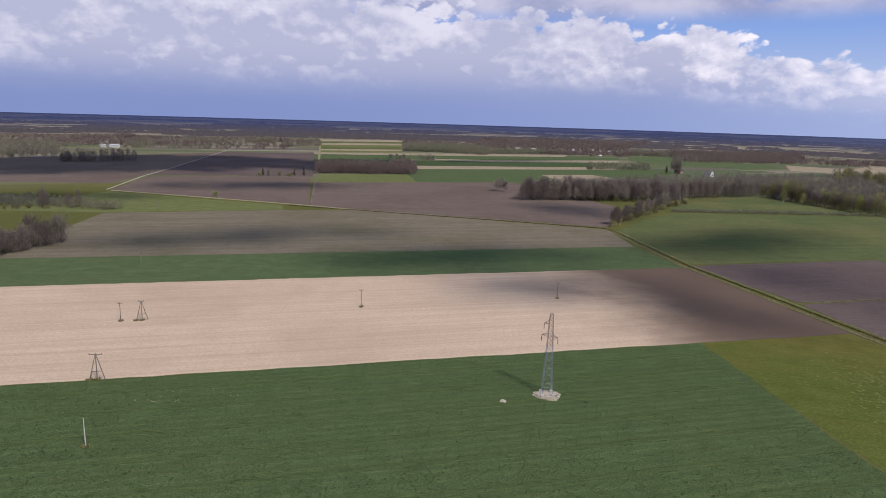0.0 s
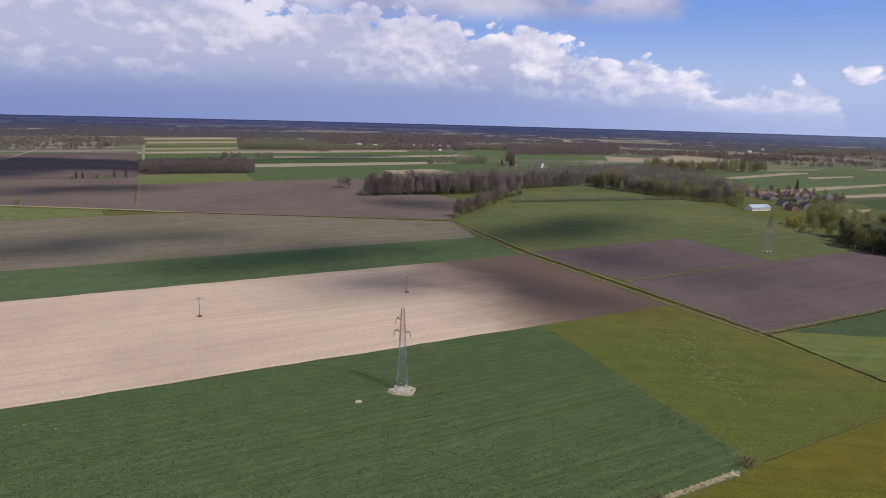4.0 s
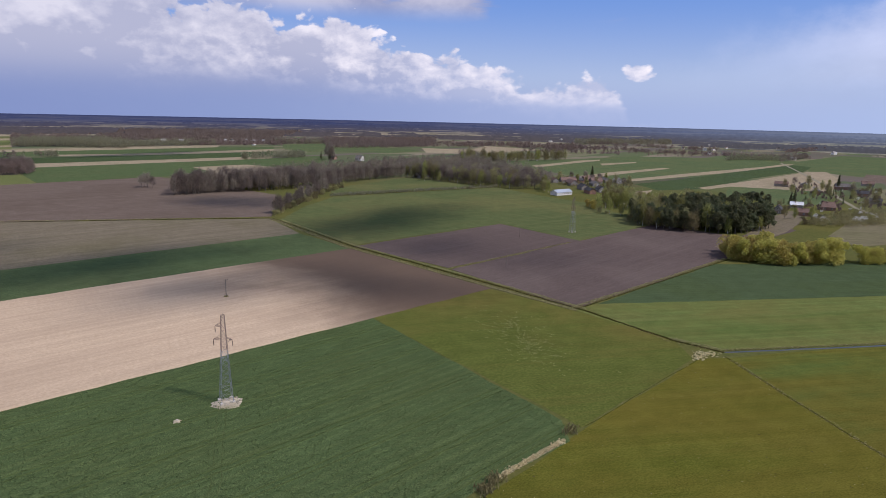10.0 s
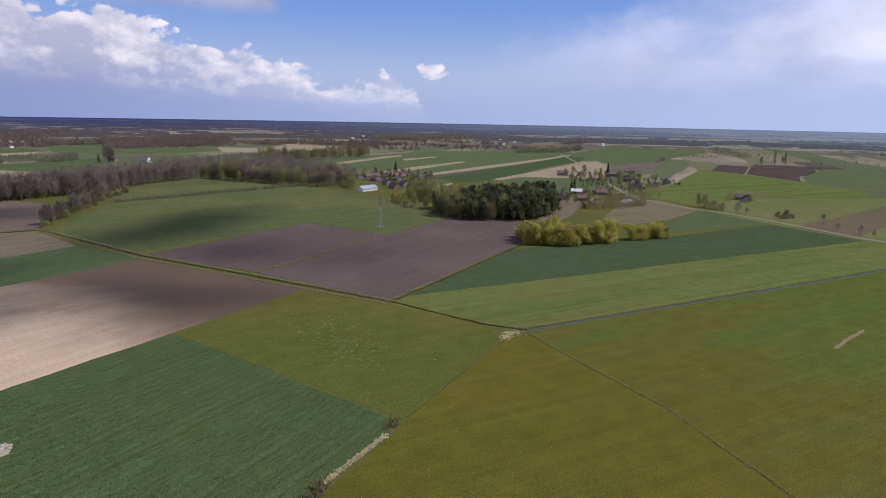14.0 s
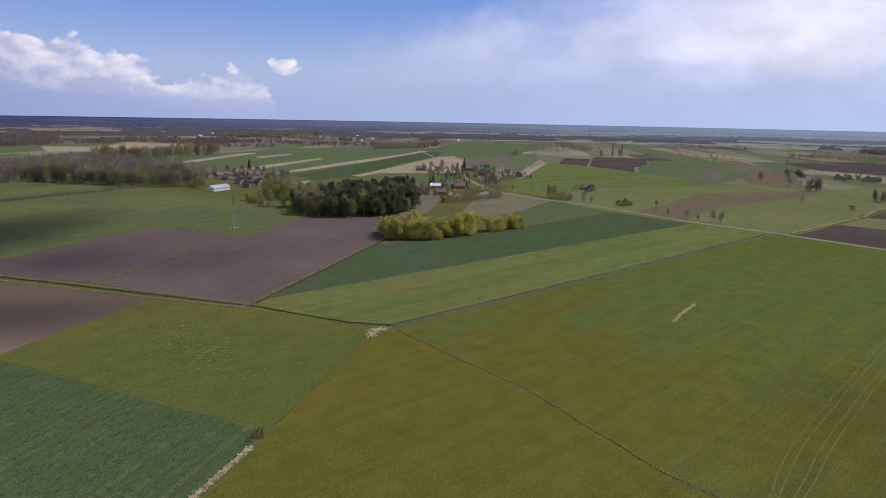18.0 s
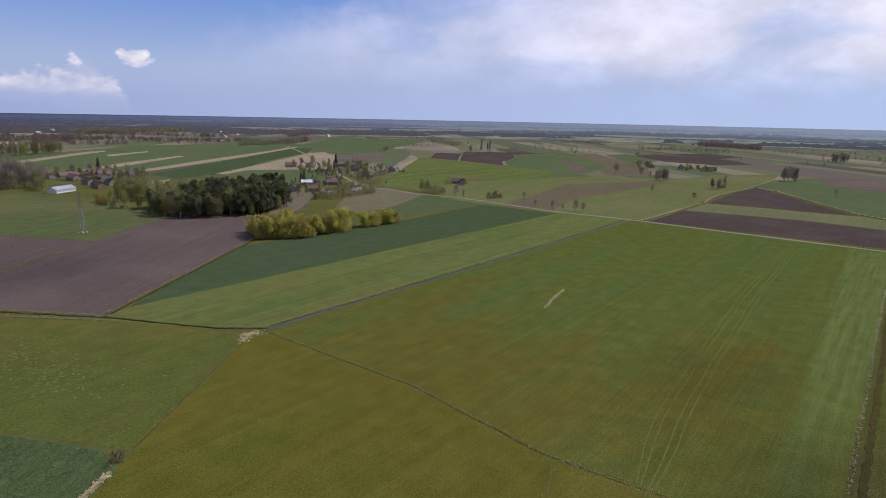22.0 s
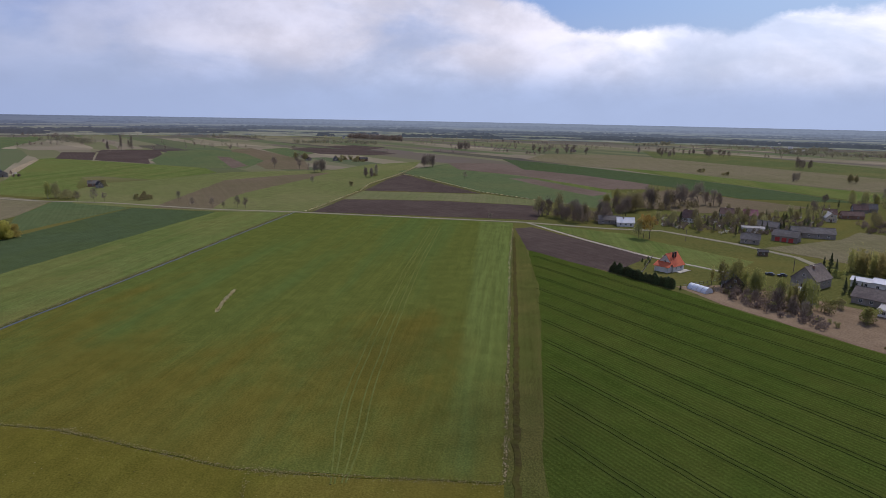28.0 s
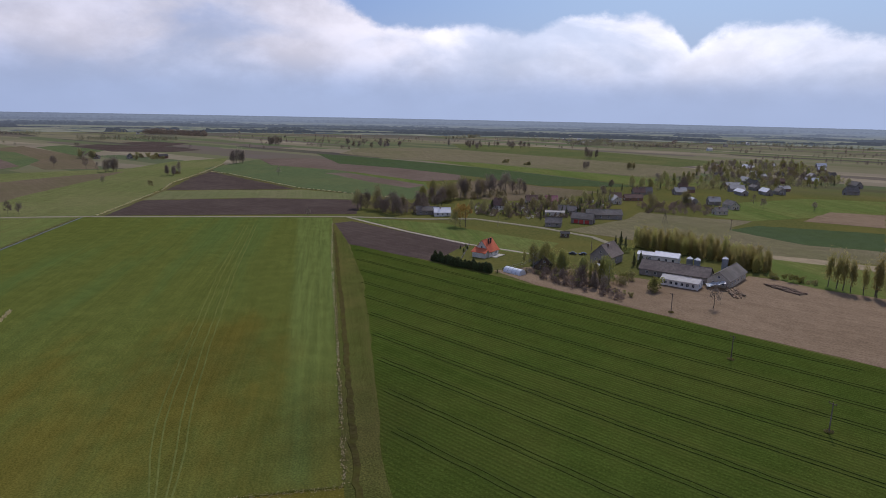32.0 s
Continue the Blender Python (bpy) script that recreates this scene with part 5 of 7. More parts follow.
for x, y, k, s in ((861, 54, "bare", 0.8), (664, 8, "street", 1.1), (831, 22, "street", 1.4), (862, -144, "alder", 1.1), (747, -63, "bush", 1.2), (752, -66, "alder", 0.7), (823, 11, "street", 1.2), (915, 26, "street", 1.2), (970, -69, "bush", 1.2), (330, -451, "bare", 0.6), (305, -478, "bare", 0.45), (352, -470, "street", 0.9), (700, -160, "street", 1.0), (640, -30, "bush", 0.8), (1002, 26, "street", 1.2)):
    plant(k, x, y, s)


# ---- far woods ----


def far_trees(name, label, spots, leaf, h, w, clumps, size, seed):
    """Many far trees in one sheet of stuff: a thin trunk and a loose crown each."""
    rng = np.random.default_rng(seed)
    spots = np.asarray(spots, float)
    n = len(spots)
    hs = h * rng.uniform(0.7, 1.2, n)
    at = np.zeros((n, clumps, 3))
    f = rng.uniform(0.0, 1.0, (n, clumps))
    a = rng.uniform(0, math.tau, (n, clumps))
    ring = w * np.sqrt(rng.uniform(0.05, 1.0, (n, clumps))) * np.sin(np.clip(f * 0.86 + 0.14, 0, 1) * math.pi) ** 0.6
    at[..., 0] = spots[:, :1] + np.cos(a) * ring
    at[..., 1] = spots[:, 1:2] + np.sin(a) * ring
    at[..., 2] = spots[:, 2:3] + (0.12 + 0.88 * f) * hs[:, None]
    crown = quads(rng, at.reshape(-1, 3), size * 1.45, 1.35, 0.2)
    t = np.array([(-1, 0), (1, 0), (0.2, 0), (-0.2, 0)]) * w * 0.05
    trunk = np.zeros((n, 4, 3))
    trunk[..., 0] = spots[:, :1] + t[:, 0]
    trunk[..., 1] = spots[:, 1:2] + t[:, 0] * 0.6
    trunk[..., 2] = spots[:, 2:3] + np.array([-1, -1, 0, 0]) + np.array([0, 0, 0.8, 0.8]) * hs[:, None]
    verts = np.concatenate([crown, trunk.reshape(-1, 3)])
    index = np.r_[np.zeros(n * clumps, np.int32), np.ones(n, np.int32)]
    tagged(new(name, quad_mesh(name, verts, [L[leaf], M["bark"]], index=index)), label, "wood", kind="stuff")


def spots_in(poly, gap, seed):
    rng, out = random.Random(seed), []
    xs, ys = [p[0] for p in poly], [p[1] for p in poly]
    for i in range(int((max(xs) - min(xs)) * (max(ys) - min(ys)) / gap ** 2)):
        x, y = rng.uniform(min(xs), max(xs)), rng.uniform(min(ys), max(ys))
        if inside(x, y, poly):
            out.append((x, y, rise(math.hypot(x, y))))
    return out


def belt(line, deep):
    """The patch behind a wood's front line."""
    back = [(x * (1 + deep / math.hypot(x, y)), y * (1 + deep / math.hypot(x, y))) for x, y in line]
    return line + back[::-1]


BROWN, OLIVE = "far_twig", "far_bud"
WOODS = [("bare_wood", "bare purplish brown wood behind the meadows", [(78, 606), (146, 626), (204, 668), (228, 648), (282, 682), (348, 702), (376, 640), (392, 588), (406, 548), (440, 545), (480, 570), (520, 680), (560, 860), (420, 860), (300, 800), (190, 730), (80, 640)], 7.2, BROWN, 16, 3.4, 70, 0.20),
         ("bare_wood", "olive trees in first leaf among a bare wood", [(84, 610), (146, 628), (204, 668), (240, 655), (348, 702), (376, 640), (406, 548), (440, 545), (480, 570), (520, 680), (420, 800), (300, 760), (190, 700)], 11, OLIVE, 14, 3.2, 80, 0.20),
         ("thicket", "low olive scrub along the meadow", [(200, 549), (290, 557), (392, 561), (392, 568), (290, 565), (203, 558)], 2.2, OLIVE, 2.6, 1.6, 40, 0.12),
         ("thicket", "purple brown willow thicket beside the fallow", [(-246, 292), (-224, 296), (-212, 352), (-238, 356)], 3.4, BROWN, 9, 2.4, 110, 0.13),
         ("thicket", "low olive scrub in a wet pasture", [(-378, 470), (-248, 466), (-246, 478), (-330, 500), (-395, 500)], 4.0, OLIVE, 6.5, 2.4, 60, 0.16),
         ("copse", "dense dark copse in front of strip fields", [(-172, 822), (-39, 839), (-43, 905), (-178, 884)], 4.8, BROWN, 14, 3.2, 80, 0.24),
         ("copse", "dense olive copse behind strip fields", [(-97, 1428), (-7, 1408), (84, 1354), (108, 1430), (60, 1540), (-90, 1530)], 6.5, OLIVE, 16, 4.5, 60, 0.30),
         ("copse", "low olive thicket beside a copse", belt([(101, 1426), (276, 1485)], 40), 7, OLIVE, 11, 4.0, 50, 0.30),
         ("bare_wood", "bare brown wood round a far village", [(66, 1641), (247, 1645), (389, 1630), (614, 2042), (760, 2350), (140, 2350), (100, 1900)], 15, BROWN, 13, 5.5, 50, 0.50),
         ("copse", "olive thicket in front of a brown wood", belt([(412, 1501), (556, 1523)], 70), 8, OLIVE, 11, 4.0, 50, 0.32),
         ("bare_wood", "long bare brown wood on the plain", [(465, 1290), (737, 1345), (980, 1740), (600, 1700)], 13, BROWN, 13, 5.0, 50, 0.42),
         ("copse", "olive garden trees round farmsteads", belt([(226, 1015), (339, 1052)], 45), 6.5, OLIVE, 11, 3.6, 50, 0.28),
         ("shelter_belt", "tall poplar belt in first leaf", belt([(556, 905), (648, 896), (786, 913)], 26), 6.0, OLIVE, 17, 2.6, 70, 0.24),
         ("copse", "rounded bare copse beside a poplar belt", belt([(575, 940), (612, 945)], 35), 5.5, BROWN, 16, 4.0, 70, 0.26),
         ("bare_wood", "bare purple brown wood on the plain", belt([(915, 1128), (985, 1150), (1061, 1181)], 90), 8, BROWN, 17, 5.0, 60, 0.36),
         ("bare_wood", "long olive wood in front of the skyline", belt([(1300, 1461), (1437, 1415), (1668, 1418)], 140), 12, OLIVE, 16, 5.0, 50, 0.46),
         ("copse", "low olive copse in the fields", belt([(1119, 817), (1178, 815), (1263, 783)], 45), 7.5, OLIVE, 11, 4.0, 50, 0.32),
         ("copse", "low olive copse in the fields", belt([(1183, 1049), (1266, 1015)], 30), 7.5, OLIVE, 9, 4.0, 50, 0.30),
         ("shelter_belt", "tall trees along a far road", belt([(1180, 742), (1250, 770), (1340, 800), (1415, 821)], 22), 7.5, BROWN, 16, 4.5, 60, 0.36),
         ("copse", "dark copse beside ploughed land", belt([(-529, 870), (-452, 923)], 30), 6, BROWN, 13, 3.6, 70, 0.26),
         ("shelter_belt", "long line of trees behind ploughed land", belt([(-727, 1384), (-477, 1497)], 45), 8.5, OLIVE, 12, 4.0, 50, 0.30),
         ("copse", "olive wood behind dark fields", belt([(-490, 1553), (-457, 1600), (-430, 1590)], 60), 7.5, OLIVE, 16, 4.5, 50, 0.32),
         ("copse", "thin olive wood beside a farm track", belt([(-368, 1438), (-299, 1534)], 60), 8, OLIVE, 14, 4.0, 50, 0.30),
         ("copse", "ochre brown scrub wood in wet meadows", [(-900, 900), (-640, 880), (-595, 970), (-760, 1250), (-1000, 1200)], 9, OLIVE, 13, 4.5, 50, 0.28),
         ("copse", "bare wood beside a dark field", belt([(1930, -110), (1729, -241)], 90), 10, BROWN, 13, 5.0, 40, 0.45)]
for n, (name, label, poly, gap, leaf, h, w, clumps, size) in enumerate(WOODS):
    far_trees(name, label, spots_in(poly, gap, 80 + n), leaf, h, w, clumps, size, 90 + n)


def far_blocks(name, label, leaf, h, w, count, r0, r1, a0, a1, seed, clumps, size, gap, long=(120, 420), deep=(15, 60)):
    """Copses, shelter belts and hedgerows over the far plain; most lie along the field strips."""
    rng, out = random.Random(seed), []
    for i in range(count):
        r, a = math.sqrt(rng.uniform(r0 ** 2, r1 ** 2)), radians(rng.uniform(a0, a1))
        cx, cy = r * math.sin(a), r * math.cos(a)
        turn = radians(24) + rng.choice((0, 0, 0, math.pi / 2)) + rng.uniform(-0.25, 0.25) if rng.random() < 0.55 else -a + rng.uniform(-0.3, 0.3)
        l, d = rng.uniform(*long), rng.uniform(*deep)
        for j in range(int(l * d / gap ** 2) + 1):
            u, v = rng.uniform(-l, l) / 2, rng.gauss(0, d / 3)
            x, y = cx + u * math.cos(turn) - v * math.sin(turn), cy + u * math.sin(turn) + v * math.cos(turn)
            if not any(b[0] < x < b[2] and b[1] < y < b[3] and inside(x, y, b[5]) for b in LAYER[0]):
                out.append((x, y, rise(math.hypot(x, y))))
    far_trees(name, label, out, leaf, h, w, clumps, size, seed)


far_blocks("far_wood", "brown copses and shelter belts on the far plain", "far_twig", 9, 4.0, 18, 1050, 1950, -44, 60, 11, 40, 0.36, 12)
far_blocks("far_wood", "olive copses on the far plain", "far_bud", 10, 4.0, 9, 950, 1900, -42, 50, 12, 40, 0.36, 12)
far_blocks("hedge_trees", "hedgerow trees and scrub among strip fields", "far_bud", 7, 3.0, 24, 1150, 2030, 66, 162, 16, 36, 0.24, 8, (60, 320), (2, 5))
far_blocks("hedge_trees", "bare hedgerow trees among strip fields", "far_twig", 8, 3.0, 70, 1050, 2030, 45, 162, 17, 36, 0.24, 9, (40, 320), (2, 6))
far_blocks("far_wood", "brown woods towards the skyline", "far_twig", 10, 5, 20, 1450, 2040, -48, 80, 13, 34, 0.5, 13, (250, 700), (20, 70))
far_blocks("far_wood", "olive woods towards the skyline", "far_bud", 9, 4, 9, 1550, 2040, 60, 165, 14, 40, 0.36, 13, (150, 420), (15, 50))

SCRUB = [([(468, 268), (500, 284), (550, 293), (606, 283), (560, 262), (525, 245), (508, 248), (478, 258)], 3.6, 5.0), ([(570, 210), (568, 200), (556, 188), (552, 196), (560, 210)], 2.6, 6.5), ([(543, 148), (556, 138), (552, 133), (540, 142)], 2.2, 3.6), ([(660, 318), (690, 325), (720, 312), (690, 305)], 4.5, 4.0),
         ([(395, -215), (420, -235), (425, -320), (400, -370), (352, -300), (348, -258), (372, -225)], 4.8, 2.6), ([(385, -355), (430, -390), (460, -430), (420, -560), (400, -700), (470, -800), (600, -950), (640, -800), (540, -640), (455, -420), (420, -350)], 9.0, 5.0),
         ([(490, 330), (545, 340), (620, 345), (700, 420), (780, 490), (800, 460), (810, 380), (760, 300), (690, 310), (600, 300), (545, 290), (500, 300)], 16.0, 3.2), ([(470, 500), (490, 620), (560, 640), (590, 560), (560, 530), (500, 500)], 6.5, 2.6),
         ([(236, -150), (206, -153), (184, -159), (186, -165), (206, -166), (236, -162)], 2.4, 2.6), ([(245, -158), (240, -170), (215, -176), (200, -178), (205, -168), (228, -160)], 2.8, 3.2), ([(345, -340), (380, -365), (370, -415), (330, -400), (320, -372)], 5.0, 3.6),
         ([(470, -215), (490, -300), (478, -330), (455, -290), (445, -215)], 7.0, 4.0), ([(440, -150), (405, -165), (400, -182), (415, -200), (440, -190)], 4.0, 6.5), ([(372, 356), (470, 340), (490, 372), (460, 400), (400, 372)], 6.0, 4.5)]
for n, (poly, gap, h) in enumerate(SCRUB):
    far_trees("garden_scrub", "grey brown scrub and bushes between the gardens", spots_in(poly, gap, 60 + n), "bud" if n % 2 or n < 4 else "far_twig", h, h * 0.45, 46, 0.10 + gap * 0.008, 70 + n)

# ---- building materials ----
M["white_wall"] = surface("white_plaster", ((0.62, 0.60, 0.56), (0.74, 0.72, 0.68), (0.5, 0.48, 0.44)), 0.8, 0.9)
M["grey_wall"] = surface("grey_plaster", ((0.24, 0.215, 0.19), (0.33, 0.30, 0.265), (0.18, 0.16, 0.14)), 0.8, 0.92)
M["cream_wall"] = surface("cream_plaster", ((0.45, 0.40, 0.31), (0.56, 0.50, 0.40), (0.35, 0.31, 0.24)), 0.8, 0.92)
M["brick_wall"] = surface("weathered_brick", ((0.22, 0.13, 0.09), (0.33, 0.21, 0.15), (0.16, 0.10, 0.08)), 1.2, 0.92)
M["wood_wall"] = surface("old_boards", ((0.12, 0.09, 0.065), (0.20, 0.155, 0.115), (0.08, 0.065, 0.05)), 1.0, 0.92)
M["red_roof"] = surface("red_clay_tiles", ((0.42, 0.095, 0.045), (0.55, 0.15, 0.07), (0.33, 0.07, 0.04)), 1.2, 0.7, 0.03, 4.0)
M["brown_roof"] = surface("brown_tiles", ((0.145, 0.092, 0.072), (0.220, 0.145, 0.115), (0.11, 0.074, 0.06)), 1.0, 0.8, 0.03, 4.0)
M["grey_roof"] = surface("grey_fibre_cement", ((0.125, 0.112, 0.10), (0.19, 0.172, 0.155), (0.095, 0.085, 0.074)), 0.7, 0.85, 0.03, 3.0)
M["slate_roof"] = surface("grey_brown_tiles", ((0.13, 0.105, 0.09), (0.20, 0.165, 0.14), (0.10, 0.08, 0.07)), 0.9, 0.85, 0.03, 4.0)
M["dark_roof"] = surface("dark_tar_roof", ((0.045, 0.043, 0.045), (0.08, 0.075, 0.075), (0.05, 0.045, 0.04)), 0.8, 0.85)
M["white_roof"] = surface("pale_sheet_metal", ((0.60, 0.60, 0.61), (0.70, 0.70, 0.71), (0.50, 0.49, 0.49)), 0.5, 0.62, 0.0)
M["pale_roof"] = surface("dull_sheet_metal", ((0.36, 0.34, 0.31), (0.47, 0.445, 0.41), (0.27, 0.25, 0.23)), 0.5, 0.75, 0.0)
M["blue_roof"] = surface("pale_blue_sheet_metal", ((0.31, 0.34, 0.38), (0.40, 0.43, 0.47), (0.26, 0.28, 0.31)), 0.4, 0.62, 0.0)
M["violet_roof"] = surface("crimson_sheet_roof", ((0.22, 0.05, 0.08), (0.30, 0.08, 0.11), (0.17, 0.04, 0.06)), 0.8, 0.6)
M["glass"] = surface("window_glass", ((0.03, 0.035, 0.04), (0.05, 0.055, 0.065), (0.03, 0.035, 0.04)), 0.5, 0.12)
M["frame"] = surface("white_window_frame", ((0.6, 0.6, 0.58), (0.7, 0.7, 0.68), (0.5, 0.5, 0.48)), 2.0, 0.6)
M["door"] = surface("dark_door_boards", ((0.09, 0.055, 0.035), (0.14, 0.09, 0.06), (0.07, 0.045, 0.03)), 2.0, 0.8)
M["red_door"] = surface("red_gate_paint", ((0.35, 0.035, 0.03), (0.45, 0.06, 0.045), (0.28, 0.03, 0.025)), 1.0, 0.6)
M["steel"] = surface("galvanised_steel", ((0.20, 0.215, 0.24), (0.28, 0.30, 0.32), (0.16, 0.175, 0.19)), 1.0, 0.5, 0, None, 0.5)
M["rusty_steel"] = surface("rusty_steel", ((0.14, 0.095, 0.08), (0.22, 0.16, 0.14), (0.10, 0.07, 0.06)), 1.0, 0.8)
M["pole_wood"] = surface("grey_pole_wood", ((0.15, 0.12, 0.095), (0.25, 0.21, 0.17), (0.11, 0.09, 0.07)), 1.5, 0.9)
M["concrete"] = surface("weathered_concrete", ((0.38, 0.35, 0.30), (0.50, 0.47, 0.41), (0.30, 0.27, 0.22)), 0.9, 0.9)
M["glazed"] = surface("brown_glazed_insulator", ((0.07, 0.04, 0.03), (0.11, 0.07, 0.05), (0.06, 0.035, 0.03)), 2.0, 0.25)
M["plastic"] = surface("milky_foil", ((0.60, 0.62, 0.64), (0.72, 0.74, 0.76), (0.5, 0.52, 0.54)), 0.8, 0.35)
M["log"] = surface("felled_timber", ((0.16, 0.11, 0.075), (0.30, 0.22, 0.15), (0.11, 0.08, 0.06)), 1.5, 0.9, 0, None, 0.0, 0.4)
M["car_paint"] = surface("dark_car_paint", ((0.03, 0.03, 0.035), (0.05, 0.05, 0.055), (0.04, 0.04, 0.045)), 0.6, 0.25)
M["rubber"] = surface("black_rubber", ((0.02, 0.02, 0.02), (0.03, 0.03, 0.03), (0.025, 0.025, 0.022)), 3.0, 0.8)

# ---- buildings ----


def window(house, at, turn, w=1.0, h=1.2):
    """A window on a wall: a frame with a pane set in it."""
    bm = bmesh.new()
    for dx, dz, sx, sz in ((0, h / 2, w + 0.12, 0.10), (0, -h / 2, w + 0.24, 0.10), (-w / 2, 0, 0.10, h), (w / 2, 0, 0.10, h), (0, 0, 0.06, h)):
        box(bm, (sx, 0.14, sz), (dx, 0, dz))
    f = part("window", bm, M["frame"], house)
    f.matrix_basis = Matrix.Translation(at) @ Matrix.Rotation(turn, 4, "Z")
    part("pane", box(bmesh.new(), (w, 0.05, h)), M["glass"], f)


def house(x, y, heading, long, wide, wall_h, roof_h, wall, roof, label, name="house", windows=2, chimney=True, over=0.45, door=1, gate=0, group="", hip=0.0):
    """A building with a gable roof; its ridge runs along heading (degrees)."""
    root = thing(name, label, {"house": "house"}.get(name, "building"), group)
    root.matrix_basis = pose(x, y, 0, 0, 0, heading)
    l, w = long / 2, wide / 2
    bm = bmesh.new()
    ring = [bm.verts.new(p) for p in ((-l, -w, -0.3), (l, -w, -0.3), (l, w, -0.3), (-l, w, -0.3))]
    top = [bm.verts.new((v.co.x, v.co.y, wall_h)) for v in ring]
    tip = [bm.verts.new((s * (l - hip), 0, wall_h + roof_h)) for s in (-1, 1)]
    bm.faces.new((ring[0], ring[1], top[1], top[0])), bm.faces.new((ring[2], ring[3], top[3], top[2]))
    bm.faces.new((ring[1], ring[2], top[2], top[1])), bm.faces.new((ring[3], ring[0], top[0], top[3]))
    bm.faces.new((top[1], top[2], tip[1])), bm.faces.new((top[3], top[0], tip[0]))
    bm.faces.new((top[0], top[1], tip[1], tip[0])), bm.faces.new((top[2], top[3], tip[0], tip[1]))
    part("wall", bm, M[wall], root)
    slope = roof_h / w
    for s in (-1, 1):
        bm = bmesh.new()
        e = over
        low, high = wall_h - slope * e, wall_h + roof_h
        n = 0.16
        pts = [(-l - e, s * (w + e), low), (l + e, s * (w + e), low), (l + e - hip, 0, high), (-l - e + hip, 0, high)]
        a = [bm.verts.new((px, py, pz + 0.03)) for px, py, pz in pts]
        b = [bm.verts.new((px, py, pz + 0.03 + n)) for px, py, pz in pts]
        bm.faces.new(a), bm.faces.new(b)
        for i in range(4):
            bm.faces.new((a[i], a[(i + 1) % 4], b[(i + 1) % 4], b[i]))
        part("roof", bm, M[roof], root)
    part("ridge", box(bmesh.new(), (long + 2 * over - 2 * hip, 0.3, 0.14), (0, 0, wall_h + roof_h + 0.2), 0, 0.03), M[roof], root)
    if chimney:
        c = part("chimney", box(bmesh.new(), (0.6, 0.9, 1.5), (l * 0.25, w * 0.22, wall_h + roof_h * 0.78 + 0.5), 0, 0.03), M["brick_wall"], root)
        part("cap", box(bmesh.new(), (0.8, 1.1, 0.12), (l * 0.25, w * 0.22, wall_h + roof_h * 0.78 + 1.3)), M["concrete"], c)
    h = min(1.2, wall_h * 0.45)
    for s in (-1, 1):
        for i in range(windows):
            window(root, ((-0.5 + (i + 0.5) / windows) * long * 0.9, s * (w + 0.02), wall_h * 0.55), 0, min(1.1, long / windows * 0.5), h)
        if windows:
            for d in (-0.22, 0.22):
                window(root, (s * (l + 0.02), d * wide, wall_h * 0.55), math.pi / 2, 0.9, h)
            if roof_h > 2.4:
                window(root, (s * (l + 0.02), 0, wall_h + roof_h * 0.35), math.pi / 2, 0.9, 1.0)
    if door:
        d = part("door", box(bmesh.new(), (0.12, 1.0, 2.05), (l + 0.04, -0.02 * wide, 1.02), 0, 0.02), M["door"], root)
        part("handle", box(bmesh.new(), (0.06, 0.14, 0.04), (l + 0.13, 0.36, 1.05)), M["steel"], d)
    for i in range(gate):
        part("gate", box(bmesh.new(), (long / (gate + 1) * 0.75, 0.12, 2.5), ((-0.5 + (i + 0.8) / (gate + 0.6)) * long * 0.95, -w - 0.04, 1.25), 0, 0.02), M["red_door"], root, "red painted gate")
    return root


def red_house():
    """A steep red roof on white walls, with a lower wing, two dark chimneys and a terrace."""
    r = house(275, -155, 118, 9.5, 8.5, 3.0, 5.0, "white_wall", "red_roof", "white house with a steep red tiled roof", windows=2, chimney=False, group="")
    for d in (-1.0, 1.1):
        c = part("chimney", box(bmesh.new(), (0.6, 0.7, 2.4), (d, 1.6, 7.4), 0, 0.03), M["dark_roof"], r, "dark rendered chimney")
        part("cap", box(bmesh.new(), (0.8, 0.9, 0.14), (d, 1.6, 8.67)), M["dark_roof"], c)
    wing = bmesh.new()
    box(wing, (3.2, 7.0, 2.6), (6.2, 0, 1.2))
    part("wing", wing, M["white_wall"], r)
    bm = bmesh.new()
    a = [bm.verts.new(p) for p in ((4.6, -4.0, 4.3), (4.6, 4.0, 4.3), (8.3, 4.2, 2.5), (8.3, -4.2, 2.5))]
    b = [bm.verts.new((v.co.x, v.co.y, v.co.z + 0.16)) for v in a]
    bm.faces.new(a), bm.faces.new(b)
    for i in range(4):
        bm.faces.new((a[i], a[(i + 1) % 4], b[(i + 1) % 4], b[i]))
    part("wing_roof", bm, M["red_roof"], r)
    part("garage_door", box(bmesh.new(), (0.1, 2.4, 2.1), (7.84, -1.2, 1.05)), M["frame"], r)
    part("terrace", box(bmesh.new(), (9.0, 3.0, 0.2), (-1.0, 6.0, 0.2)), M["concrete"], r, "pale paved terrace")
    part("dormer", box(bmesh.new(), (2.0, 2.2, 1.6), (0.2, -2.6, 5.2)), M["white_wall"], r)


red_house()
house(238, -200, 113, 14, 10.5, 4.2, 5.2, "grey_wall", "slate_roof", "grey two storey house with a steep grey brown roof", windows=3)
house(226, -186, 40, 4.5, 4.0, 2.2, 0.8, "wood_wall", "white_roof", "small shed with a pale sheet roof", "shed", 0, False)
house(243, -165, 152, 13, 7, 2.8, 3.2, "wood_wall", "dark_roof", "dark wooden barn behind garden trees", "barn", 1, False)
house(191.5, -198.6, 25, 15, 7.4, 2.7, 1.1, "white_wall", "pale_roof", "long low shed with a pale sheet metal roof", "shed", 6, False)
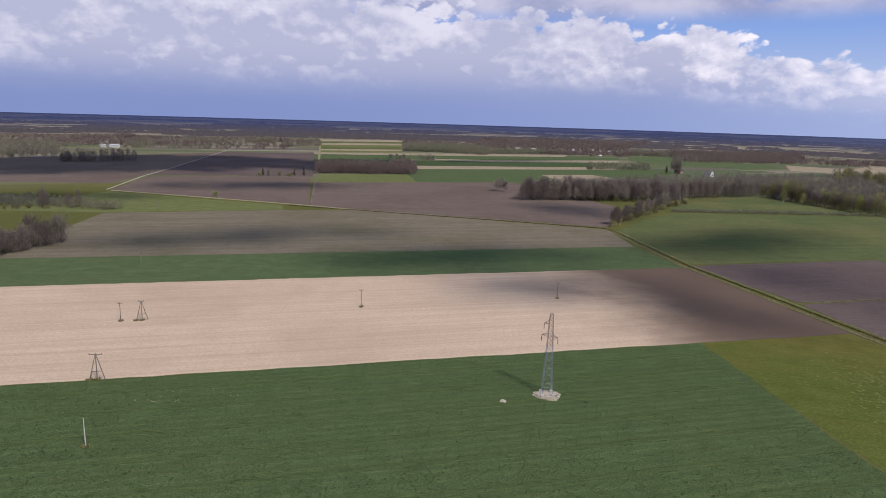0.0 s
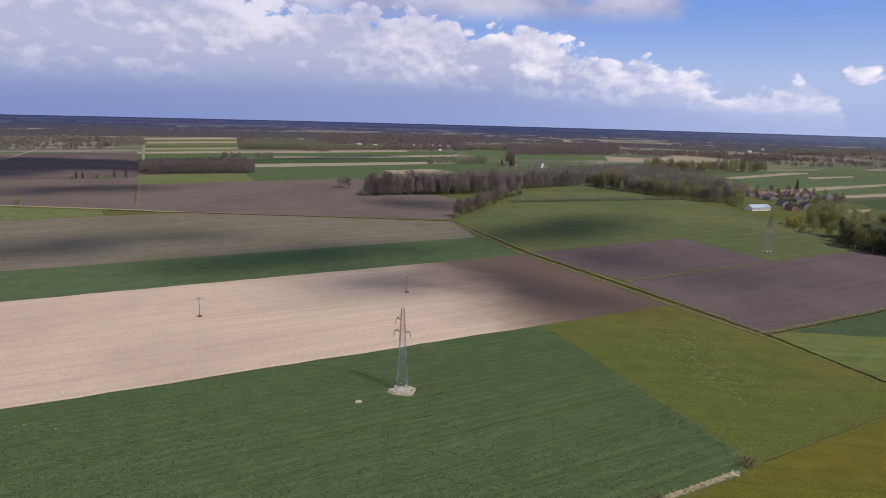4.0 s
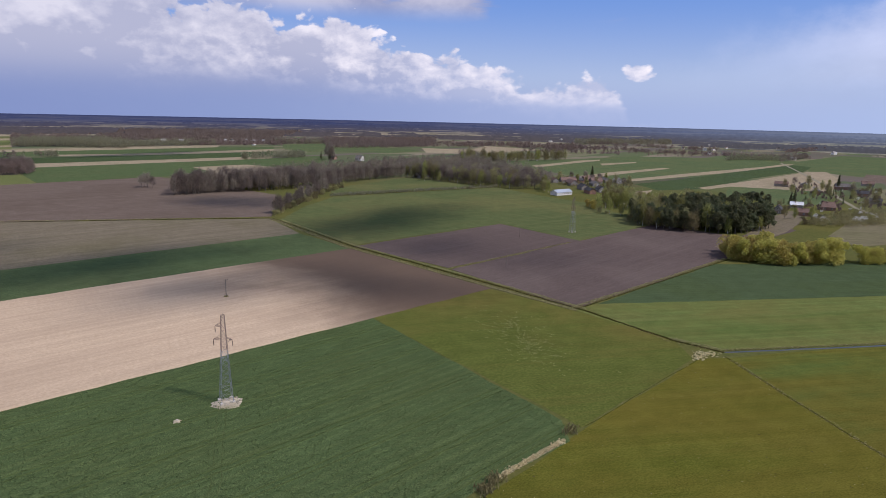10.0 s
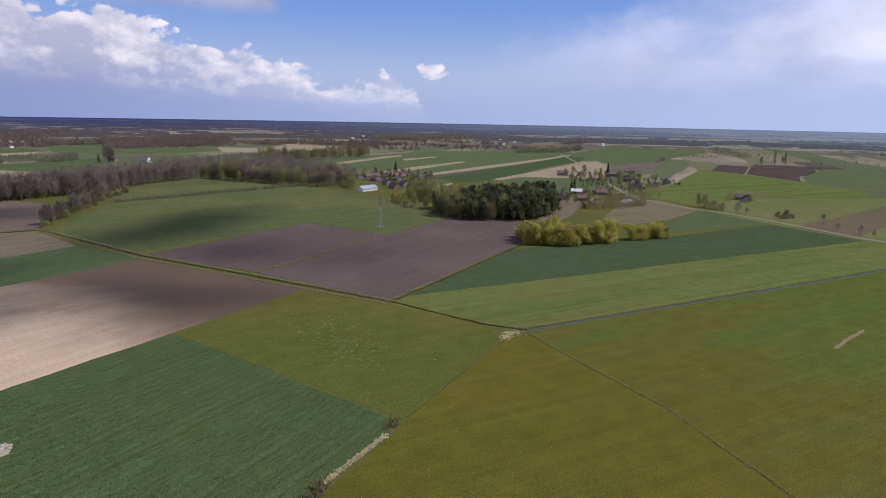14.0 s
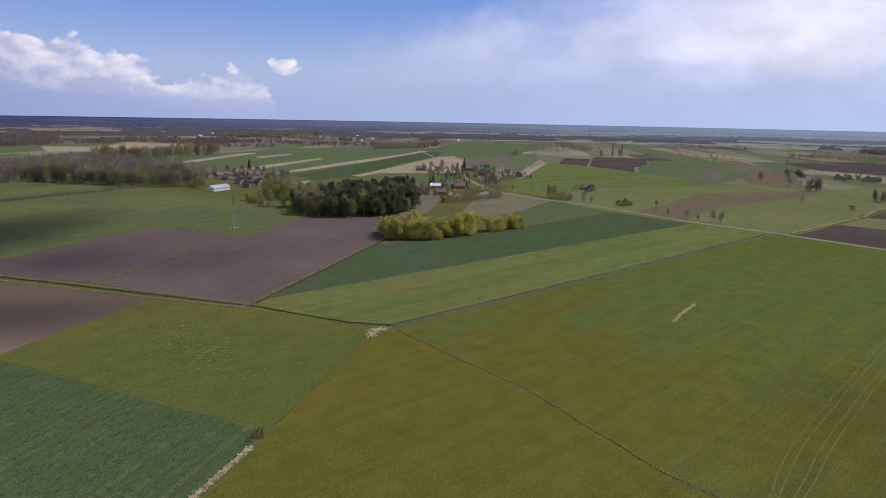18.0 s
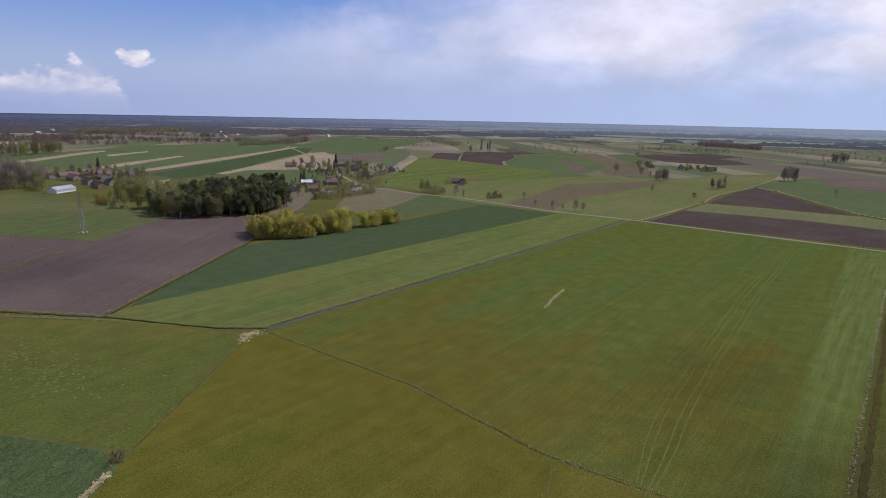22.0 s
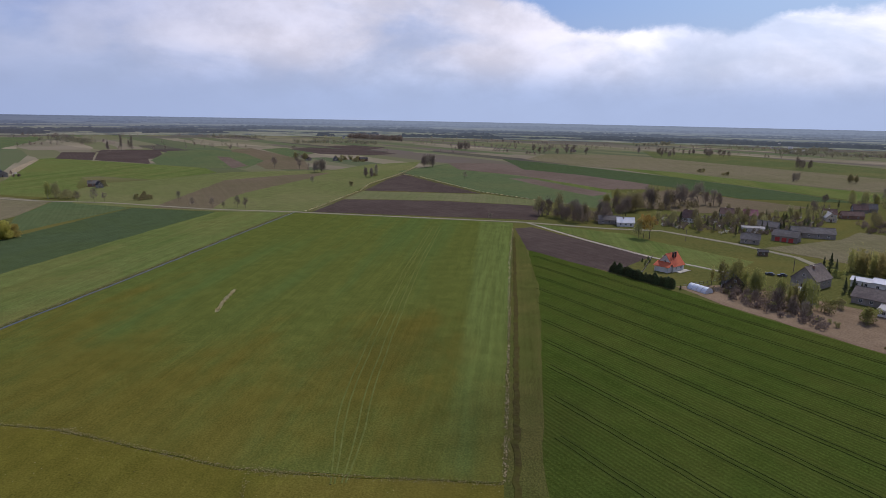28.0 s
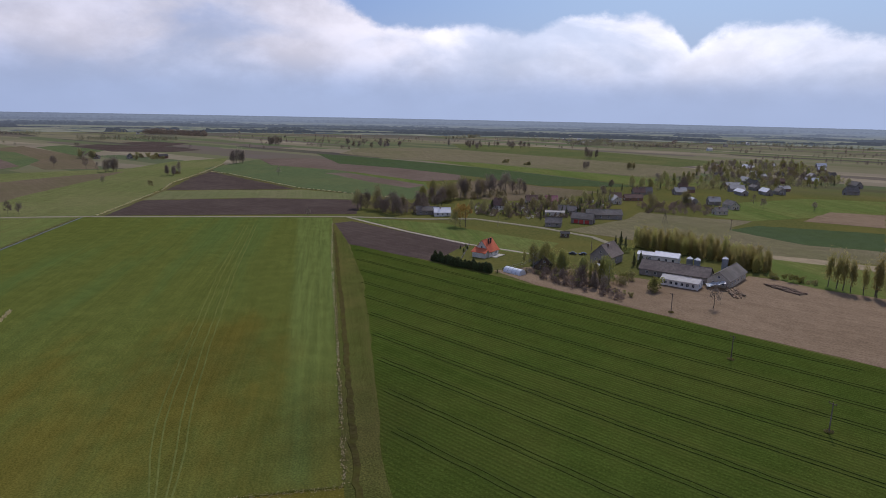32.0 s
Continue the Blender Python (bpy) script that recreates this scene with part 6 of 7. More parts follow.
house(203.5, -208.5, 28, 29, 10.5, 2.8, 3.2, "grey_wall", "slate_roof", "long grey livestock barn", "barn", 7, False)
house(224, -226, 31, 11, 7, 3.8, 1.4, "white_wall", "white_roof", "white farm hall with a pale metal roof", "barn", 3, False)
house(233, -222, 31, 8, 6, 3.2, 1.0, "white_wall", "white_roof", "low white annex with a pale metal roof", "shed", 2, False)
house(187.5, -222, -69, 24, 9, 3.2, 3.2, "cream_wall", "grey_roof", "grey roofed barn with cream plastered walls", "barn", 5, False)
house(297, -223, 60, 4.6, 3.2, 2.3, 0.8, "wood_wall", "dark_roof", "small dark cabin on legs beside the lane", "cabin", 1, False)

# the southern village
house(393, -194, 68, 11, 8, 2.8, 2.8, "white_wall", "white_roof", "grey house with a pale metal roof", windows=3)
house(403, -187, 68, 14, 7, 3.0, 2.4, "grey_wall", "grey_roof", "grey roofed farm building", "barn", 3, False)
house(405, -250, 35, 9, 8, 3.4, 4.6, "white_wall", "brown_roof", "cream house with a steep brown roof", windows=2)
house(420, -290, 62, 9, 8, 3.2, 3.6, "cream_wall", "brown_roof", "cream village house with a brown roof", windows=2)
house(410, -302, 62, 9, 8, 3.4, 3.6, "cream_wall", "violet_roof", "village house with a crimson metal roof", windows=2)
house(329, -240, 50, 10, 7, 2.8, 2.8, "grey_wall", "grey_roof", "grey farm shed beside the lane", "barn", 2, False)
house(332, -267, 215, 14, 9, 3.4, 3.0, "grey_wall", "grey_roof", "grey garage with red painted gates", "barn", 0, False, gate=3)
house(341, -293, 60, 24, 9, 3.2, 3.0, "grey_wall", "grey_roof", "long old grey barn", "barn", 4, False)
house(368, -282, 30, 16, 8, 3.0, 2.8, "grey_wall", "grey_roof", "grey roofed barn in a farmyard", "barn", 2, False)
house(363, -268, 60, 13, 5, 2.8, 0.8, "white_wall", "pale_roof", "low shed with a pale metal roof", "shed", 3, False)
VR = random.Random(12)
ROOFS = ["grey_roof", "grey_roof", "pale_roof", "brown_roof", "dark_roof", "brown_roof", "grey_roof", "pale_roof"]
WALLS = ["cream_wall", "white_wall", "cream_wall", "brick_wall", "grey_wall"]
ROOF_WORDS = {"white_roof": "white", "grey_roof": "grey", "pale_roof": "pale metal", "brown_roof": "brown", "dark_roof": "dark", "violet_roof": "crimson"}
WALL_WORDS = {"cream_wall": "cream", "white_wall": "white", "grey_wall": "grey", "brick_wall": "brick", "wood_wall": "wooden"}


def village(spots, base, group, big=1.0):
    """Farmhouses and barns at the spots: x, y and, where it is known, the roof."""
    for spot in spots:
        x, y = spot[:2]
        roof = spot[2] if len(spot) > 2 else VR.choice(ROOFS)
        wall = VR.choice(WALLS)
        barn = VR.random() < 0.5
        far = math.hypot(x, y) > 560
        wall = {"white_wall": "brick_wall", "cream_wall": "grey_wall"}.get(wall, wall) if far else wall
        house(x, y, base + VR.choice((0, 90, 0, 90, 8)), VR.uniform(10, 14) * (1.5 if barn else 1) * big, VR.uniform(7, 9) * big, VR.uniform(2.8, 3.6), VR.uniform(2.0, 3.8), wall, roof,
              f"{WALL_WORDS[wall]} {'barn' if barn else 'farmhouse'} with a {ROOF_WORDS[roof]} roof", "barn" if barn else "house", 0 if far and barn else (1 if far else 2), not barn, group=group)


village([(404, -384, "brown_roof"), (396, -357, "pale_roof"), (412, -372, "brown_roof"), (432, -419, "brown_roof"), (374, -419, "white_roof"), (322, -389, "grey_roof"), (339, -424, "grey_roof"), (360, -430, "pale_roof"), (418, -536, "pale_roof"),
         (419, -565, "grey_roof"), (403, -588, "pale_roof"), (440, -560, "pale_roof"), (396, -700, "grey_roof"), (470, -620), (455, -655), (500, -690, "pale_roof"), (520, -640), (588, -790, "white_roof"), (634, -780, "pale_roof"),
         (585, -955, "white_roof"), (540, -880, "white_roof"), (560, -830), (610, -870), (480, -760, "pale_roof"), (500, -820), (450, -730), (430, -480, "dark_roof"), (445, -600, "dark_roof"), (398, -516, "white_roof"), (390, -541, "white_roof"), (386, -556, "grey_roof"), (525, -714, "white_roof"), (477, -796, "grey_roof"), (442, -697, "white_roof"), (359, -626, "grey_roof"), (514, -749, "grey_roof"), (602, -803, "white_roof"), (420, -459, "pale_roof"), (434, -430, "grey_roof"), (452, -500, "brown_roof")], 62, "houses of the far village", 0.82)
# the roadside village to the east
house(575, 315, 125, 11, 9, 3.2, 4.2, "brick_wall", "brown_roof", "brown house with a steep hipped roof", windows=2, hip=1.2)
village([(514, 323, "dark_roof"), (564, 337, "white_roof"), (520, 304, "brown_roof"), (738, 461, "brown_roof"), (762, 447, "grey_roof"), (703, 399, "dark_roof"), (780, 411, "grey_roof"), (859, 424, "brown_roof"), (727, 364, "dark_roof"), (669, 322, "dark_roof"), (706, 318, "grey_roof"), (745, 321, "dark_roof")], 118, "houses of the roadside village", 0.95)
# the farm behind the lane, the hamlet, the farms to the north
village([(635, 197, "dark_roof"), (647, 206, "grey_roof")], 20, "farm behind the lane", 0.65)
house(417, 488, 8, 22, 9, 3.0, 2.2, "white_wall", "blue_roof", "long white shed with a pale blue metal roof", "barn", 7, False)
village([(489, 585, "brown_roof"), (503, 577, "brown_roof"), (490, 556, "brown_roof"), (529, 592, "grey_roof"), (529, 558, "brown_roof"), (554, 569, "grey_roof"), (562, 556, "pale_roof"), (453, 486, "dark_roof"), (473, 492, "dark_roof"), (471, 516, "dark_roof"), (510, 540, "grey_roof"), (515, 575, "dark_roof"), (541, 583, "brown_roof")], -20, "houses of the hamlet", 0.9)
village([(372, 1005, "dark_roof"), (362, 686, "grey_roof"), (378, 692, "pale_roof"), (398, 708, "grey_roof"), (184, 1640, "pale_roof"), (225, 1644, "pale_roof"), (394, 1633, "pale_roof"), (997, 10, "dark_roof"), (992, -30, "grey_roof"), (988, -72, "dark_roof"), (1275, -540, "grey_roof"), (-746, 1325, "pale_roof"), (-715, 1336, "pale_roof"), (-690, 1330), (171, 1850, "pale_roof"), (194, 1830, "pale_roof"), (378, 1676, "pale_roof"), (383, 1575, "brown_roof"), (340, 1700), (300, 1760), (420, 1640)], 15, "farms on the northern plain", 0.75)
house(402, 968, -60, 12, 9, 4.2, 4.5, "white_wall", "grey_roof", "white gabled house behind the bare wood", windows=2)
house(-655, 1240, 12, 34, 10, 4.0, 2.2, "white_wall", "pale_roof", "long white farm hall in the distance", "barn", 8, False)
FR = random.Random(31)
for i in range(46):                                     # specks of villages far off
    r, a = FR.uniform(1500, 2350), radians(FR.choice((8, 12, 15, 40, 52, 60, 95, 130, 142)) + FR.uniform(-3, 3))
    x, y = r * math.sin(a), r * math.cos(a)
    root = thing("house", "small far pale house among trees", "house", "far houses on the plain")
    root.matrix_basis = pose(x, y, rise(r), 0, 0, FR.uniform(0, 180))
    s = FR.uniform(0.6, 1.1)
    part("wall", box(bmesh.new(), (12 * s, 9 * s, 5 * s), (0, 0, 2.4 * s)), M[FR.choice(("white_wall", "cream_wall"))], root)
    bm = bmesh.new()
    p = [bm.verts.new(v) for v in ((-6.5 * s, -5 * s, 4.8 * s), (6.5 * s, -5 * s, 4.8 * s), (6.5 * s, 5 * s, 4.8 * s), (-6.5 * s, 5 * s, 4.8 * s), (-6.5 * s, 0, 8 * s), (6.5 * s, 0, 8 * s))]
    for f in ((0, 1, 5, 4), (2, 3, 4, 5), (1, 2, 5), (3, 0, 4), (3, 2, 1, 0)):
        bm.faces.new([p[i] for i in f])
    part("roof", bm, M[FR.choice(("pale_roof", "grey_roof", "brown_roof"))], root)

# ---- farm things ----


def lathe(bm, rings, sides=20):
    """Rings of (radius, height) joined to a round body."""
    loops = [[bm.verts.new((r * math.cos(i * math.tau / sides), r * math.sin(i * math.tau / sides), z)) for i in range(sides)] for r, z in rings]
    for a, b in zip(loops, loops[1:]):
        for i in range(sides):
            bm.faces.new((a[i], a[(i + 1) % sides], b[(i + 1) % sides], b[i]))
    bm.faces.new(loops[0][::-1]), bm.faces.new(loops[-1])
    return bm


def silo(x, y, r, h):
    root = thing("grain_silo", "round grey steel grain silo with a conical lid", "silo", "steel silos of the farm")
    root.matrix_basis = pose(x, y, 0)
    rings = [(r, -0.2)]
    z = 0.0
    while z < h:
        rings += [(r + 0.03, z + 0.1), (r - 0.02, z + 0.4)]
        z += 0.6
    part("body", lathe(bmesh.new(), rings + [(r, h + 0.2)]), M["steel"], root)
    part("lid", lathe(bmesh.new(), [(r + 0.1, h + 0.2), (r * 0.55, h + 0.2 + r * 0.35), (0.25, h + r * 0.62), (0.2, h + r * 0.62 + 0.3)]), M["white_roof"], root, "pale conical lid")
    bm = bmesh.new()
    for s in (-0.22, 0.22):
        tube(bm, (r + 0.12, s, 0), (r + 0.12, s, h), 0.03, sides=4)
    for i in range(int(h / 0.4)):
        tube(bm, (r + 0.12, -0.22, 0.3 + i * 0.4), (r + 0.12, 0.22, 0.3 + i * 0.4), 0.02, sides=4)
    part("ladder", bm, M["steel"], root)


silo(210.5, -225.5, 1.45, 5.0), silo(207.5, -227, 1.45, 4.9), silo(197.5, -233, 1.35, 7.0)


def greenhouse(x, y, heading):
    root = thing("polytunnel", "small polytunnel with milky white foil", "greenhouse")
    root.matrix_basis = pose(x, y, 0, 0, 0, heading)
    bm, l, w = bmesh.new(), 4.8, 2.2
    arcs = [[bm.verts.new((l * (i / 4 - 1), w * math.cos(j * math.pi / 10), -0.05 + 2.4 * math.sin(j * math.pi / 10))) for j in range(11)] for i in range(9)]
    for a, b in zip(arcs, arcs[1:]):
        for j in range(10):
            bm.faces.new((a[j], a[j + 1], b[j + 1], b[j]))
    bm.faces.new(arcs[0]), bm.faces.new(arcs[-1])
    part("foil", bm, M["plastic"], root)
    for i in range(0, 9, 2):
        bm = bmesh.new()
        for j in range(10):
            p, q = [(l * (i / 4 - 1), (w + 0.03) * math.cos(t * math.pi / 10), -0.05 + 2.44 * math.sin(t * math.pi / 10)) for t in (j, j + 1)]
            tube(bm, p, q, 0.05, sides=4)
        part("hoop", bm, M["steel"], root)
    part("door", box(bmesh.new(), (0.06, 1.2, 1.8), (l + 0.03, 0, 0.9)), M["frame"], root)


greenhouse(238.5, -146.5, 15)


def tarpaulin():
    bm = bmesh.new()
    rng = random.Random(3)
    grid = [[bm.verts.new((i * 0.9, j * 1.0, 3.0 - 0.22 * i + 0.25 * math.sin(i * 1.7 + j) + rng.uniform(-0.1, 0.1))) for j in range(6)] for i in range(9)]
    for a, b in zip(grid, grid[1:]):
        for j in range(5):
            bm.faces.new((a[j], a[j + 1], b[j + 1], b[j]))
    bmesh.ops.solidify(bm, geom=bm.faces[:], thickness=0.05)
    root = thing("tarpaulin_shelter", "white tarpaulin sheet stretched over farm stores", "shelter")
    root.matrix_basis = pose(182.0, -212.6, 0, 0, 0, 51)
    part("sheet", bm, M["plastic"], root)
    for x, y in ((0, 0), (7.2, 0), (0, 5), (7.2, 5), (3.6, 0), (3.6, 5)):
        part("post", tube(bmesh.new(), (x, y, -0.2), (x, y, 2.9 - 0.25 * x), 0.08, sides=6, cap=True), M["pole_wood"], root)


tarpaulin()


def log_pile(x, y, heading, n, seed):
    rng = random.Random(seed)
    for i in range(n):
        root = tagged(new("log"), "felled brown log lying on bare soil", "log", "felled logs beside the farm")
        lx, ly = rng.uniform(-7, 7), rng.uniform(-2.2, 2.2)
        r, z = rng.uniform(0.24, 0.46), rng.choice((0.3, 0.3, 0.6))
        root.matrix_basis = pose(x, y, 0, 0, 0, heading) @ pose(lx, ly, z, 0, 0, rng.uniform(-25, 25))
        h = rng.uniform(1.4, 2.8)
        bm = bmesh.new()
        tube(bm, (-h, 0, 0), (0, rng.uniform(-0.1, 0.1), 0.02), r, r * 0.95, 8)
        tube(bm, (0, 0, 0.02), (h, 0, 0), r * 0.95, r * 0.85, 8)
        part("bark", bm, M["log"], root)
        for s, rr in ((-h - 0.005, r), (h + 0.005, r * 0.85)):
            part("cut_end", tube(bmesh.new(), (s - 0.02, 0, 0), (s + 0.02, 0, 0), rr * 0.97, rr * 0.97, 8, True), M["tan"], root)


log_pile(173.5, -209, -40, 38, 1), log_pile(168.5, -233.5, -8, 40, 2)


def car(x, y, heading):
    root = thing("parked_car", "dark parked car in a farmyard", "car")
    root.matrix_basis = pose(x, y, 0, 0, 0, heading)
    bm = box(bmesh.new(), (4.2, 1.7, 0.6), (0, 0, 0.6), 0, 0.12)
    part("body", bm, M["car_paint"], root)
    bm = bmesh.new()
    made = bmesh.ops.create_cube(bm, size=1.0, matrix=Matrix.Translation((-0.2, 0, 1.13)) @ Matrix.Diagonal((2.3, 1.5, 0.55, 1)))
    for v in made["verts"]:
        if v.co.z > 1.1:
            v.co.x = -0.2 + (v.co.x + 0.2) * 0.7
            v.co.y *= 0.85
    part("cabin", bm, M["glass"], root)
    for sx in (-1.3, 1.3):
        for sy in (-0.82, 0.82):
            wheel = part("wheel", tube(bmesh.new(), (sx, sy - 0.1, 0.32), (sx, sy + 0.1, 0.32), 0.32, 0.32, 12, True), M["rubber"], root)
            part("rim", tube(bmesh.new(), (sx, sy - 0.115, 0.32), (sx, sy + 0.115, 0.32), 0.19, 0.19, 8, True), M["steel"], wheel)


car(258, -196, 40), car(255, -200, 70), car(532, 312, 20)

# ---- power lines ----


def pylon(x, y, heading, label):
    """A lattice tower 23.5 m high with three short arms and hanging insulators."""
    root = thing("power_pylon", label, "pylon", "lattice pylons of the power line")
    root.matrix_basis = pose(x, y, 0, 0, 0, heading)

    def half(z):
        return 1.5 + (0.80 - 1.5) * z / 14 if z < 14 else 0.80 + (0.42 - 0.80) * (z - 14) / 9.5
    levels = [0, 2.6, 5.0, 7.2, 9.2, 11.0, 12.6, 14.0, 15.4, 16.8, 18.2, 19.6, 21.0, 22.3, 23.5]
    sign = ((-1, -1), (1, -1), (1, 1), (-1, 1))
    for sx, sy in sign:
        part("leg", tube(bmesh.new(), (sx * half(0), sy * half(0), 0), (sx * half(14), sy * half(14), 14), 0.075, 0.06, 4), M["steel"], root)
        part("upper_leg", tube(bmesh.new(), (sx * half(14), sy * half(14), 14), (sx * half(23.5), sy * half(23.5), 23.5), 0.06, 0.045, 4), M["rusty_steel"], root, "rusty dark upper leg")
    for a, b in zip(levels, levels[1:]):
        metal = M["steel"] if b <= 14 else M["rusty_steel"]
        ha, hb = half(a), half(b)
        for (px, py), (qx, qy) in zip(sign, sign[1:] + sign[:1]):
            for p, q in (((px * ha, py * ha, a), (qx * hb, qy * hb, b)), ((qx * ha, qy * ha, a), (px * hb, py * hb, b)), ((px * hb, py * hb, b), (qx * hb, qy * hb, b))):
                part("brace", tube(bmesh.new(), p, q, 0.027, sides=4), metal, root)
    for z, side, reach in ((17.2, -1, 2.4), (16.4, 1, 2.1), (20.6, -1, 1.9)):
        bm = bmesh.new()
        h = half(z)
        for s in (-1, 1):
            tube(bm, (side * h, s * h, z), (side * reach, 0, z + 0.3), 0.06, sides=4)
            tube(bm, (side * h, s * h, z + 1.0), (side * reach, 0, z + 0.3), 0.05, sides=4)
        tube(bm, (side * (h + reach) / 2, 0.15, z + 0.1), (side * (h + reach) / 2, -0.15, z + 0.6), 0.04, sides=4)
        arm = part("arm", bm, M["rusty_steel"], root)
        part("insulator", lathe(bmesh.new(), [(0.05, -1.7), (0.13, -1.5), (0.05, -1.35), (0.13, -1.2), (0.05, -1.05), (0.13, -0.9), (0.05, -0.75), (0.13, -0.6), (0.05, -0.4), (0.05, 0.0)], 8), M["glazed"], arm).matrix_basis = Matrix.Translation((side * reach, 0, z + 0.3))
    part("peak", tube(bmesh.new(), (0, 0, 23.4), (0, 0, 24.0), 0.1, 0.04, 4, True), M["rusty_steel"], root)
    for sx, sy in sign:
        part("footing", box(bmesh.new(), (0.8, 0.8, 1.1), (sx * 1.5, sy * 1.5, 0.1), 0, 0.08), M["concrete"], root)


pylon(30.3, 165.2, 0, "tall steel lattice pylon in the rape field")
pylon(284, 321, 10, "tall steel lattice pylon in the grazing meadow")


def pole(x, y, h, arm=True, prop=False, label="wooden power pole with a crossarm", heading=0, material="pole_wood", cross=1.8):
    root = thing("power_pole", label, "pole", "power poles in the fields")
    root.matrix_basis = pose(x, y, 0, 0, 0, heading)
    part("shaft", tube(bmesh.new(), (0, 0, -0.5), (0, 0, h), 0.17, 0.11, 8, True), M[material], root)
    if arm:
        a = part("crossarm", box(bmesh.new(), (cross, 0.12, 0.14), (0, 0.14, h - 0.45), 0, 0.02), M["rusty_steel"], root)
        for s in (-0.9, 0.0, 0.9):
            part("insulator", lathe(bmesh.new(), [(0.03, 0), (0.09, 0.1), (0.05, 0.2), (0.08, 0.3), (0.03, 0.38)], 8), M["glazed"], a).matrix_basis = Matrix.Translation((s * cross / 2, 0.14, h - 0.36))
    if prop:
        for s in (-1, 1):
            part("prop", tube(bmesh.new(), (s * 2.0, s * 0.4, -0.4), (s * 0.14, 0, h - 0.6), 0.15, 0.11, 6, True), M[material], root)
        part("tie", box(bmesh.new(), (2.6, 0.14, 0.16), (0, 0.1, h * 0.32), 0, 0.02), M[material], root)
    return root


pole(-79.2, 129.7, 7.0, False, False, "bare pale concrete pole in the rape field", 0, "concrete")
pole(-96, 165.5, 8.0, True, True, "braced wooden power pole with propped legs", 10, cross=3.6)
pole(-108, 217.5, 7.6, True, True, "braced wooden power pole with propped legs", 20)
pole(-115, 216, 7.0), pole(-149, 303, 7.0), pole(-32, 242, 7.4), pole(50, 263, 7.4), pole(-220, 481, 7.0)
pole(167, -165, 7.2), pole(127, -145, 7.4), pole(88, -127, 7.4), pole(310, -319, 8.0, True, True, "braced wooden pole in tan soil"), pole(273, -337, 7.0), pole(262, -212, 7.0, False), pole(340, -205, 7.2)
pole(185, 258, 6.5, False), pole(240, 320, 6.5, False)


def rubble(name, label, x, y, n, spread, size, material, seed):
    """A heap of broken pieces, each a stone of its own."""
    rng = random.Random(seed)
    root = thing(name, label, "rubble")
    root.matrix_basis = pose(x, y, 0)
    for i in range(n):
        bm = bmesh.new()
        bmesh.ops.create_icosphere(bm, subdivisions=1, radius=1.0)
        for v in bm.verts:
            v.co *= rng.uniform(0.75, 1.15)
        s = size * rng.uniform(0.5, 1.3)
        a, d = rng.uniform(0, 6.28), spread * math.sqrt(rng.random())
        bmesh.ops.scale(bm, vec=(s, s * rng.uniform(0.6, 1), s * 0.45), verts=bm.verts)
        bmesh.ops.translate(bm, vec=(math.cos(a) * d, math.sin(a) * d * 0.7, s * 0.25 + 0.3), verts=bm.verts)
        part("stone", bm, M[material], root)


def sand_patch(x, y, r, seed, label):
    """A low bare mound with a ragged outline."""
    rng, verts, faces, n = random.Random(seed), [(0, 0, 0.42)], [], 22
    for k, f in enumerate((0.55, 0.85, 1.0)):
        for i in range(n):
            a = i * math.tau / n
            d = r * f * (0.78 + 0.3 * noise.noise(Vector((math.cos(a) * 1.6, math.sin(a) * 1.6, seed))) + rng.uniform(-0.05, 0.09))
            verts.append((d * math.cos(a) * 1.15, d * math.sin(a) * 0.85, (0.36, 0.22, 0.02)[k] + rng.uniform(-0.04, 0.06) * (k < 2)))
    for i in range(n):
        faces.append((0, 1 + i, 1 + (i + 1) % n))
        for k in (0, 1):
            faces.append((1 + k * n + i, 1 + (k + 1) * n + i, 1 + (k + 1) * n + (i + 1) % n, 1 + k * n + (i + 1) % n))
    ob = tagged(new("sand_patch", mesh_of("sand_patch", verts, faces, M["sand"])), label, "ground", kind="structure")
    ob.location = (x, y, 0.0)


M["sand"] = surface("trodden_pale_sand", ((0.36, 0.30, 0.21), (0.52, 0.45, 0.34), (0.20, 0.17, 0.09)), 0.7, 0.95, 0.05, 2.0)
sand_patch(30.3, 164.4, 4.4, 3, "pale trodden sand round the pylon foot")
sand_patch(17.6, 159.6, 1.2, 5, "small pale heap of sand in the crop")
rubble("rubble_heap", "pale broken concrete and sand round the pylon foot", 30.3, 164.6, 40, 3.6, 0.34, "lane", 4)
rubble("stone_heap", "pale heap of stones in the crop", 17.6, 159.6, 7, 0.7, 0.35, "lane", 5)

# ---- garden fence of the red roofed house ----


def fence(points, gap, h, label):
    root = thing("garden_fence", label, "fence")
    for (x0, y0), (x1, y1) in zip(points, points[1:]):
        n = max(1, int(math.hypot(x1 - x0, y1 - y0) / gap))
        for i in range(n):
            f = i / n
            part("post", box(bmesh.new(), (0.14, 0.14, h + 0.3), (x0 + (x1 - x0) * f, y0 + (y1 - y0) * f, h / 2 - 0.1), 0, 0.02), M["rusty_steel"], root)
        for z in (0.35, h - 0.1):
            part("rail", tube(bmesh.new(), (x0, y0, z), (x1, y1, z), 0.03, sides=4), M["steel"], root)


fence([(301, -161), (285, -149), (268, -136)], 2.4, 1.3, "thin garden fence of dark posts and rails")
fence([(262, -179), (250, -160), (244, -142)], 2.4, 1.3, "thin garden fence behind the lawn")

# ---- tractor tracks, reeds, tufts ----
M["rut_crop"] = surface("dark_crop_rut", ((0.060, 0.083, 0.028), (0.086, 0.112, 0.041), (0.068, 0.087, 0.033)), 0.5, 0.95)
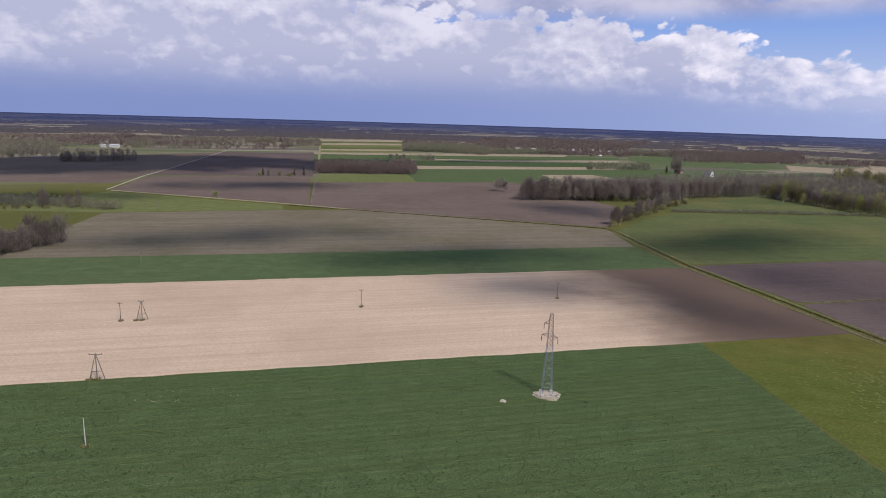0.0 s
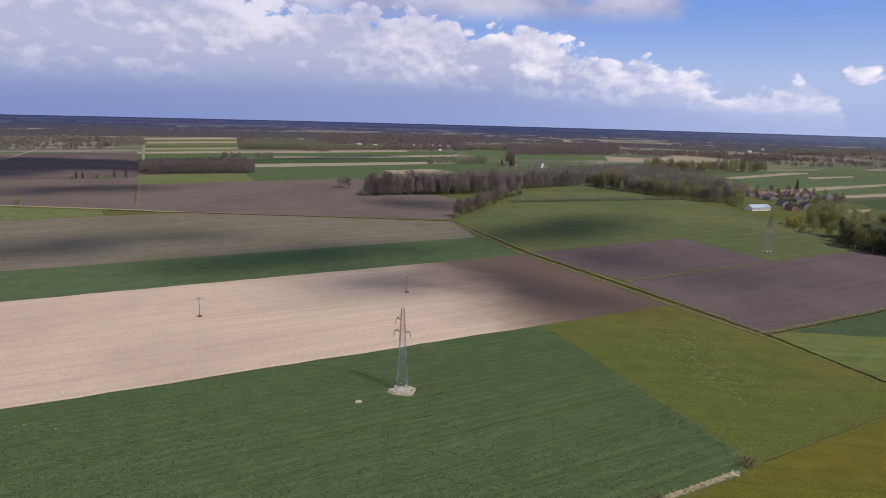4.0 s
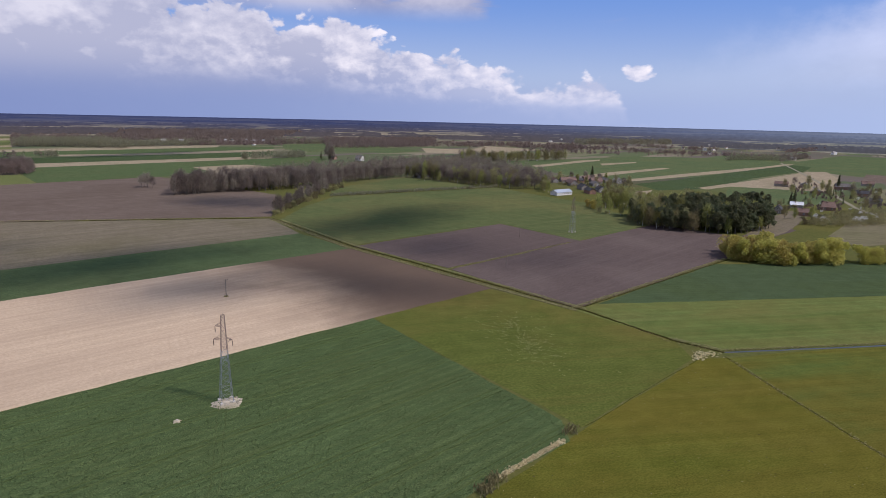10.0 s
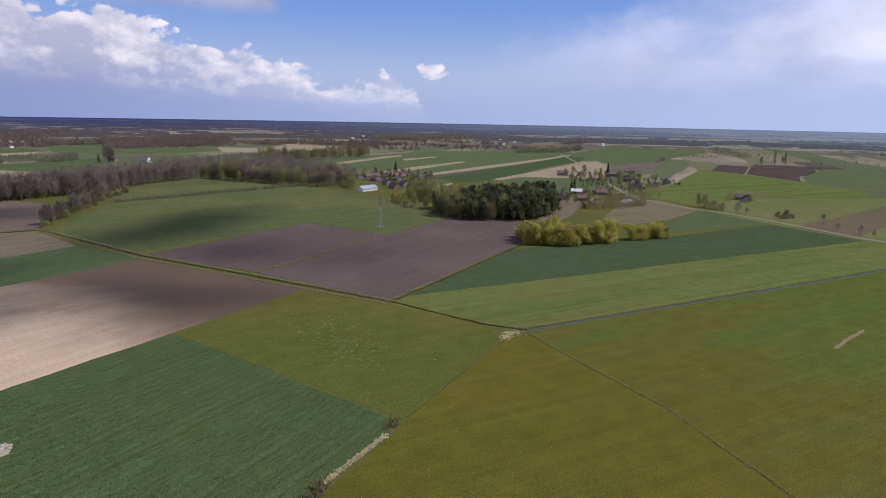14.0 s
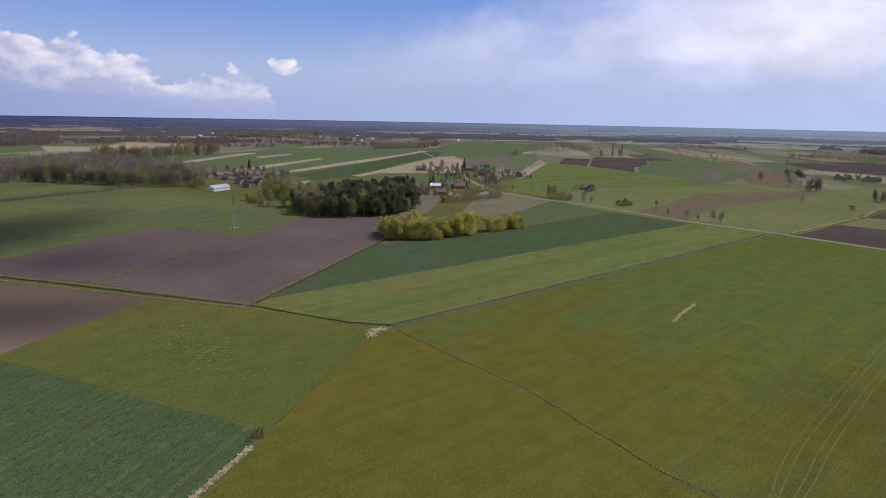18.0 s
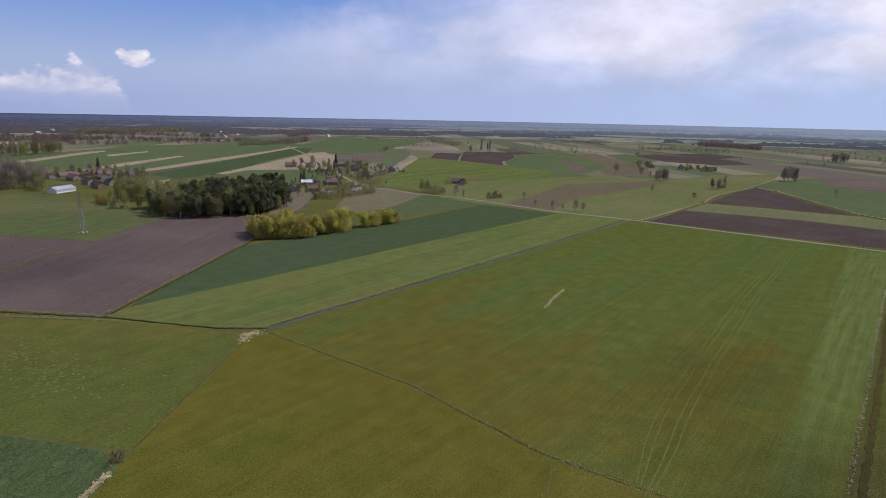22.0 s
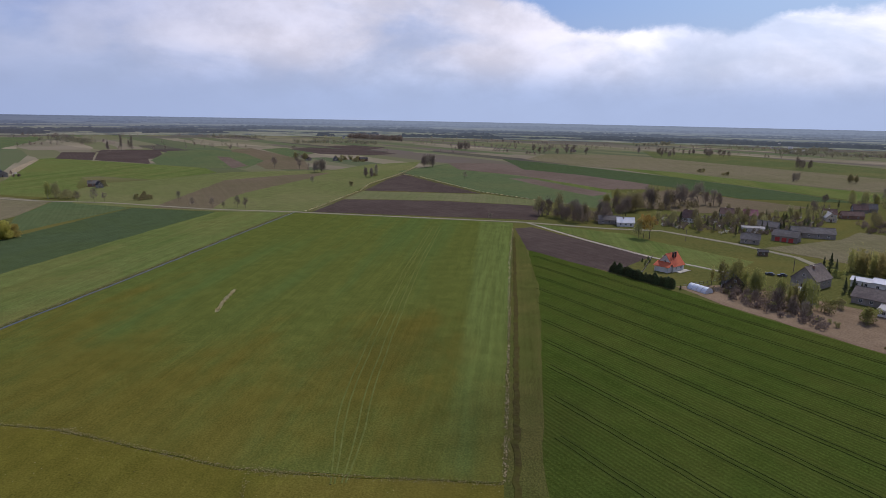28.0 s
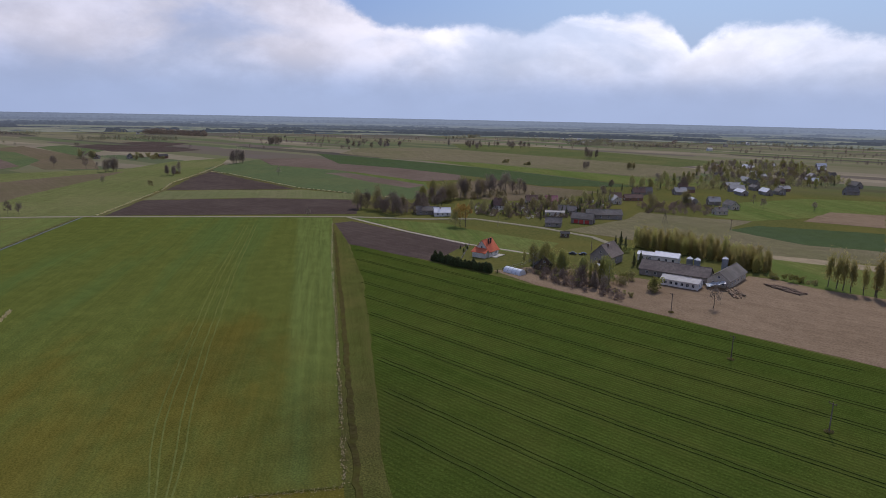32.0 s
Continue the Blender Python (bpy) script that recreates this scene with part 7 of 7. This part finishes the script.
M["rut_faint"] = surface("faint_crop_rut", ((0.056, 0.078, 0.026), (0.092, 0.112, 0.044), (0.07, 0.088, 0.034)), 0.5, 0.95)
M["rut"] = surface("trodden_crop", ((0.030, 0.044, 0.010), (0.060, 0.074, 0.018), (0.045, 0.060, 0.013)), 0.8, 0.95)
M["rut_light"] = surface("pressed_grass", ((0.094, 0.110, 0.026), (0.134, 0.142, 0.041), (0.084, 0.096, 0.022)), 0.6, 0.95)
M["wet_soil"] = surface("wet_purple_soil", ((0.044, 0.037, 0.013), (0.076, 0.064, 0.023), (0.068, 0.067, 0.015)), 1.1, 0.92)
for c in [-81 - 12.5 * i for i in range(10)]:
    s = (-c - 67.5) / 135.5
    x0, y0 = 114 + 216 * s, -31 - 72 * s
    for d in (-0.9, 0.9):
        ribbon("tramline", "dark tractor wheel track in the wheat", "rut", [(x0 - 3 - 0.33 * d, y0 - 2 + 0.944 * d), (x0 - 90, y0 - 31.5 + d), (x0 - 210, y0 - 73.5 + d)], 0.17, 0.15, "track", 3.0)
for d in (0, 1.9, 5.2, 7.1):
    ribbon("wheel_track", "pale pressed tractor track in the meadow", "rut_light", [(123, 10.0 - 0.4 * d), (134, 9.0 - 0.7 * d), (145, 8 - 0.95 * d), (158, 6 - d), (175, 2 - d), (202, -5 - d), (289, -29 - d), (404, -64 - d)], 0.34, 0.16, "track", 6.0, low=0.06 + 0.002 * d)
ribbon("soil_strip", "strip of wet purple brown soil along the verge", "wet_soil", [(362, -106), (239, -65.9), (191.5, -50.3), (139.5, -32.8), (119, -26), (108, -23), (98, -20)], 1.4, 0.35, "track", 2.0)
for i in range(8):                       # sprayer tracks along the drill rows
    off = 9 + 12.5 * i
    for d in (-0.9, 0.9):
        x0, y0 = 91 + 0.095 * off, 211 - 0.97 * off - 0.036 * off + d
        ribbon("tramline", "thin dark wheel track along the crop rows", "rut_crop", [(x0, y0), (x0 - 100, y0 - 24.7), (x0 - 215, y0 - 53.2), (x0 - 400, y0 - 99)], 0.13, 0.15, "track", 4.0)
for a, b in (((8, 92), (28, 164)), ((10, 92), (30, 164)), ((27, 168), (12, 184)), ((25, 169), (11, 183))):
    ribbon("wheel_track", "faint tractor rut in the rape crop", "rut_faint", [a, ((a[0] + b[0]) / 2 + 1.5, (a[1] + b[1]) / 2), b], 0.14, 0.3, "track", 2.0, low=0.09)



def tufts(name, label, leaf, spots, size, stretch, upright, blades, seed, height=0.3, flat=1.0):
    """Loose clumps of blades on the ground, in one sheet of stuff."""
    rng = np.random.default_rng(seed)
    spots = np.asarray(spots, float)
    at = np.repeat(spots, blades, 0)
    at = np.c_[at[:, 0] + rng.normal(size=len(at)) * size * 0.9, at[:, 1] + rng.normal(size=len(at)) * size * 0.9, rng.uniform(0.15, 1.0, len(at)) * height + at[:, 2]]
    blade = quads(rng, at, size, stretch, upright)
    blade[:, 2] = np.repeat(at[:, 2], 4) + (blade[:, 2] - np.repeat(at[:, 2], 4)) * flat
    tagged(new(name, quad_mesh(name, blade, [L[leaf]])), label, "grass", kind="stuff")


def along(points, gap, side, seed, z=0.05):
    rng, out = random.Random(seed), []
    for (x0, y0), (x1, y1) in zip(points, points[1:]):
        n = max(1, int(math.hypot(x1 - x0, y1 - y0) / gap))
        for i in range(n):
            f = rng.random()
            out.append((x0 + (x1 - x0) * f + rng.gauss(0, side), y0 + (y1 - y0) * f + rng.gauss(0, side), z))
    return out


def dashes(points, gap, side):
    """Even clumps on both banks of a straight ditch."""
    out = []
    for (x0, y0), (x1, y1) in zip(points, points[1:]):
        l = math.hypot(x1 - x0, y1 - y0)
        for i in range(int(l / gap)):
            for j in range(9):
                f = (i * gap + j * 0.32) / l
                out.append((x0 + (x1 - x0) * f - (y1 - y0) / l * side, y0 + (y1 - y0) * f + (x1 - x0) / l * side, 0.1))
    return out


def scatter(poly, count, seed, z=0.05):
    rng, out = random.Random(seed), []
    xs, ys = [p[0] for p in poly], [p[1] for p in poly]
    for i in range(count):
        x, y = rng.uniform(min(xs), max(xs)), rng.uniform(min(ys), max(ys))
        if inside(x, y, poly):
            out.append((x, y, z))
    return out


L["reed"] = leaf_mat("pale_dry_reed", (0.46, 0.37, 0.21), (0.68, 0.56, 0.35), 0.35, 0.2)
L["weed"] = leaf_mat("olive_weeds", (0.17, 0.155, 0.055), (0.32, 0.275, 0.12), 0.3, 0.2)
L["straw"] = leaf_mat("straw_grass", (0.21, 0.190, 0.085), (0.34, 0.30, 0.15), 0.3, 0.2)
tufts("reed_strip", "pale dry reeds along the crop's edge", "reed", along([(95, 109), (83, 106), (73, 103.5)], 0.06, 0.34, 1), 0.11, 3.0, 0.2, 5, 1, 0.4, 0.5)
tufts("reed_patch", "pale trampled reeds at the ditch junction", "reed", along([(167, 129), (172, 132), (176, 129)], 0.05, 1.1, 2), 0.10, 3.0, 0.0, 4, 2, 0.15, 0.3)
tufts("reed_patch", "pale dry reeds in the meadow", "reed", along([(238, 45.5), (252, 44.5), (267, 42)], 0.2, 0.28, 3), 0.12, 3.0, 0.1, 5, 3, 0.3)
tufts("reed_fringe", "thin fringe of dry reeds along the ditch", "reed", along([(391, -115), (300, -83), (218, -56.5), (155, -35.5), (117, -23)], 0.4, 0.3, 4), 0.07, 3.0, 0.3, 3, 4, 0.3, 0.5)
tufts("grass_fringe", "olive weeds along the ditches", "weed", along([(391, -115), (218, -56.5), (117, -23)], 0.5, 0.4, 6) + along([(122, 440), (132, 337), (146, 281), (160, 226), (172, 184)], 0.22, 0.8, 8)
      + along([(172, 184), (172, 145), (180, 130), (217, 117), (284, 92), (475, 24)], 0.3, 0.5, 9) + along([(169, 188), (239, 205), (308, 222)], 0.25, 0.7, 10) + along([(157, 266), (258, 294)], 0.3, 0.7, 11) + along([(-312, 586), (-115, 526), (28, 480), (118, 453)], 0.5, 1.1, 12), 0.10, 2.2, 0.5, 4, 5, 0.15, 0.35)
tufts("bank_grass", "pale straw grass along the ditch banks", "straw", along([(123.5, 440), (136.5, 337), (150.5, 281), (163.5, 226), (172, 186)], 0.045, 0.5, 81) + along([(117, 440), (130, 337), (144, 281), (157, 226), (167, 186)], 0.09, 0.5, 82) + along([(-312, 587), (-115, 525), (-75, 510), (28, 481), (118, 455)], 0.10, 0.6, 83)
      + along([(168, 189.5), (239, 206), (308, 223)], 0.06, 0.5, 84) + along([(157, 266.5), (258, 294)], 0.10, 0.5, 85) + along([(181, 131), (217, 117), (284, 92), (475, 24)], 0.16, 0.35, 86) + along([(175, 146), (181, 131)], 0.05, 0.8, 87), 0.09, 2.4, 0.0, 3, 81, 0.12, 0.3)
tufts("bank_clumps", "pale dry grass clumps along straight ditches", "reed", [p for line in ([(475, 13), (602, -37), (660, -51), (760, -94), (870, -134)], [(763, -100), (732, -114), (583, -147), (528, -178), (473, -210)]) for p in dashes(line, 6.0, 1.5)], 0.27, 2.4, 0.0, 3, 41, 0.3, 0.4)
tufts("bank_clumps", "pale dry grass along the shallow ditch", "straw", along([(177, 126), (166, 98), (155, 68), (132, 29), (126, 10), (117, -23)], 0.07, 0.5, 42) + along([(131, 26), (122, 26), (112, 26)], 0.25, 0.3, 43) + along([(155, 67), (152, 63)], 0.05, 0.8, 44) + along([(131, 26), (128, 18)], 0.07, 0.9, 45) + along([(168, 129), (104, 112)], 0.9, 0.25, 13), 0.055, 2.6, 0.0, 2, 42, 0.08, 0.25)
STRAW = random.Random(61)
streaks = []
for i in range(330):                     # pale wisps where last year's grass lies
    f, a = STRAW.random(), radians(STRAW.gauss(112, 40))
    cx, cy, l = 122 + 14 * f + STRAW.gauss(0, 5), 150 + 42 * f + STRAW.gauss(0, 7), STRAW.uniform(0.2, 0.9)
    streaks += [(cx + math.cos(a) * u * l + STRAW.gauss(0, 0.22), cy + math.sin(a) * u * l + STRAW.gauss(0, 0.22), 0.07) for u in [STRAW.uniform(-1, 1) for j in range(STRAW.randint(2, 9))]]
tufts("reed_tufts", "straw coloured grass streaks in the meadow", "straw", streaks, 0.05, 3.0, 0.0, 2, 6, 0.06, 0.25)
L["clod"] = leaf_mat("dark_clods", (0.050, 0.042, 0.020), (0.090, 0.078, 0.034), 0.1, 0.2)
MEADOW = [(-40, 60), (75, 102), (103, 111), (168, 129), (166, 98), (155, 68), (132, 29), (117, -24), (40, -50), (-40, -40)]
tufts("molehills", "small dark clods and molehills in the meadow", "clod", [(x + math.cos(i * 2.4) * 0.07 * i, y + math.sin(i * 2.4) * 0.07 * i, 0.08) for x, y, z in scatter(MEADOW, 420, 63) for i in range(3)], 0.07, 1.6, 0.0, 2, 64, 0.10, 0.4)
tufts("grass_tufts", "pale dry tufts scattered in the meadow", "straw", scatter(MEADOW, 900, 65), 0.05, 2.6, 0.0, 3, 66, 0.10, 0.3)
tufts("scrub_bushes", "low brown scrub at the crop's corner", "bud", along([(97, 111), (101, 112)], 0.10, 0.8, 15) + along([(66, 100), (72, 103)], 0.05, 0.9, 16), 0.10, 3.0, 0.8, 5, 7, 1.0)
tufts("crop_leaves", "rough leafy rows of the rape crop", "crop", scatter([(-125, 158), (92, 211), (101, 117), (95, 108), (67, 102), (20, 90), (-70, 75), (-125, 100)], 95000, 17, 0.2), 0.085, 1.5, 0.0, 2, 8, 0.22, 0.5)

tufts("weed_mounds", "brown weeds left round the pole feet", "weed", [(x + math.cos(i * 2.4) * 0.16 * math.sqrt(i), y + math.sin(i * 2.4) * 0.16 * math.sqrt(i), 0.1) for x, y in ((-96, 165.5), (-98, 165.1), (-108, 217.5), (-110, 217), (-115, 216), (-32, 242), (50, 263), (-79.2, 129.7), (88, -127), (127, -145), (167, -165)) for i in range(34)], 0.09, 2.5, 0.5, 3, 21, 0.3)
tufts("bare_specks", "pale dry specks where the crop has failed", "reed", [p for p in scatter([(-88, 152), (-76, 160), (-56, 164), (-50, 160), (-66, 151)], 420, 22, 0.25) if noise.noise(Vector((p[0] * 0.25, p[1] * 0.5, 5))) > 0.16], 0.045, 2.0, 0.1, 2, 23, 0.1)


# ---- fair weather clouds overhead, which cast the shadows that lie on the fields ----
M["cloud"] = surface("cloud", ((0.85, 0.85, 0.86), (0.9, 0.9, 0.9), (0.88, 0.88, 0.89)), 0.01, 1.0)


def cloud(x, y, along_, across, turn, seed, level=1700.0, fill=1.0):
    """A ragged cumulus whose shadow falls round the point (x, y)."""
    rng = random.Random(seed)
    centre = Vector((x, y, 0)) + TO_SUN * (level / TO_SUN.z)
    bm = bmesh.new()
    n = int(max(24, along_ * across / 60) * fill)
    for i in range(n):
        a, d = rng.uniform(0, math.tau), rng.random() ** 0.6
        edge = d ** 2
        r = max(3.5, min(along_, across) * (0.30 - 0.22 * edge) * rng.uniform(0.6, 1.2))
        u, v = along_ * d * math.cos(a), across * d * math.sin(a)
        px, py = u * math.cos(turn) - v * math.sin(turn), u * math.sin(turn) + v * math.cos(turn)
        m = Matrix.Translation((px, py, r * 0.35)) @ Matrix.Rotation(rng.uniform(0, 6.3), 4, "Z") @ Matrix.Diagonal((r, r * rng.uniform(0.7, 1.1), r * 0.55, 1))
        bmesh.ops.create_icosphere(bm, subdivisions=1, radius=1.0, matrix=m)
    me = bpy.data.meshes.new("cloud")
    bm.to_mesh(me)
    bm.free()
    me.materials.append(M["cloud"])
    me.shade_smooth()
    ob = tagged(new("cloud", me), "ragged white cumulus cloud over the fields", "cloud", kind="structure")
    ob.location = centre


cloud(44, 282, 52, 26, radians(20), 1, fill=3.0)
cloud(112, 268, 44, 30, radians(100), 4, fill=0.9)
cloud(10, 340, 95, 32, radians(14), 2, fill=2.8)
cloud(-125, 378, 118, 32, radians(20), 3, fill=2.0)
cloud(190, 408, 118, 40, radians(32), 5, fill=1.9)
cloud(118, 240, 42, 13, radians(-25), 16, fill=1.6)
cloud(182, 318, 44, 26, radians(30), 6, fill=1.3)
cloud(212, 262, 46, 20, radians(18), 15, fill=1.0)
cloud(-470, 880, 300, 170, radians(30), 7, fill=0.35)
cloud(-150, 1000, 150, 90, radians(60), 8, fill=1.0)
cloud(110, 1180, 190, 40, radians(25), 9, fill=1.3)
cloud(115, 540, 60, 36, radians(-30), 10, fill=1.5)
cloud(-330, 520, 110, 42, radians(20), 14, fill=1.2)
cloud(-200, 660, 120, 45, radians(15), 11, fill=0.8)
cloud(190, -14, 24, 16, radians(-20), 12, fill=0.6)
# Unseen cloud, added to darken the near end of the meadow.
cloud(140, -28, 46, 30, radians(10), 13, fill=0.45)
